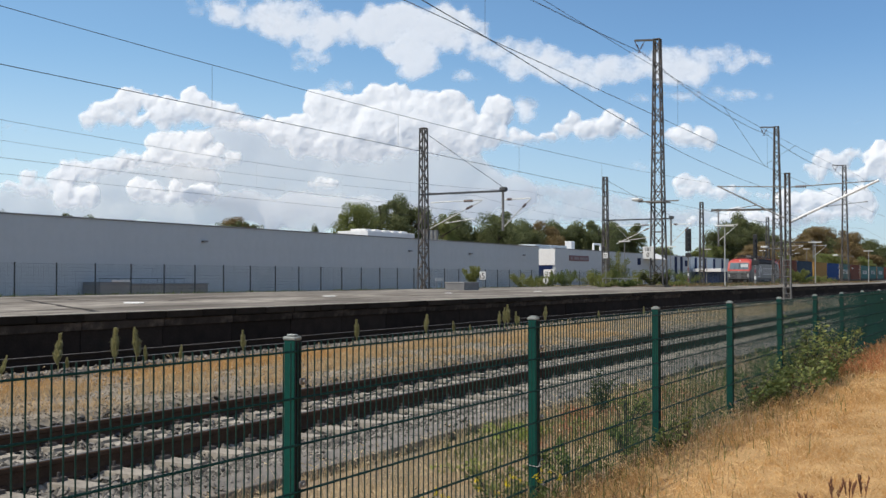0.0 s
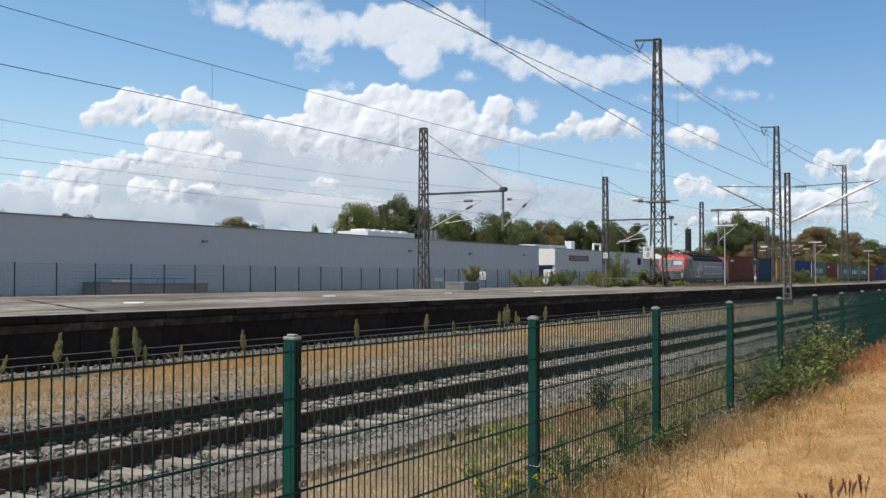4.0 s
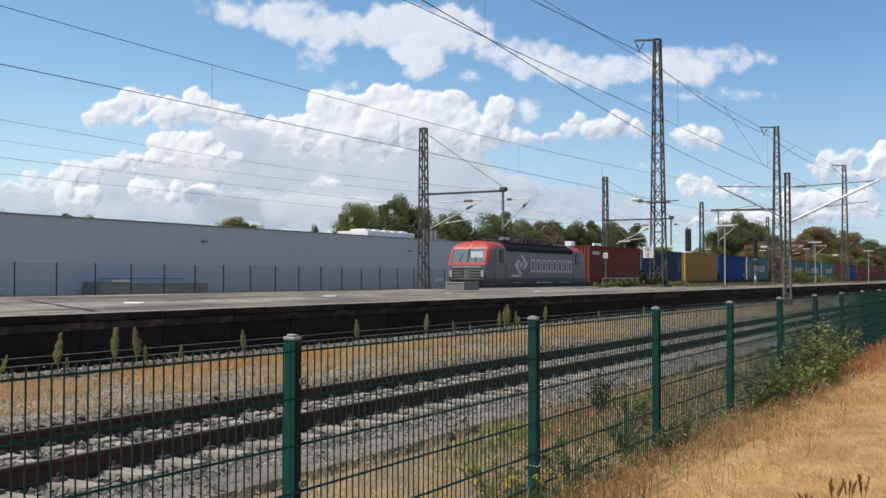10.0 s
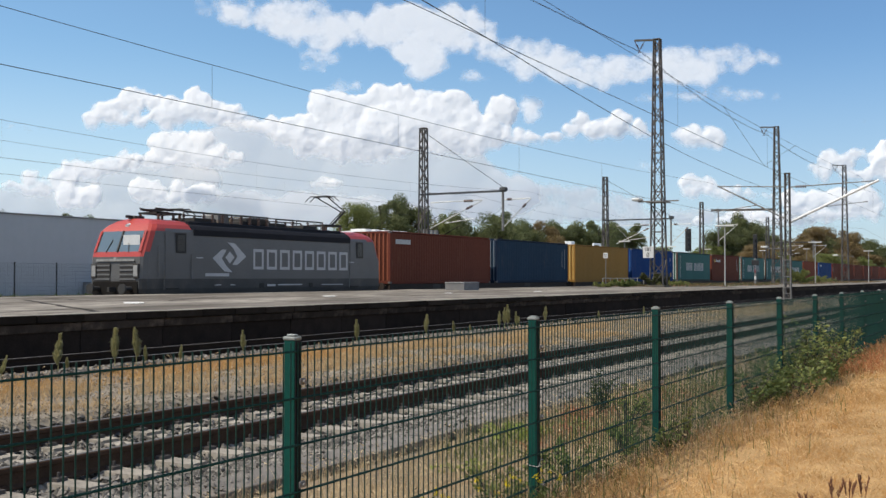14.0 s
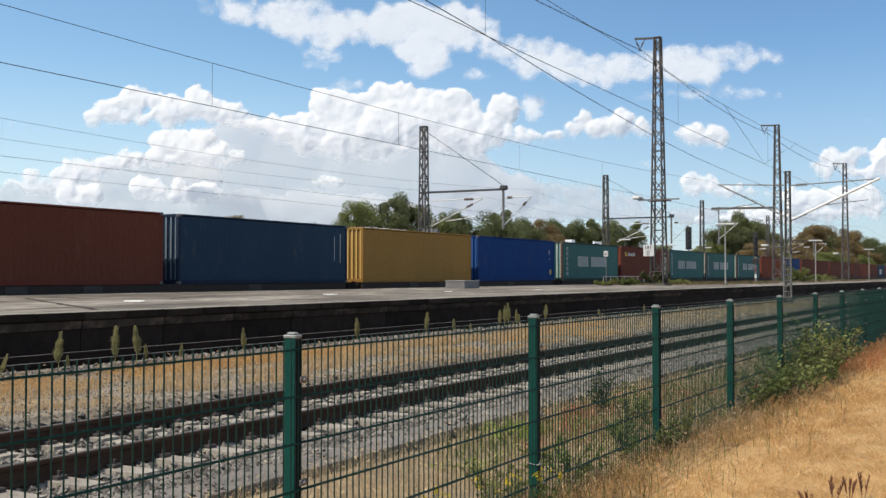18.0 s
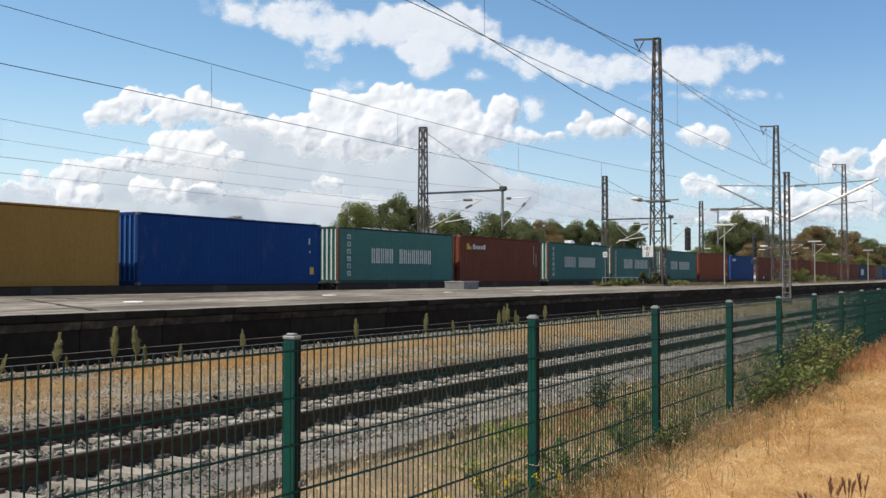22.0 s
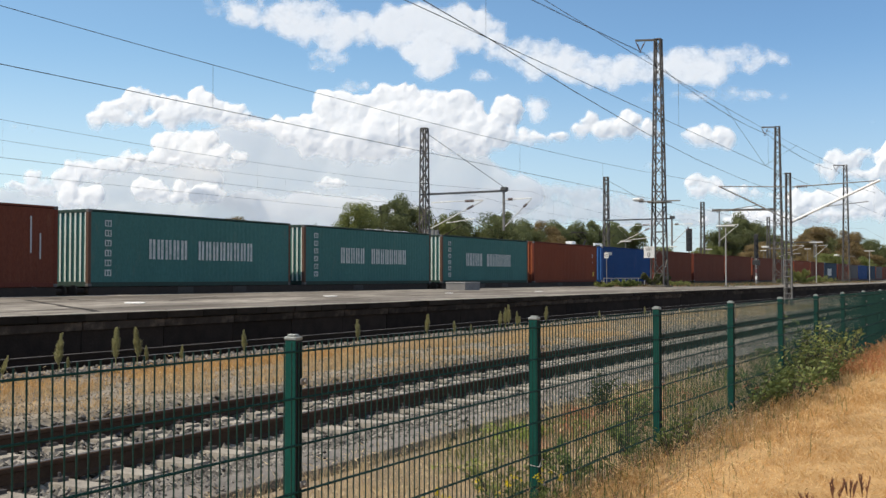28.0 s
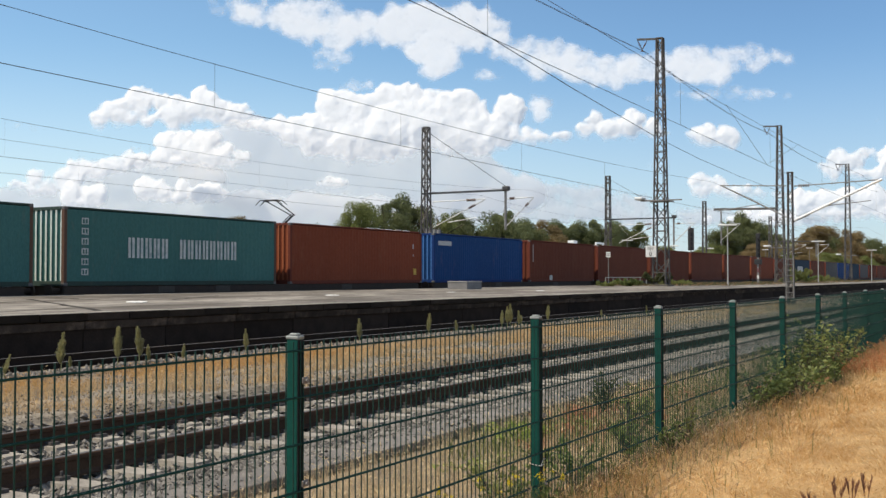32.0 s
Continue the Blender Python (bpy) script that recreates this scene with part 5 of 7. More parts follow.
def container(u, mat, edge, label, marks=""):
    t = thing("shipping_container", label, "container", "containers on the train")
    d = container_meshes(mat, edge)
    w = CW / 2
    I = Matrix.Identity(4)
    share("side_panel", d["side"], t, I)
    share("side_panel", d["side2"], t, I)
    e = share("end_panel", d["end"], t, I)
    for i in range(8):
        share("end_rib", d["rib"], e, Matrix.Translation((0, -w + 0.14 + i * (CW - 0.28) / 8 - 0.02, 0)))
    share("roof_panel", d["roof"], t, I)
    for sy in (-1, 1):
        share("top_rail", d["top_rail"], t, Matrix.Translation((0, sy * (w - 0.03), 0)))
        share("bottom_rail", d["bottom_rail"], t, Matrix.Translation((0, sy * (w - 0.052), 0)))
    for x in (0.0, CL - 0.1):
        share("header", d["header"], t, Matrix.Translation((x, 0, 0)))
        share("sill", d["sill"], t, Matrix.Translation((x, 0, 0)))
    share("floor_panel", d["floor"], t, I)
    for x in (0.0, CL - 0.13):
        for y in (-w + 0.075, w - 0.075):
            share("corner_post", d["post"], t, Matrix.Translation((x, y, 0)))
    for x in (0.0, CL - 0.162):
        for y in (-w + 0.075, w - 0.075):
            for z in (0.0, CH - 0.118):
                share("corner_casting", d["cast"], t, Matrix.Translation((x, y, z)))
    for sy in (1, -1):
        o = share("door", d["door"], t, Matrix.Translation((CL - 0.06, 0, 0)) @ Matrix.Diagonal((1, sy, 1, 1)))
        share("locking_rods", d["rod"], o, I)

    def bars(name, rects, m):
        for a, b, z0, z1 in rects:
            part(name, Shape().box(a, b, -w - 0.004, -w + 0.004, z0, z1), m, t)

    if marks == "shipping":
        # blocks where the line's name stands, and the column of characters by the corner post
        rects = []
        for x0, n, z0, z1, step in ((3.09, 5, 1.07, 1.86, 0.45), (5.92, 8, 1.07, 1.86, 0.45)):
            for i in range(n):
                x = x0 + i * step
                rects += [(x, x + 0.13, z0, z1), (x + 0.20, x + 0.33, z0, z1)]
        bars("marking_bar", rects, MARK_WHITE)
        for i in range(6):
            z = 0.40 + i * 0.375
            bars("character_block", [(0.80, 1.12, z, z + 0.035), (0.80, 0.845, z + 0.035, z + 0.20), (1.075, 1.12, z + 0.035, z + 0.20), (0.80, 1.12, z + 0.20, z + 0.24), (0.94, 0.98, z + 0.035, z + 0.20)], MARK_WHITE)
    elif marks == "label":
        bars("label_plate", [(0.55, 2.15, 2.20, 2.46)], LABEL_GREY)
    elif marks == "logo":
        bars("logo_block", [(0.95, 1.25, 2.05, 2.42), (1.30, 1.55, 2.05, 2.25)], MARK_YELLOW)
        bars("marking_bar", [(1.75, 2.05, 2.08, 2.38), (2.12, 2.4, 2.08, 2.3), (2.47, 2.75, 2.08, 2.3), (2.82, 3.1, 2.08, 2.3), (3.17, 3.5, 2.08, 2.38)], MARK_WHITE)
        bars("number_bar", [(11.0, 11.06, 1.2, 2.5), (11.4, 11.46, 1.0, 1.9)], LABEL_GREY)
    elif marks == "codes":
        bars("number_bar", [(11.05, 11.09, 1.1, 2.3), (11.55, 11.6, 1.0, 2.45)], LABEL_GREY)
    elif marks == "tag":
        bars("number_bar", [(11.2, 11.3, 1.9, 2.2), (11.25, 11.32, 1.5, 1.6)], LABEL_GREY)
        bars("yellow_tag", [(11.3, 11.6, 0.45, 0.80)], MARK_YELLOW)
    elif marks == "column":
        bars("number_bar", [(0.5, 0.58, 1.4, 2.6)], LABEL_GREY)
        bars("white_tag", [(3.4, 3.9, 0.1, 0.45)], MARK_WHITE)
    elif marks == "panel":
        bars("pale_panel", [(2.5, 6.5, 0.7, 1.9)], LABEL_GREY)
    ROLLING.append((t, u, FLOOR))


RED = paint("box_red_brown", (0.154, 0.0484, 0.0297))
RED2 = paint("box_red", (0.2279, 0.0583, 0.0286))
BROWN = paint("box_brown", (0.1472, 0.0437, 0.0256))
NAVY = paint("box_navy", (0.0238, 0.054, 0.0929))
BLUE = paint("box_blue", (0.0064, 0.0509, 0.1961))
BLUE2 = paint("box_bright_blue", (0.0106, 0.0594, 0.1908))
YELLOW = paint("box_yellow", (0.3484, 0.1976, 0.0541))
GREEN = paint("box_sea_green", (0.0616, 0.1733, 0.1619))
GREY = paint("box_grey", (0.11, 0.11, 0.115))
RED_E, NAVY_E, BLUE_E, YEL_E, GRN_E = paint("edge_red", (0.155, 0.045, 0.03)), paint("edge_navy", (0.02, 0.035, 0.065)), paint("edge_blue", (0.014, 0.045, 0.16)), paint("edge_yellow", (0.33, 0.18, 0.05)), paint("edge_green", (0.045, 0.072, 0.062))
BOXES = [
    (155.05, RED, RED_E, "dull red-brown corrugated shipping container with a pale label", "label"), (168.12, NAVY, NAVY_E, "dark navy blue corrugated shipping container", "codes"),
    (181.80, YELLOW, YEL_E, "ochre yellow corrugated shipping container", ""), (194.95, BLUE, BLUE_E, "royal blue corrugated shipping container", "tag"),
    (208.65, GREEN, GRN_E, "sea-green shipping container with worn white markings", "shipping"), (221.62, RED, RED_E, "red-brown shipping container with a small yellow emblem", "logo"),
    (235.22, GREEN, GRN_E, "sea-green shipping container with worn white markings", "shipping"), (248.50, GREEN, GRN_E, "sea-green shipping container with worn white markings", "shipping"),
    (262.05, GREEN, GRN_E, "sea-green shipping container with worn white markings", "shipping"), (275.30, RED2, RED_E, "plain rust-red corrugated shipping container", "tag"),
    (288.90, BLUE2, BLUE_E, "blue corrugated shipping container with a white plate", "label"), (302.35, BROWN, RED_E, "dark brown corrugated shipping container", "column"),
    (315.50, BROWN, RED_E, "dark brown corrugated shipping container", ""), (328.70, BROWN, RED_E, "dark brown corrugated shipping container", ""),
    (341.95, RED, RED_E, "dull red-brown corrugated shipping container", ""), (355.10, RED, RED_E, "dull red-brown corrugated shipping container", ""),
    (368.40, RED2, RED_E, "rust-red corrugated shipping container", ""), (381.60, BROWN, RED_E, "dark brown corrugated shipping container", ""),
    (394.90, NAVY, NAVY_E, "dark blue shipping container with a grey panel", "panel"), (408.20, RED, RED_E, "dull red-brown corrugated shipping container", ""),
    (421.60, GREY, RED_E, "grey corrugated shipping container", ""), (434.90, BLUE2, BLUE_E, "blue corrugated shipping container", ""),
    (448.20, NAVY, NAVY_E, "dark navy blue corrugated shipping container", ""), (461.50, GREY, RED_E, "grey corrugated shipping container", ""),
    (474.90, BROWN, RED_E, "dark brown corrugated shipping container", ""), (488.20, RED, RED_E, "dull red-brown corrugated shipping container", ""),
    (501.50, BROWN, RED_E, "dark brown corrugated shipping container", ""), (514.80, NAVY, NAVY_E, "dark navy blue corrugated shipping container", ""),
    (528.10, RED, RED_E, "dull red-brown corrugated shipping container", ""), (541.50, BROWN, RED_E, "dark brown corrugated shipping container", ""),
]
for b in BOXES:
    container(*b)

WAGON = surface("wagon_frame", (0.042, 0.027, 0.019), (0.028, 0.019, 0.014), 0.85, scale=2, fine=30)
PLATE_DULL = surface("plate_dull", (0.065, 0.055, 0.048), None, 0.8)
WAGON_MESH = {}


def wagon(u, length):
    t = thing("container_wagon", "low dark brown flat container wagon", "railway wagon", "wagons of the goods train")
    if not WAGON_MESH:
        WAGON_MESH["sole_bar"] = Shape().box(0.5, 25.6, -0.07, 0.07, 0.80, FLOOR - 0.006, 0.015).mesh("sole_bar", WAGON)
        WAGON_MESH["cross"] = Shape().box(0, 0.25, -1.05, 1.05, 0.85, FLOOR - 0.01).mesh("cross_member", WAGON)
        s = Shape()
        for y in (-0.98, 0.98):
            s.box(-1.25, 1.25, y - 0.06, y + 0.06, 0.35, 0.62, 0.02)
        s.box(-0.2, 0.2, -1, 1, 0.4, 0.75)
        WAGON_MESH["bogie"] = s.mesh("bogie_frame", WAGON)
        s = Shape()
        for y in (-0.75, 0.75):
            s.tube((0, y - 0.06, 0.46), (0, y + 0.06, 0.46), 0.46, 20)
        s.tube((0, -0.95, 0.46), (0, 0.95, 0.46), 0.08, 8)
        WAGON_MESH["wheels"] = s.mesh("wheelset", RAIL_HEAD)
        WAGON_MESH["plate"] = Shape().box(0, 0.9, -0.006, 0.006, 0, 0.26).mesh("data_plate", PLATE_DULL)
        WAGON_MESH["buffer"] = Shape().tube((0, 0, 0), (0.45, 0, 0), 0.09, 8).tube((-0.04, 0, 0), (0.03, 0, 0), 0.22, 12).mesh("buffer", WAGON)
    I = Matrix.Identity(4)
    for y in (-1.11, 1.11):
        share("sole_bar", WAGON_MESH["sole_bar"], t, Matrix.Translation((0, y, 0)))
    for i in range(14):
        share("cross_member", WAGON_MESH["cross"], t, Matrix.Translation((0.6 + i * 1.87, 0, 0)))
    for x in (2.2, 13.0, 23.9):
        b = share("bogie_frame", WAGON_MESH["bogie"], t, Matrix.Translation((x, 0, 0)))
        for dx in (-0.9, 0.9):
            share("wheelset", WAGON_MESH["wheels"], b, Matrix.Translation((dx, 0, 0)))
    for x in (5.2, 8.6, 18.0):
        share("data_plate", WAGON_MESH["plate"], t, Matrix.Translation((x, -1.19, 0.86)))
    for y in (-0.875, 0.875):
        share("buffer", WAGON_MESH["buffer"], t, Matrix.Translation((0.06, y, 1.0)))
        share("buffer", WAGON_MESH["buffer"], t, Matrix.Translation((26.1, y, 1.0)) @ Matrix.Rotation(math.pi, 4, "Z"))
    ROLLING.append((t, u, 0.0))


for i in range(0, len(BOXES) - 1, 2):
    wagon(BOXES[i][0] - 0.45, 26.2)

# ---- halls behind the railway ----


def make_hall():
    t = thing("warehouse_hall", "long low warehouse clad in plain blue-grey panels", "building")
    y, z0, z1 = 50.0, 0.3, 5.06
    panel = Shape().box(0, 5.998, 0, 0.12, z0, z1, 0.001).mesh("wall_panel", HALL_WALL)
    for i in range(29):
        share("wall_panel", panel, t, Matrix.Translation((-61.5 + 6 * i, y, 0)))
    part("core", Shape().box(-61.5, 112.3, y + 0.121, y + 32, z0, z1 - 0.1), HALL_WALL, t)
    part("coping", Shape().box(-61.6, 112.45, y - 0.06, y + 0.3, z1, z1 + 0.09, 0.01).box(112.2, 112.5, y + 0.3, y + 32, z1, z1 + 0.09), HALL_TRIM, t, "dark roof-edge trim")
    part("roof", Shape().box(-61.5, 112.2, y + 0.3, y + 32, z1 - 0.09, z1 + 0.02), HALL_TRIM, t)
    for x, z in ((55.3, 3.95), (83.0, 3.9), (20.0, 4.0), (108.0, 4.0), (95.0, 3.9)):
        part("wall_lamp", Shape().box(x, x + 0.5, y - 0.22, y, z, z + 0.12, 0.02), HALL_TRIM, t)
    part("loading_ramp", Shape().box(44.9, 54.3, y - 1.5, y - 0.02, 0.4, 1.04), surface("ramp_concrete", (0.30, 0.29, 0.275), (0.25, 0.24, 0.23), 0.9, scale=0.6), t)
    part("ramp_coping", Shape().box(47.3, 54.4, y - 1.56, y - 0.01, 1.04, 1.13, 0.02), HALL_TRIM, t, "dark edge beam")
    part("ramp_step", Shape().box(44.9, 47.29, y - 1.5, y - 0.02, 1.04, 1.24, 0.02), HALL_TRIM, t)
    rail = part("ramp_railing", Shape().tube((44.9, y - 1.4, 1.43), (52.2, y - 1.4, 1.43), 0.016, 6), RAIL_DARK, t, "thin dark pipe railing")
    for x in (44.95, 46.4, 48.3, 49.7, 51.2, 52.15):
        part("railing_post", Shape().tube((x, y - 1.4, 1.1), (x, y - 1.4, 1.43), 0.014, 6), RAIL_DARK, rail)
    part("ramp_board", Shape().box(45.75, 47.3, y - 1.60, y - 1.51, 1.24, 1.35), WHITE_BOARD, t, "white board")
    for x0, x1, ya, h in ((94.6, 104.4, 62.0, 1.5), (107.8, 112.0, 62.0, 1.0), (88, 91, 66, 0.9)):
        part("roof_unit", Shape().box(x0, x1, ya, ya + 4, z1, z1 + h, 0.05), WHITE_CLAD, t, "white rooftop ventilation unit")
    for i in range(5):
        part("fan_hood", Shape().box(95.0 + i * 1.9, 96.2 + i * 1.9, 62.6, 64.6, z1 + 1.5, z1 + 1.72, 0.06), WHITE_CLAD, t)
    for i in range(4):
        part("vent_pipe", Shape().tube((103.2 + i * 0.9, 60, z1), (103.2 + i * 0.9, 60, z1 + 1.9), 0.22, 10), GALVAN, t)


make_hall()


def make_second_hall():
    t = thing("office_hall", "grey flat-roofed hall with a white gable and a dark red sign", "building")
    y, x0, x1, z1 = 56.0, 131.5, 225.0, 5.42
    part("body", Shape().box(x0 + 0.02, x1, y, y + 26, 0.3, z1, 0.02), HALL_WALL, t)
    part("gable", Shape().box(x0 - 0.12, x0, y + 0.02, y + 26, 3.2, z1, 0.01), WHITE_CLAD, t, "white gable cladding")
    # flat dark panel added for the shade inside the opening
    part("loading_bay", Shape().box(x0 - 0.08, x0 - 0.01, y + 0.4, y + 26, 0.3, 3.18), DARK_BLUE, t, "flat dark panel for the shaded opening under the gable")
    part("bay_post", Shape().box(x0 - 0.35, x0 - 0.10, y + 0.1, y + 1.6, 0.3, 2.6, 0.02), WHITE_CLAD, t, "white bay post")
    part("coping", Shape().box(x0 - 0.15, x1, y - 0.05, y + 0.3, z1, z1 + 0.10), HALL_TRIM, t)
    part("sign_board", Shape().box(136.3, 143.6, y - 0.10, y - 0.02, 3.85, 4.62, 0.02), RED_SIGN, t, "dark red sign board")
    for a, b in ((136.7, 137.3), (138.0, 139.6), (140.0, 143.2)):
        part("sign_bar", Shape().box(a, b, y - 0.13, y - 0.101, 4.05, 4.40), SIGN_DULL, t)
    part("awning", Shape().add([(168, y - 2.0, 4.6), (168, y, 4.6), (168, y, 5.6), (176, y - 2.0, 4.6), (176, y, 4.6), (176, y, 5.6)], [(0, 1, 2), (3, 5, 4), (0, 3, 4, 1), (0, 2, 5, 3), (1, 4, 5, 2)]), WHITE_CLAD, t)
    for x in (186, 189.5, 199, 205.5, 212.5, 219):
        part("window_strip", Shape().box(x, x + 1.5, y - 0.05, y + 0.02, 0.6, z1 - 0.1), DARK_BLUE, t, "dark blue window strip")
    for x in (150.0, 165.5, 192.5):
        part("window", Shape().box(x, x + 1.6, y - 0.06, y + 0.02, 3.6, 4.7), DARK_BLUE, t)
    part("roof_unit", Shape().box(161.8, 163.2, 66, 67.2, z1, 7.5, 0.05), WHITE_CLAD, t, "white rooftop unit")
    part("roof_unit", Shape().box(147.3, 153.1, 66, 69, z1, 6.6, 0.05), HALL_WALL, t)
    part("roof_unit", Shape().box(153.4, 159.7, 66, 69, z1, 6.65, 0.05), HALL_WALL, t)
    part("roof_unit", Shape().box(172.0, 175.6, 66, 66.3, 7.2, 7.5, 0.03).box(171.9, 172.2, 66, 66.3, z1, 7.2).box(175.3, 175.6, 66, 66.3, z1, 7.2), WHITE_CLAD, t, "white roof frame")
    t2 = thing("white_shed", "low dark blue shed with a white roof edge", "building")
    part("body", Shape().box(196, 214, 50.5, 55.0, 0.4, 2.6, 0.03), DARK_BLUE, t2, "dark blue walls")
    part("roof", Shape().box(195.6, 214.4, 50.1, 55.4, 2.6, 3.2, 0.03), WHITE_CLAD, t2, "white roof edge")


make_second_hall()


def back_fence():
    t = thing("boundary_fence", "dark mesh fence along the warehouse", "fence")
    post = Shape().box(-0.03, 0.03, -0.03, 0.03, -0.4, 1.85, 0.006).mesh("post", surface("dull_green_post", (0.022, 0.032, 0.042), None, 0.6, scale=2))
    s = Shape()
    for i in range(25):
        s.bar((i * 0.1, 0, 0.05), (i * 0.1, 0, 1.8), 0.005, 0.005)
    for k in range(10):
        s.bar((0, 0, 0.08 + k * 0.19), (2.5, 0, 0.08 + k * 0.19), 0.007, 0.007)
    me = s.mesh("mesh_panel", surface("dull_green_wire", (0.05, 0.075, 0.075), None, 0.6, scale=2))
    for i in range(70):
        m = Matrix.Translation((26.6 + 2.5 * i, 42.6, 0.40))
        share("post", post, t, m)
        share("mesh_panel", me, t, m)


back_fence()

# ---- trees ----


def crown_mesh(name, mat, seed, clumps, leaves, leaf, squash=1.0):
    """A crown of leaf clumps in a unit space: 1 wide, 1 high, uneven outline, gaps."""
    rng = np.random.default_rng(seed)
    cen = []
    while len(cen) < clumps:
        p = rng.uniform(-1, 1, 3)
        r = np.linalg.norm(p)
        if 0.25 < r < 1:
            cen.append(p * np.array([0.43, 0.43, 0.44]) * (0.80 + 0.25 * rng.random()) + np.array([0, 0, 0.53]))
    cen = np.array(cen)
    size = rng.uniform(0.07, 0.165, clumps)
    k = rng.integers(0, clumps, leaves)
    d = rng.normal(size=(leaves, 3))
    d /= np.linalg.norm(d, axis=1)[:, None]
    p = cen[k] + d * (size[k] * rng.random(leaves) ** 0.3)[:, None] * np.array([1.15, 1.15, 0.8])
    nd = d + rng.normal(size=(leaves, 3)) * 0.45
    nd /= np.linalg.norm(nd, axis=1)[:, None]
    a = np.cross(nd, rng.normal(size=(leaves, 3)))
    a /= np.linalg.norm(a, axis=1)[:, None]
    b = np.cross(a, nd)
    b /= np.linalg.norm(b, axis=1)[:, None] + 1e-9
    h = leaf * rng.uniform(0.6, 1.3, leaves)[:, None]
    v = np.stack([p - a * h, p + b * h * 0.7, p + a * h, p - b * h * 0.7], 1).reshape(-1, 3)
    f = (np.arange(leaves) * 4)[:, None] + np.arange(4)[None]
    me = bpy.data.meshes.new(name)
    me.from_pydata(v.tolist(), [], f.tolist())
    me.materials.append(mat)
    return me


def trunk_mesh(seed):
    rng = random.Random(seed)
    s = Shape()
    s.tube((0, 0, -0.05), (0.01, 0.0, 0.35), 0.035, 8, 0.024).tube((0.01, 0, 0.35), (0.0, 0.01, 0.72), 0.024, 7, 0.010)
    for i in range(9):
        z = 0.26 + i * 0.05
        a = i * 2.4 + rng.uniform(-0.4, 0.4)
        r = rng.uniform(0.2, 0.34)
        s.tube((0, 0, z), (math.cos(a) * r, math.sin(a) * r, z + rng.uniform(0.12, 0.26)), 0.012, 5, 0.003)
    return s.mesh("trunk", BARK)


CROWNS = {}
for nm, mat in (("oak", LEAF_A), ("light", LEAF_B), ("brown", LEAF_C)):
    CROWNS[nm] = [crown_mesh("crown", mat, 11 * i + len(nm), 46, 30000, 0.0098) for i in range(2)]
TRUNKS = [trunk_mesh(i) for i in range(3)]
TREE_N = [0]


def tree(x, y, w, top, kind, label):
    """top: height above the rails; w: width of the crown."""
    i = TREE_N[0] = TREE_N[0] + 1
    h = top - 0.5
    t = thing("tree", label, "tree", "trees behind the halls", at=Matrix.Translation((x, y, 0.5)) @ Matrix.Rotation(i * 1.7, 4, "Z"))
    share("trunk", TRUNKS[i % 3], t, Matrix.Diagonal((h, h, h, 1)))
    share("crown", CROWNS[kind][i % 2], t, Matrix.Diagonal((w * 1.5, w * 1.5, h * 1.0, 1)))


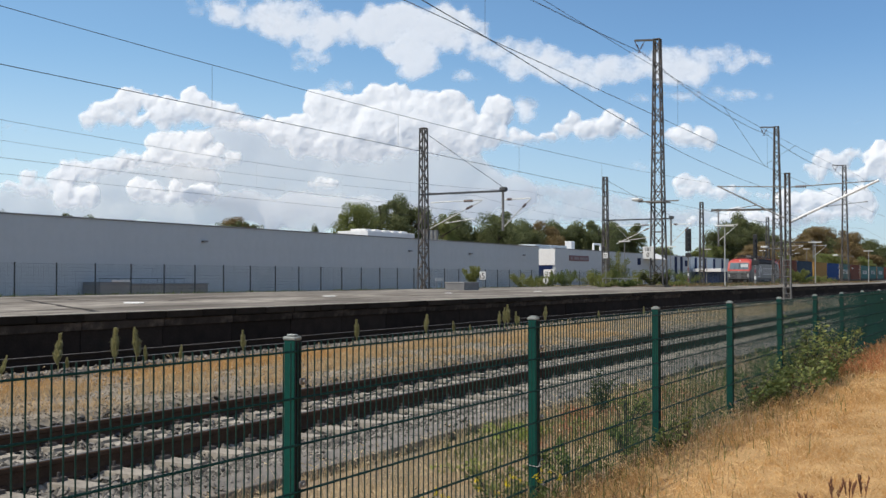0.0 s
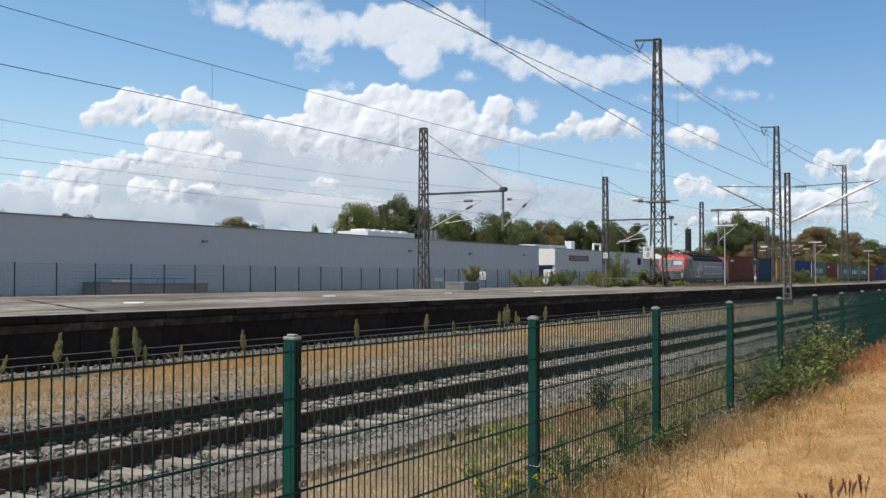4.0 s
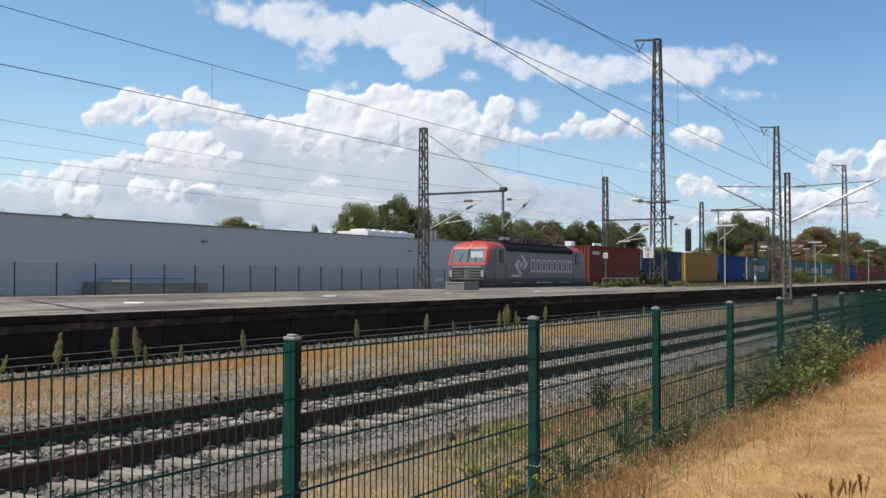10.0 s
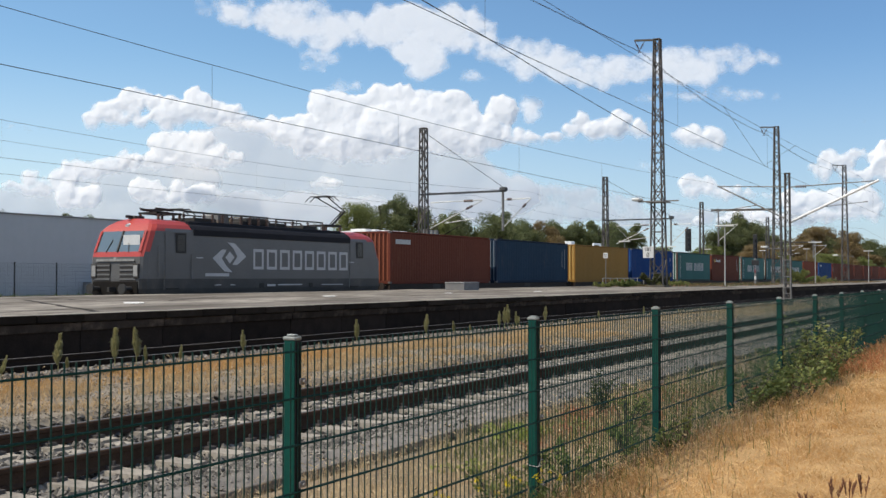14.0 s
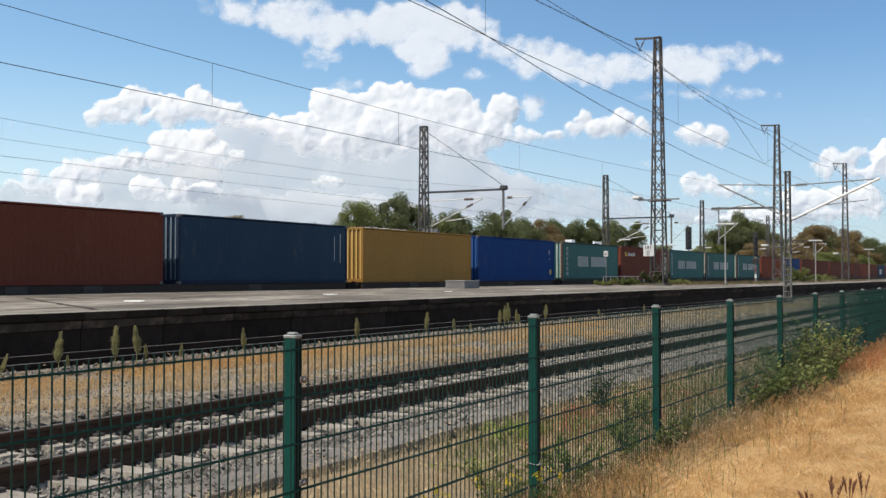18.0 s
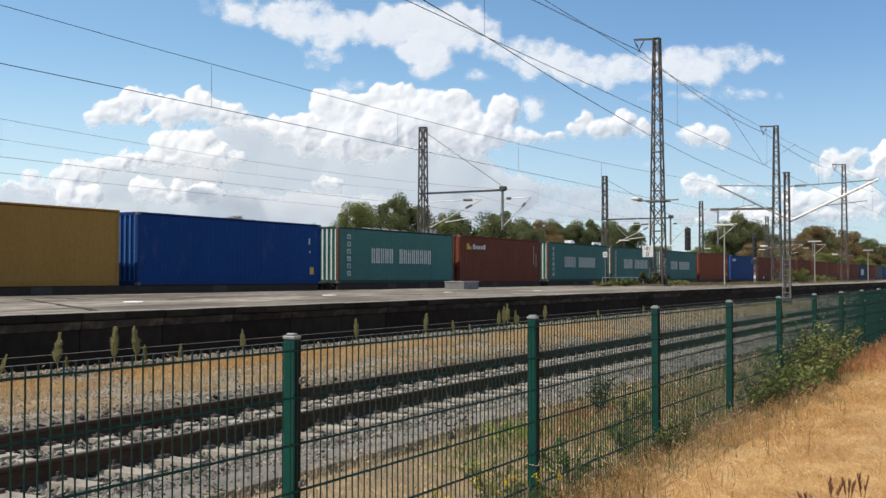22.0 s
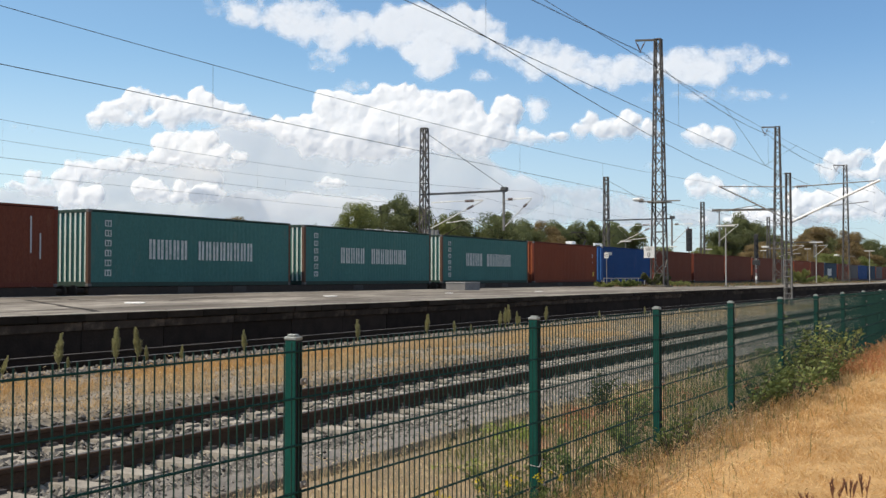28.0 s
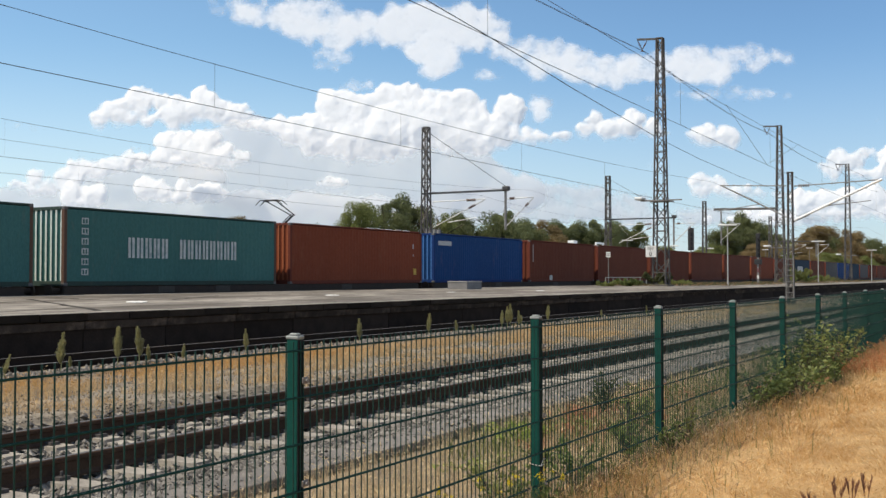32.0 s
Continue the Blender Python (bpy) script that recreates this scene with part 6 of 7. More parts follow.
OAK, LIGHT, RUST = "broad dark green tree behind the halls", "light green leafy tree behind the halls", "tree with browning drought-dry leaves"
for row in ((141.6, 95, 6.6, 13.9, "light", LIGHT), (150.5, 96, 7.5, 15.6, "oak", OAK), (157.5, 95, 7.0, 16.4, "oak", OAK), (168.5, 95, 6.0, 14.0, "light", LIGHT), (174.5, 96, 7.0, 14.3, "oak", OAK),
            (183.0, 90, 9.0, 15.3, "oak", OAK), (192.0, 92, 7.0, 13.6, "oak", OAK), (187.5, 94, 7.5, 14.4, "light", LIGHT), (197.5, 92, 8.0, 14.0, "oak", OAK), (208.0, 92, 8.0, 13.9, "brown", RUST), (218.0, 88, 8.0, 14.2, "oak", OAK), (229.0, 88, 8.0, 14.6, "light", LIGHT), (239.5, 86, 8.0, 14.9, "oak", OAK), (162.5, 97, 7.0, 14.6, "brown", RUST), (179.0, 96, 6.5, 13.0, "oak", OAK), (203.0, 90, 8.5, 14.3, "brown", RUST), (213.0, 90, 8.0, 14.4, "oak", OAK), (223.8, 85, 7.5, 15.4, "oak", OAK), (234.0, 87, 7.5, 14.8, "oak", OAK),
            (245.0, 85, 8.5, 15.6, "oak", OAK), (255.0, 80, 6.5, 9.5, "light", LIGHT), (268.0, 75, 8.0, 9.8, "light", LIGHT), (281.0, 74, 8.0, 10.5, "light", LIGHT), (290.0, 70, 8.5, 18.6, "oak", OAK), (299.0, 70, 9.0, 20.3, "oak", OAK), (309.0, 69, 9.0, 17.6, "oak", OAK),
            (283.0, 72, 8.5, 16.6, "oak", OAK), (318.0, 70, 9.0, 18.0, "oak", OAK), (320.0, 66, 9.5, 14.5, "light", LIGHT), (333.0, 62, 10, 15.6, "brown", RUST), (346.0, 60, 10, 18.0, "brown", RUST), (360.0, 62, 10, 19.4, "oak", OAK), (374.0, 60, 11, 19.3, "brown", RUST), (390.0, 58, 11, 19.4, "brown", RUST), (408.0, 58, 11, 18.6, "brown", RUST),
            (425.0, 57, 11, 18.0, "oak", OAK), (445.0, 56, 12, 16.8, "oak", OAK), (470.0, 56, 12, 14.5, "oak", OAK), (505.0, 57, 14, 13.5, "oak", OAK), (545.0, 58, 16, 13.0, "light", LIGHT),
            (330.0, 52, 9, 9.0, "light", LIGHT), (300.0, 57, 8, 10.6, "brown", RUST), (268.0, 60, 8, 10.2, "brown", RUST), (277.0, 61, 8, 11.4, "brown", RUST), (286.0, 58, 7, 8.6, "light", LIGHT), (313.0, 58, 7, 11.6, "brown", RUST), (350.0, 52, 9, 9.5, "brown", RUST), (372.0, 50, 9, 9.0, "light", LIGHT), (398.0, 50, 10, 10.0, "brown", RUST), (430.0, 50, 10, 9.0, "light", LIGHT), (310.0, 54, 8, 8.0, "light", LIGHT),
            (97.3, 110, 4.2, 10.6, "oak", OAK), (100.0, 111, 3.0, 10.1, "oak", OAK), (128.6, 110, 4.8, 11.1, "oak", OAK), (131.0, 111, 5.4, 11.6, "brown", RUST), (133.4, 110, 4.8, 11.1, "oak", OAK), (150.3, 110, 2.6, 11.1, "oak", OAK), (143.4, 110, 2.6, 10.1, "oak", OAK), (86.5, 110, 2.4, 9.9, "oak", OAK)):
    tree(*row)

# ---- platform furniture, signals, signs ----


def platform_lamp(x, y, top):
    t = thing("platform_lamp", "slim pale platform lamp with a flat cross head", "street lamp", "lamps along the platform", at=pose(x, y, plat_z(y)))
    h = top - plat_z(y)
    part("pole", Shape().tube((0, 0, 0), (0, 0, h), 0.06, 10, 0.045), LAMP_GREY, t)
    part("base_plate", Shape().box(-0.18, 0.18, -0.18, 0.18, 0, 0.05, 0.01), GALVAN, t)
    hd = part("lamp_head", Shape().box(-0.14, 0.14, -0.75, 0.75, h, h + 0.12, 0.03), ARM_TUBE, t)
    part("diffuser", Shape().box(-0.10, 0.10, -0.70, 0.70, h - 0.015, h - 0.001), SIGN_WHITE, hd)


for x, top in ((87.2, 5.72), (129.0, 5.6), (175.6, 5.6), (222.0, 5.6)):
    platform_lamp(x, 22.0, top)


def yard_lamp(x, y, z0, top):
    t = thing("yard_lamp", "thin grey lamp post with a small flat head", "street lamp", "lamp posts beyond the railway", at=pose(x, y, z0))
    h = top - z0
    part("pole", Shape().tube((0, 0, 0), (0, 0, h), 0.07, 8, 0.045), GALVAN, t)
    part("lamp_head", Shape().box(-0.15, 0.15, -0.7, 0.7, h, h + 0.14, 0.03), SIGN_WHITE, t)


for x, top in ((126.6, 6.0), (146.0, 5.8), (165.0, 5.9), (205.0, 6.6), (250.0, 8.0)):
    yard_lamp(x, 44.5, 0.45, top)


def signal(x, y, z0, zb, top, label, ws=0.40):
    t = thing("railway_signal", label, "railway signal", "railway signals", at=pose(x, y, z0))
    h0, h1 = zb - z0, top - z0
    part("post", Shape().bar((0, 0, 0), (0, 0, h0 + 0.4), 0.14, 0.14), GALVAN, t)
    for i in range(4):
        z = 0.5 + i * 0.7
        if z + 0.35 < h0:
            part("red_band" if i % 2 else "white_band", Shape().box(-0.11, -0.08, -0.10, 0.10, z, z + 0.35), RED_SIGN if i % 2 else SIGN_WHITE, t)
    sc = part("screen", Shape().box(-0.10, 0.05, -ws, ws, h0, h1, 0.04), SIGN_BLACK, t, "black signal screen")
    for i in range(4):
        z = h0 + (h1 - h0) * (0.18 + 0.21 * i)
        part("lens_hood", Shape().tube((-0.10, 0, z), (-0.30, 0, z), 0.13, 10), SIGN_BLACK, sc)
    part("cabinet", Shape().box(-0.2, 0.2, -0.35, 0.35, h0 - 0.75, h0 - 0.2, 0.03), SIGN_BLACK, t)
    lad = Shape()
    for sy in (-0.18, 0.18):
        lad.bar((0.3, sy, 0), (0.3, sy, h0 + 0.3), 0.03, 0.03)
    for i in range(int(h0 / 0.35)):
        lad.bar((0.3, -0.18, 0.3 + 0.35 * i), (0.3, 0.18, 0.3 + 0.35 * i), 0.025, 0.025)
    part("ladder", lad, GALVAN, t)


signal(135.7, 39.0, -0.2, 4.95, 7.9, "tall black light signal on a lattice post beyond the tracks")
signal(109.8, 24.6, plat_z(24.6), 3.5, 5.95, "black light signal with a striped post on the platform", 0.21)


def board(name, x, y, z0, zb, w, h, label, bars, text=()):
    """A board on a post, facing the viewer's end of the line."""
    t = thing(name, label, "sign", at=pose(x, y, z0))
    part("post", Shape().tube((0, 0, 0), (0, 0, zb - z0 + h * 0.9), 0.035, 8), GALVAN, t)
    pl = part("plate", Shape().box(-0.06, -0.035, -w / 2, w / 2, zb - z0, zb - z0 + h, 0.006), SIGN_WHITE, t)
    for a, b, c, d in bars:
        part("bar", Shape().box(-0.066, -0.0605, -w / 2 + a * w, -w / 2 + b * w, zb - z0 + c * h, zb - z0 + d * h), SIGN_BLACK, pl)
    return t


sign = board("track_sign", 75.0, 38.2, -0.2, 1.34, 0.56, 0.64, "small white track sign with a black figure", [(0.80, 0.90, 0.1, 0.62)])
fig = bpy.data.curves.new("figure", "FONT")
fig.body, fig.size, fig.extrude = "5", 0.66, 0.004
fig_ob = new("figure", fig)
fig_ob.data.materials.append(SIGN_BLACK)
fig_ob.parent = sign
fig_ob.matrix_basis = Matrix.Translation((-0.068, 0.11, 1.62)) @ Matrix(((0, 0, -1, 0), (-1, 0, 0, 0), (0, 1, 0, 0), (0, 0, 0, 1)))
disc = thing("round_sign", "small round white sign on a short post", "sign", at=pose(88.2, 38.5, -0.2))
part("post", Shape().tube((0, 0, 0), (0, 0, 1.1), 0.035, 8), GALVAN, disc)
plate = part("plate", Shape().tube((-0.06, 0, 1.42), (-0.035, 0, 1.42), 0.27, 20), SIGN_WHITE, disc)
part("bar", Shape().box(-0.068, -0.061, -0.06, 0.06, 1.22, 1.62), SIGN_BLACK, plate)
board("track_sign", 77.3, 28.7, plat_z(28.7), 3.0, 0.36, 0.42, "small pale notice board on a thin pole", [(0.15, 0.85, 0.6, 0.7), (0.15, 0.85, 0.35, 0.45)])
marker = thing("marker_plate", "long white marker plate on two pegs", "sign", at=pose(73.8, 41.9, 0.3))
part("plate", Shape().box(0, 1.3, -0.02, 0.02, 0.92, 1.16, 0.005), SIGN_WHITE, marker)
for px_ in (0.2, 1.1):
    part("peg", Shape().tube((px_, 0.03, 0), (px_, 0.03, 1.0), 0.025, 6), GALVAN, marker)


def kilometre_board():
    """The white distance board bolted to the tall mast."""
    z = plat_z(24)
    p = part("distance_board", Shape().box(-0.92, -0.87, 0.08, 0.88, 2.94 - z, 3.78 - z, 0.01), SIGN_WHITE, MAST_A, "white distance board with black figures")
    for txt, size, y, zz in (("181", 0.37, 0.79, 3.45), ("0", 0.46, 0.62, 3.02)):
        c = bpy.data.curves.new("figures", "FONT")
        c.body, c.size, c.extrude = txt, size, 0.004
        o = new("figures", c)
        o.data.materials.append(SIGN_BLACK)
        o.parent = p
        o.matrix_basis = Matrix.Translation((-0.928, y, zz - z)) @ Matrix(((0, 0, -1, 0), (-1, 0, 0, 0), (0, 1, 0, 0), (0, 0, 0, 1)))
    f = part("floodlight_bar", Shape().bar((-0.1, 1.5, 6.35), (-0.1, -1.6, 6.35), 0.10, 0.10).box(-0.75, 0.75, -0.75, 0.75, 6.25, 6.32), GALVAN, MAST_A)
    part("floodlight", Shape().box(-0.6, 0.3, 1.25, 1.85, 6.40, 6.62, 0.06), SIGN_WHITE, f, "white floodlight head")
    for m in (MAST_C, MAST_D):
        g = part("floodlight_bar", Shape().bar((-0.1, 1.2, 3.9), (-0.1, -1.2, 3.9), 0.10, 0.10), GALVAN, m)
        part("floodlight", Shape().box(-0.5, 0.3, 1.0, 1.7, 3.95, 4.15, 0.05), SIGN_WHITE, g)


kilometre_board()


def portal():
    """Beam from the platform mast towards the main line with a drop post."""
    t = thing("cross_span", "grey steel cross arm with a drop post on the platform mast", "railway gantry")
    part("beam", Shape().bar((117.7, 24.4, 8.95), (117.7, 31.2, 9.05), 0.20, 0.24), LATTICE, t)
    part("drop_post", Shape().tube((117.7, 30.4, 9.2), (117.7, 30.4, 5.0), 0.085, 8), GALVAN, t)
    s = Shape().tube((117.7, 30.4, 7.3), (117.7, 28.3, 7.4), 0.03, 6).tube((117.7, 30.4, 5.6), (117.7, 28.3, 7.35), 0.035, 6)
    part("registration_arm", s, ARM_TUBE, t)


portal()


def railing():
    t = thing("low_railing", "low weathered pale grey pipe railing on the platform", "railing")
    for i in range(7):
        x = 75.6 + 1.6 * i
        part("post", Shape().tube((x, 28.3, plat_z(28.3)), (x, 28.3, 1.45), 0.025, 6), LAMP_GREY, t)
    part("rail", Shape().tube((75.6, 28.3, 1.45), (85.2, 28.3, 1.45), 0.025, 6), LAMP_GREY, t)


railing()

# ---- plants ----


def blades(name, count, place, height, width, mat, label, seed, lean=0.5, heads=0.0, swirl=False):
    """Grass as thin bent blades; place(rng, n) gives x, y, z."""
    rng = np.random.default_rng(seed)
    x, y, z = place(rng, count)
    count = len(x)
    h = height[0] + (height[1] - height[0]) * rng.random(count)
    w = width * (0.6 + 0.8 * rng.random(count)) * (1 + np.clip((x - 8) / 14, 0, 3))
    ang, bend = rng.random(count) * 6.283, lean * rng.random(count) * h
    if swirl:
        # tufts lie over together, and stand higher or lower
        fld = np.array([(noise.noise((a * 2.2, b * 2.2, 0.3)), noise.noise((a * 4.5, b * 4.5, 7.7))) for a, b in zip(x, y)])
        ang = fld[:, 0] * 9.0 + (ang - 3.14) * 0.35
        tall = np.clip(0.85 + fld[:, 1] * 1.1, 0.35, 1.6)
        h, bend = h * tall, bend * tall
    dx, dy = np.cos(ang), np.sin(ang)
    turn = rng.random(count) * 6.283
    sx, sy = np.cos(turn) * w / 2, np.sin(turn) * w / 2
    o = np.stack([x, y, z], 1)
    side = np.stack([sx, sy, np.zeros(count)], 1)
    mid = o + np.stack([dx * bend * 0.3, dy * bend * 0.3, h * 0.6], 1)
    tip = o + np.stack([dx * bend, dy * bend, h], 1)
    v = np.stack([o - side, o + side, mid + side * 0.8, mid - side * 0.8, tip], 1)
    vs = v.reshape(-1, 3)
    k = (np.arange(count) * 5)[:, None]
    quad, tri = (k + np.array([0, 1, 2, 3])).tolist(), (k + np.array([3, 2, 4])).tolist()
    fs = quad + tri
    vs = vs.tolist()
    if heads > 0:
        pick = rng.random(count) < heads
        tp, hh = tip[pick], (0.015 + 0.03 * rng.random(pick.sum()))[:, None]
        wd = side[pick] * 3.4
        # heads nod over
        d = np.stack([dx[pick] * 1.1, dy[pick] * 1.1, 0.15 + 0.6 * rng.random(pick.sum())], 1)
        hv = np.stack([tp - d * hh * 0.4, tp + wd + d * hh * 0.3, tp + d * hh * 1.2, tp - wd + d * hh * 0.3], 1).reshape(-1, 3)
        b = len(vs)
        vs += hv.tolist()
        fs += (b + (np.arange(pick.sum()) * 4)[:, None] + np.array([0, 1, 2, 3])).tolist()
    me = bpy.data.meshes.new(name)
    me.from_pydata(vs, [], fs)
    me.materials.append(mat)
    return tagged(new(name, me), label, "grass", kind="stuff")


def gz(y):
    ys, zs = zip(*PROFILE)
    return np.interp(y, ys, zs)


def patchy(rng, n, x0, x1, y0, y1, px=1.0, scale=0.8, cut=-0.2):
    """Places in a rectangle, thinned where a noise field is low."""
    x = x0 + (x1 - x0) * rng.random(n) ** px
    y = y0 + (y1 - y0) * rng.random(n)
    keep = np.array([noise.noise((a * scale, b * scale * 1.6, 3.1)) > cut for a, b in zip(x, y)])
    x, y = x[keep], y[keep]
    return x, y, gz(y) - 0.02


def meadow(rng, n):
    x = 5.2 + 42 * rng.random(n) ** 1.7
    lo = np.maximum(0.02, 0.085 * x - 0.35)
    y = lo + (2.74 - lo) * rng.random(n)
    return x, y, gz(y) - 0.02


def round_about(rng, n):
    """The grass goes on behind and beside the viewer."""
    x, y = -14 + 34 * rng.random(n), -12 + 14.7 * rng.random(n)
    keep = (np.hypot(x, y) > 0.7) & ~((x > 4.5) & (y > 0.085 * x - 0.35))
    x, y = x[keep], y[keep]
    return x, y, gz(y) - 0.02


def fence_foot(rng, n):
    x, y, z = meadow(rng, n)
    return x, 2.74 - (2.74 - y) * 0.55 * rng.random(n) ** 1.8, z


blades("meadow_grass", 230000, meadow, (0.02, 0.115), 0.0019, DRY, "dense sun-dried golden grass beside the fence", 1, 1.5, 0.14, True)
blades("meadow_beyond", 60000, round_about, (0.06, 0.22), 0.006, DRY, "sun-dried golden grass around the viewpoint", 15, 1.7, 0.1)
blades("meadow_straw", 34000, meadow, (0.05, 0.16), 0.0019, STRAW_LIGHT, "taller pale straw stalks in the dry grass", 2, 1.3, 0.9, True)
blades("rusty_grass", 4200, lambda r, n: patchy(r, n, 16.5, 32.0, 1.7, 2.74, 1.3, 0.5, -0.1), (0.12, 0.31), 0.004, DRY_RED, "reddish dry grass along the fence", 3, 0.9, 0.4)
blades("rusty_tufts", 900, lambda r, n: patchy(r, n, 7.0, 14.0, 2.35, 2.74, 1.0, 0.9, -0.1), (0.10, 0.26), 0.0035, DRY_PALE, "withered brown stalks along the fence", 4, 0.9, 0.2)
blades("withered_stalks", 9000, fence_foot, (0.05, 0.20), 0.0032, WITHERED, "withered brown stalks at the foot of the fence", 25, 0.9, 0.3)
blades("fence_weeds", 3600, fence_foot, (0.08, 0.30), 0.0045, GREEN_WEED, "green weeds at the foot of the fence", 5, 0.7)
blades("red_weeds", 800, lambda r, n: patchy(r, n, 9.2, 13.4, 3.3, 4.5, 1.0, 1.1, -0.05), (0.10, 0.32), 0.006, RED_WEED, "reddish withered weeds behind the fence", 26, 0.8, 0.5)
blades("strip_grass", 6500, lambda r, n: patchy(r, n, 3.5, 40.0, 2.85, 4.85, 1.5, 0.8, -0.25), (0.08, 0.34), 0.0050, DRY_PALE, "pale dry grass between fence and cable trough", 6, 0.9, 0.25)
blades("strip_straw", 9000, lambda r, n: patchy(r, n, 3.6, 15.0, 2.95, 5.05, 1.1, 1.2, -0.2), (0.06, 0.24), 0.0036, STRIP_STRAW, "bleached straw stalks behind the fence", 32, 0.7, 0.5)
blades("strip_litter", 26000, lambda r, n: patchy(r, n, 3.6, 17.0, 2.84, 5.15, 1.2, 1.3, -0.35), (0.02, 0.13), 0.0042, LITTER, "grey-brown withered litter behind the fence", 31, 1.6, 0.1)
blades("strip_weeds", 8000, lambda r, n: patchy(r, n, 8.4, 34.0, 2.82, 4.75, 1.3, 0.9, -0.12), (0.08, 0.32), 0.007, GREEN_WEED, "green weeds between fence and cable trough", 7, 0.8)
blades("strip_light_weeds", 4200, lambda r, n: patchy(r, n, 8.2, 16.0, 3.2, 4.7, 1.2, 1.0, 0.1), (0.06, 0.26), 0.008, LIGHT_WEED, "light green weeds between fence and cable trough", 8, 0.8)
blades("golden_belt_grass", 8000, lambda r, n: patchy(r, n, 7.0, 18.0, 11.7, 12.9, 1.0, 0.4, -0.3), (0.06, 0.20), 0.0062, DRY, "belt of golden dry grass between the tracks", 20, 1.0, 0.15)
blades("belt_grass", 7000, lambda r, n: patchy(r, n, 17.0, 32.0, 11.6, 12.8, 1.1, 0.4, -0.12), (0.06, 0.20), 0.0066, STRIP_DRY, "belt of golden dry grass between the tracks", 19, 1.0, 0.15)
blades("middle_far_grass", 14000, lambda r, n: patchy(r, n, 24.0, 64.0, 9.5, 13.2, 1.3, 0.6, 0.0), (0.04, 0.17), 0.007, DRY_PALE, "pale dry grass between the tracks", 27, 1.0, 0.15)
blades("middle_grass", 46000, lambda r, n: patchy(r, n, 6.0, 28.0, 9.45, 12.1, 1.1, 0.75, 0.0), (0.04, 0.19), 0.0060, STRIP_DRY, "patches of golden dry grass between the tracks", 9, 1.0, 0.15)
blades("middle_straw", 9000, lambda r, n: patchy(r, n, 5.0, 60.0, 9.9, 13.4, 1.5, 0.5, 0.05), (0.06, 0.26), 0.007, DRY_PALE, "pale straw between the tracks", 10, 0.9, 0.2)
blades("track_weeds", 900, lambda r, n: patchy(r, n, 3.0, 30.0, 6.2, 9.6, 1.3, 1.5, 0.1), (0.03, 0.12), 0.006, DRY_RED, "small dry weeds in the ballast", 11, 0.8)


def on_platform(rng, n):
    x = 76 + 130 * rng.random(n) ** 1.5
    y = 21.0 + 8.6 * rng.random(n) ** 0.7
    keep = np.array([noise.noise((a * 0.12, b * 0.4, 1.7)) > 0.16 - min(0.34, (a - 76) * 0.008) for a, b in zip(x, y)])
    x, y = x[keep], y[keep]
    return x, y, PZ0 + (PZ1 - PZ0) * (y - PF) / (PB - PF)


blades("platform_weeds", 12000, on_platform, (0.04, 0.20), 0.012, DARK_WEED, "weeds spreading over the far part of the platform", 12, 0.9)
blades("platform_straw", 8000, on_platform, (0.04, 0.18), 0.012, WITHERED, "dry grass on the far part of the platform", 13, 0.9)
blades("bank_grass", 22000, lambda r, n: patchy(r, n, 24.0, 210.0, 38.5, 42.5, 1.3, 0.15, -0.2), (0.12, 0.45), 0.012, GREEN_WEED, "rough grass along the boundary fence", 14, 0.9)


def leaf_cloud(rng, n, cen, size, leaf):
    d = rng.normal(size=(n, 3))
    d /= np.linalg.norm(d, axis=1)[:, None]
    k = rng.integers(0, len(cen), n)
    p = cen[k] + d * (size * rng.random(n) ** 0.5)[:, None]
    a = rng.normal(size=(n, 3)) * np.array([1, 1, 0.6])
    a /= np.linalg.norm(a, axis=1)[:, None]
    b = np.cross(a, rng.normal(size=(n, 3)))
    b /= np.linalg.norm(b, axis=1)[:, None]
    h = leaf * rng.uniform(0.6, 1.3, n)[:, None]
    return np.stack([p - a * h, p + b * h * 0.45, p + a * h, p - b * h * 0.45], 1).reshape(-1, 3), ((np.arange(n) * 4)[:, None] + np.arange(4)).tolist()


def shrub(x, y, z, w, h, n, leaf, mat, label, seed, category="shrub"):
    """Stems fanning out from the root, with leaves along them."""
    rng = np.random.default_rng(seed)
    t = thing("shrub", label, category, "shrubs", at=pose(x, y, z))
    cen = []
    for i in range(9):
        a, r = rng.random() * 6.283, w * 0.5 * rng.random() ** 0.6
        tip = Vector((math.cos(a) * r, math.sin(a) * r, h * (0.55 + 0.45 * rng.random())))
        stems = Shape()
        stems.tube((0, 0, -0.02), tip * 0.5 + Vector((0, 0, 0.1 * h)), 0.006 + h * 0.006, 5, 0.004 + h * 0.003)
        stems.tube(tip * 0.5 + Vector((0, 0, 0.1 * h)), tip, 0.004 + h * 0.003, 5, 0.002)
        part("stem", stems, BARK, t)
        for f in (0.35, 0.5, 0.65, 0.8, 0.92, 1.0):
            cen.append(np.array(tip) * f + np.array([0, 0, 0.1 * h]) * (1 - abs(2 * f - 1)))
    vs, fs = leaf_cloud(rng, n, np.array(cen), 0.11 * (w + h) / 2, leaf)
    me = bpy.data.meshes.new("leaves")
    me.from_pydata(vs.tolist(), [], fs)
    me.materials.append(mat)
    part("leaves", me, mat, t)
    return t


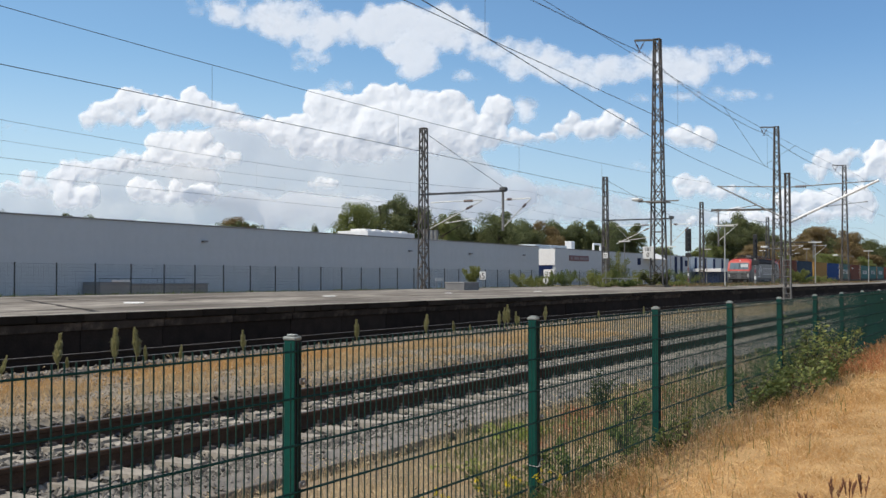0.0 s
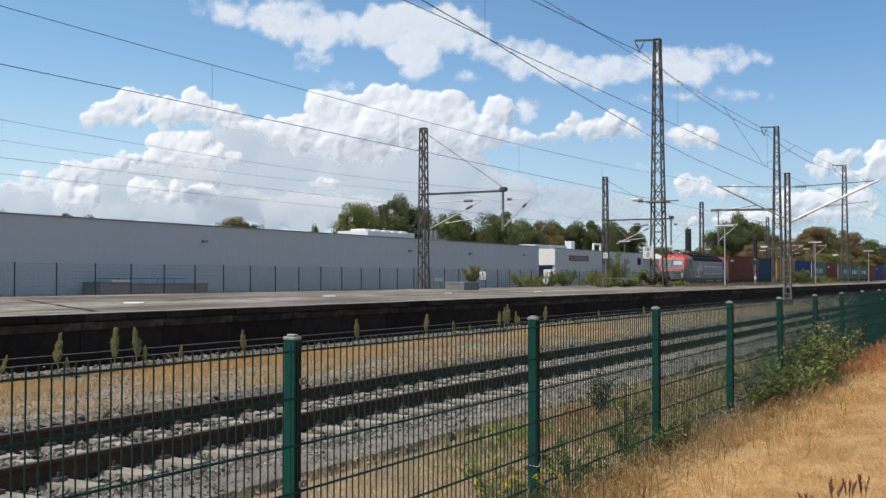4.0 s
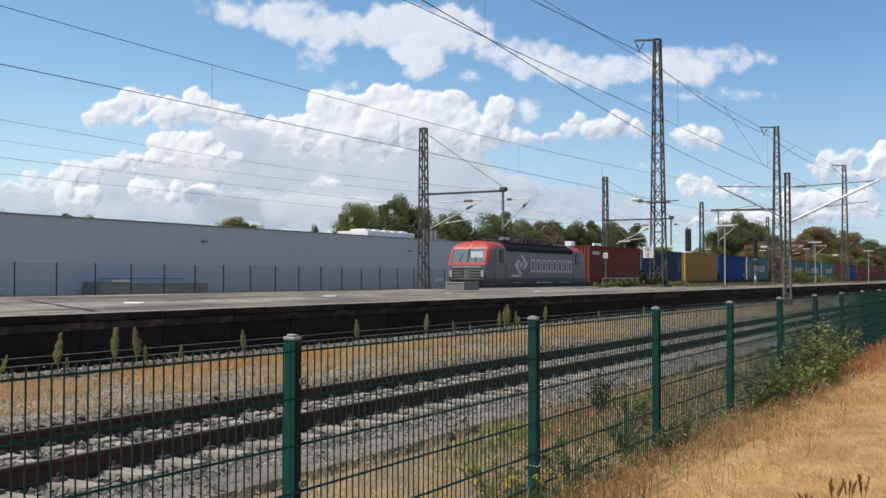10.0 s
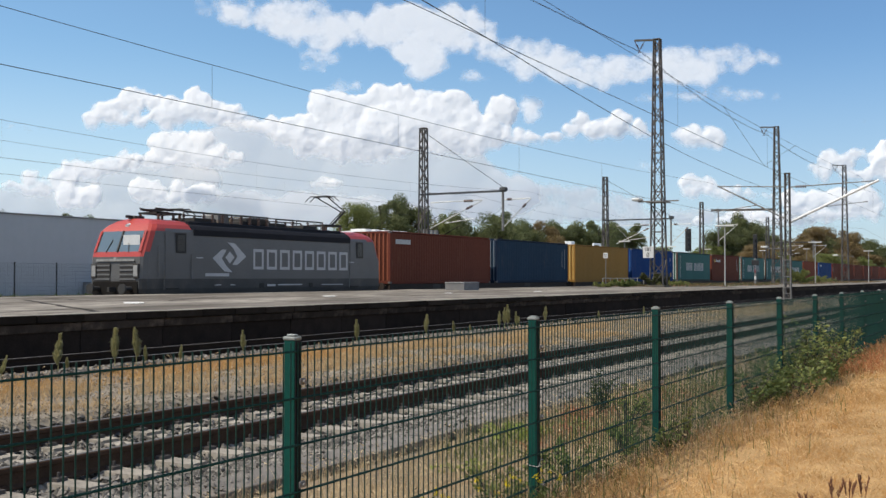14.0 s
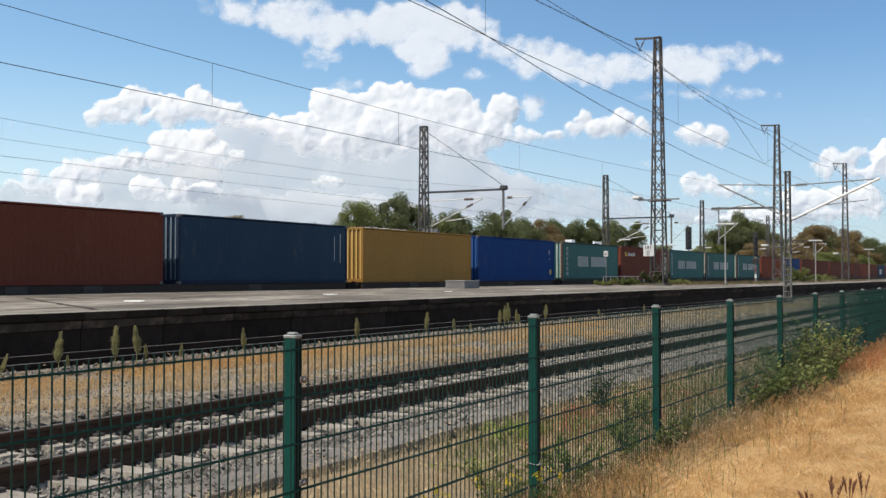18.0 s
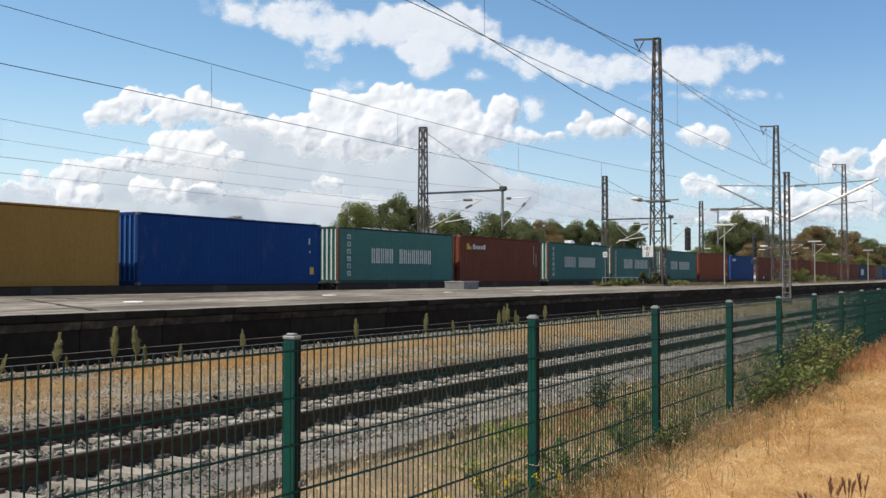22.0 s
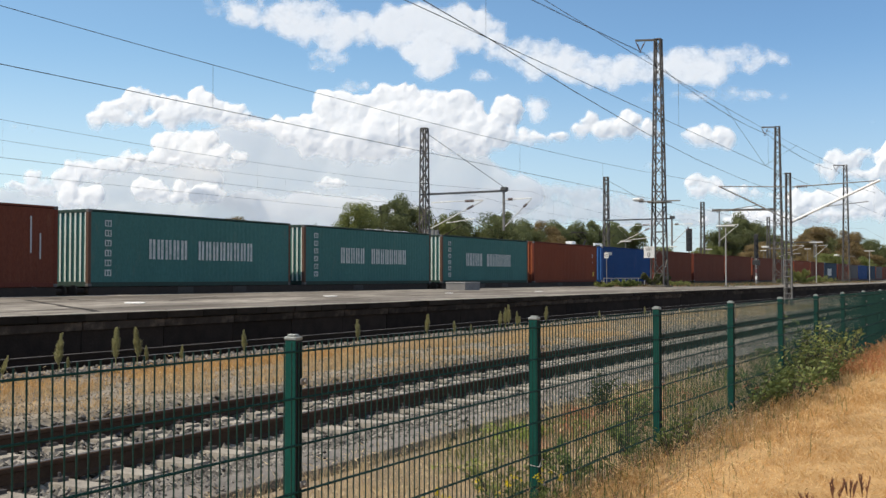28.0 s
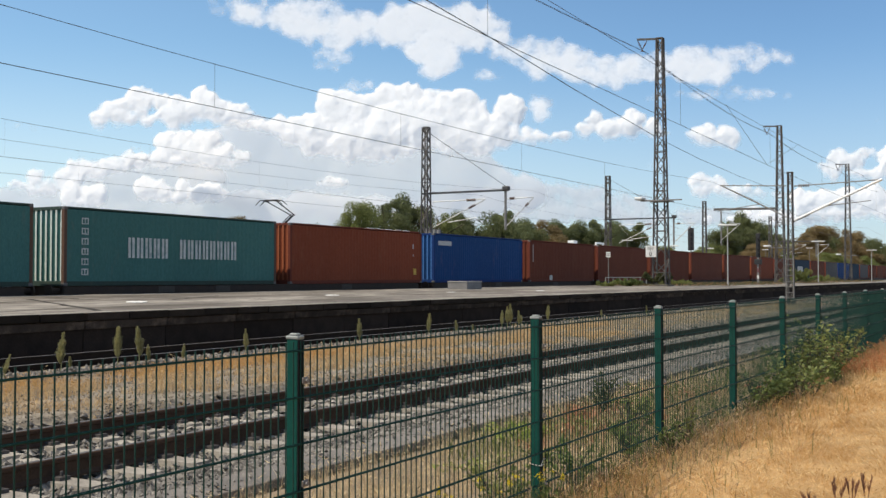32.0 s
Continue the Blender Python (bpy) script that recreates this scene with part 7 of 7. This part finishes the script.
BRAMBLE = "leafy green shrub growing through the fence"
for i, (x, y, w, h, n, mat) in enumerate(((11.9, 2.72, 0.7, 0.34, 420, GREEN_WEED), (12.5, 2.62, 0.9, 0.42, 620, GREEN_WEED), (13.2, 2.50, 0.9, 0.46, 620, BRAMBLE_GREEN), (13.9, 2.60, 0.9, 0.66, 640, BRAMBLE_GREEN), (14.5, 2.75, 0.9, 0.84, 620, BRAMBLE_GREEN),
                                          (15.2, 2.70, 0.8, 0.98, 560, BRAMBLE_GREEN), (15.0, 2.35, 0.9, 0.50, 520, GREEN_WEED), (15.9, 2.62, 0.9, 0.72, 480, LIGHT_WEED), (16.8, 2.66, 0.9, 0.72, 420, BRAMBLE_GREEN), (17.8, 2.72, 0.8, 0.66, 260, GREEN_WEED), (19.0, 2.75, 0.8, 0.66, 200, LIGHT_WEED))):
    shrub(x, y, 0.0, w * 1.15, h, int(n * 0.62), 0.034, mat, BRAMBLE, 100 + i)
for i, (x, y, h) in enumerate(((12.1, 2.74, 0.42), (12.6, 2.55, 0.24), (13.6, 2.40, 0.26), (15.6, 2.50, 0.55), (16.3, 2.6, 0.62))):
    shrub(x, y, 0.0, 0.35, h, 26, 0.03, RED_WEED, "withered reddish weed in front of the fence", 180 + i, "weed")
shrub(11.3, 4.26, -0.165, 0.42, 0.60, 330, 0.026, DARK_WEED, "tall dark green weed behind the fence", 120, "weed")
shrub(11.5, 3.95, -0.15, 0.5, 0.26, 130, 0.026, GREEN_WEED, "green weed behind the fence", 119, "weed")
shrub(10.6, 3.55, -0.12, 0.5, 0.40, 160, 0.026, GREEN_WEED, "dark green weed behind the fence", 121, "weed")
shrub(8.75, 3.08, -0.05, 0.5, 0.34, 190, 0.022, GREEN_WEED, "leafy green weed climbing the fence", 124, "weed")
shrub(9.15, 3.2, -0.06, 0.36, 0.66, 170, 0.022, LIGHT_WEED, "leafy green weed climbing the fence", 125, "weed")
shrub(8.55, 2.64, 0.0, 0.36, 0.30, 190, 0.020, GREEN_WEED, "leafy green weed at the foot of a fence post", 126, "weed")
shrub(9.1, 2.66, 0.0, 0.30, 0.36, 140, 0.020, LIGHT_WEED, "leafy green weed at the foot of a fence post", 127, "weed")
shrub(7.3, 3.0, -0.03, 0.7, 0.22, 420, 0.022, GREEN_WEED, "low leafy green weed behind the fence", 128, "weed")
shrub(6.7, 3.35, -0.09, 0.7, 0.24, 420, 0.022, LIGHT_WEED, "low leafy green weed behind the fence", 129, "weed")
shrub(7.9, 3.4, -0.09, 0.7, 0.26, 420, 0.022, GREEN_WEED, "low leafy green weed behind the fence", 130, "weed")
shrub(9.3, 4.42, -0.2, 0.9, 0.24, 620, 0.026, LIME_WEED, "low light green weed by the cable trough", 131, "weed")
shrub(9.75, 4.6, -0.2, 0.8, 0.18, 520, 0.026, LIME_WEED, "low light green weed by the cable trough", 122, "weed")
for i, (x, y, w, h, n, mat, say) in enumerate(((11.1, 4.5, 0.9, 0.16, 420, RED_WEED, "low rust-brown withered weed behind the fence"), (10.45, 4.15, 0.7, 0.14, 300, LIME_WEED, "low yellow-green weed behind the fence"), (11.7, 4.55, 0.7, 0.16, 300, RED_WEED, "low rust-brown withered weed behind the fence"),
                                               (9.0, 3.95, 0.9, 0.10, 300, RED_WEED, "low rust-brown withered weed behind the fence"), (10.0, 4.0, 0.6, 0.12, 240, RED_WEED, "low rust-brown withered weed behind the fence"), (12.4, 4.3, 0.9, 0.14, 300, LIME_WEED, "low yellow-green weed behind the fence"), (7.9, 4.1, 0.9, 0.09, 240, LIME_WEED, "low yellow-green weed behind the fence"))):
    shrub(x, y, float(gz(y)), w, h, n, 0.024, mat, say, 190 + i, "weed")
shrub(8.3, 2.95, -0.05, 0.45, 0.35, 260, 0.024, GREEN_WEED, "small green weed at the fence", 123, "weed")
for i, (x, y, z, w, h, n, mat) in enumerate(((78.9, 41.2, 0.35, 1.8, 1.9, 800, LIGHT_WEED), (88.5, 40.8, 0.3, 4.0, 1.4, 900, LIGHT_WEED), (94.0, 40.8, 0.3, 3.0, 1.1, 700, GREEN_WEED), (99.0, 41.0, 0.3, 3.0, 1.6, 800, GREEN_WEED), (107.0, 41.0, 0.3, 5.0, 1.7, 1000, LIGHT_WEED),
                                             (112.0, 41.0, 0.3, 3.5, 1.9, 800, GREEN_WEED), (116.5, 41.6, 0.4, 2.6, 3.6, 900, LIGHT_WEED), (122.0, 41.0, 0.3, 4.0, 1.7, 800, LIGHT_WEED), (130.0, 41.0, 0.3, 4.5, 1.7, 800, GREEN_WEED), (143.0, 41.2, 0.3, 5.0, 1.9, 800, GREEN_WEED),
                                             (75.2, 24.3, 0.8, 1.5, 0.95, 520, DARK_WEED), (76.6, 23.9, 0.8, 1.3, 0.8, 420, DARK_WEED), (72.6, 25.6, 0.8, 1.8, 0.42, 420, GREEN_WEED), (70.2, 26.2, 0.8, 1.6, 0.3, 260, LIGHT_WEED), (83.5, 25.5, 0.8, 2.4, 0.35, 360, LIGHT_WEED),
                                             (131.0, 24.2, 0.8, 2.6, 1.5, 1000, LIGHT_WEED), (135.0, 24.4, 0.8, 2.4, 0.8, 500, GREEN_WEED), (119.5, 23.2, 0.8, 2.2, 0.5, 400, LIGHT_WEED), (149.0, 25.0, 0.8, 4.0, 0.7, 500, LIGHT_WEED))):
    shrub(x, y, z, w * 1.25, h * 1.15, int(n * 2.6), 0.09, mat, "rough green bush beside the railway", 140 + i, "bush")


def spike_weed(x, h, seed, bend):
    """A tall weed with a dense tapering spike of narrow leaves."""
    rng = np.random.default_rng(seed)
    t = thing("spike_weed", "tall pale green weed with a dense leafy spike", "weed", "tall weeds before the platform", at=pose(x, 13.7 + rng.uniform(-0.15, 0.15), -0.10))
    tip = Vector((bend * h, bend * h * 0.4, h))
    part("stem", Shape().tube((0, 0, -0.02), tip * 0.6, 0.010, 6, 0.007).tube(tip * 0.6, tip, 0.007, 6, 0.003), SPIKE_GREEN, t)
    vs, fs = [], []
    sway, top = rng.uniform(-1, 1), rng.uniform(0.35, 0.6)
    for i in range(760):
        f = 0.28 + 0.72 * rng.random()
        u = (f - 0.28) / 0.72
        rad = 0.098 * h * (0.30 + 0.85 * math.sin(math.pi * min(1.0, u) ** top) + 0.10 * math.sin(u * 15 + seed)) * (0.6 + 0.5 * rng.random())
        a = rng.random() * 6.283
        o = np.array(tip) * f + np.array([0.05 * h * sway * math.sin(f * 5), 0, 0])
        d = np.array([math.cos(a), math.sin(a), 1.1])
        s = np.array([-math.sin(a), math.cos(a), 0]) * 0.011
        k = len(vs)
        vs += [(o - s).tolist(), (o + s).tolist(), (o + d * rad + s * 0.7).tolist(), (o + d * rad * 1.15).tolist()]
        fs.append((k, k + 1, k + 2, k + 3))
    me = bpy.data.meshes.new("leaf_spike")
    me.from_pydata(vs, [], fs)
    part("leaf_spike", me, SPIKE_GREEN, t)
    me.materials.append(SPIKE_GREEN)


for i, (x, h, b) in enumerate(((10.75, 0.40, 0.55), (11.79, 0.72, 0.05), (12.07, 0.30, 0), (12.94, 0.78, 0.02), (13.54, 0.76, -0.05), (13.80, 0.40, 0), (14.48, 0.38, 0.05), (16.43, 0.56, 0), (20.52, 0.64, -0.08), (23.53, 0.68, 0), (25.14, 0.44, 0.05), (25.9, 0.3, 0),
                               (28.0, 0.62, 0), (28.4, 0.72, -0.05), (28.8, 0.80, 0.02), (29.3, 0.58, 0.1), (29.6, 0.42, 0.2), (31.64, 0.70, 0), (36.5, 0.4, 0), (41.0, 0.45, 0))):
    spike_weed(x, h * 0.94, 300 + i, b)


def yellow_weed(x, y, h, seed):
    rng = np.random.default_rng(seed)
    t = thing("flowering_weed", "small weed with bright yellow flowers", "flower", "yellow flowers at the fence", at=pose(x, y, float(gz(y))))
    heads = []
    for i in range(5):
        a, r = rng.random() * 6.283, 0.10 * rng.random() + 0.02
        tip = Vector((math.cos(a) * r, math.sin(a) * r, h * (0.75 + 0.3 * rng.random())))
        part("stem", Shape().tube((0, 0, -0.02), tip, 0.004, 5, 0.002), GREEN_WEED, t)
        heads.append(np.array(tip))
    for nm, mat, cen, n, sz, leaf in (("leaves", GREEN_WEED, [np.array(q) * f for q in heads for f in (0.3, 0.5, 0.7)], 90, 0.05, 0.018), *(("petals", YELLOW_FLOWER, [q], 10, 0.018, 0.010) for q in heads)):
        vs, fs = leaf_cloud(rng, n, np.array(cen), sz, leaf)
        me = bpy.data.meshes.new(nm)
        me.from_pydata(vs.tolist(), [], fs)
        me.materials.append(mat)
        part(nm, me, mat, t)


for i, (x, y, h) in enumerate(((5.55, 3.0, 0.20), (6.0, 3.0, 0.24), (6.35, 2.95, 0.22), (6.05, 2.62, 0.30), (6.75, 3.0, 0.24), (5.75, 3.3, 0.22))):
    yellow_weed(x, y, h, 400 + i)


DOCK_BROWN = surface("dock_brown", (0.20, 0.085, 0.045), (0.13, 0.055, 0.03), 0.9, scale=8)


def dock(x, y, h, seed):
    rng = np.random.default_rng(seed)
    t = thing("dry_dock", "withered dark brown dock stalk in the grass", "weed", "withered stalks", at=pose(x, y, 0))
    s = Shape()
    for i in range(3):
        s = Shape()
        tip = Vector((rng.uniform(-0.08, 0.08), rng.uniform(-0.08, 0.08), h * rng.uniform(0.8, 1.1)))
        s.tube((0, 0, -0.02), tip, 0.0032, 5, 0.002)
        for k in range(14):
            p = tip * (0.5 + 0.036 * k)
            s.tube(p, p + Vector((rng.uniform(-0.012, 0.012), rng.uniform(-0.012, 0.012), 0.03)), 0.0045, 4, 0.002)
        part("stalk", s, DOCK_BROWN, t)


for i, (x, y, h) in enumerate(((6.98, 1.25, 0.10), (7.25, 1.14, 0.17), (7.36, 1.06, 0.15), (7.42, 0.98, 0.17))):
    dock(x, y, h, 500 + i)


# ---- the train's run ----
def run_at(t):
    """How far the train has gone along x by t seconds."""
    lag = 3.9 * max(0.0, 1 - t / 8.0) ** 1.6
    return -7.76839 * t + 0.01265329 * t * t - lag


RUN_TIMES = [0, 0.7, 1.5, 2.2, 3, 4, 5, 6, 7, 8, 9.5, 11, 13, 15, 17, 19, 21, 23, 25, 27, 29, 30.5, 32]


def motions():
    for ob, u, z in ROLLING:
        walk(ob, [(t, pose(u + run_at(t), TRACK_Y, z)) for t in RUN_TIMES])
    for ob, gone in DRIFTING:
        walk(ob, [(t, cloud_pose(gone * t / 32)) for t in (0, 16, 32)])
    # a second locomotive follows on the far track
    walk(SECOND, [(t, pose(30.63 + 11.2 * (32 - t), 36.20, 0)) for t in (0, 8, 16, 24, 28, 32)])


motions()
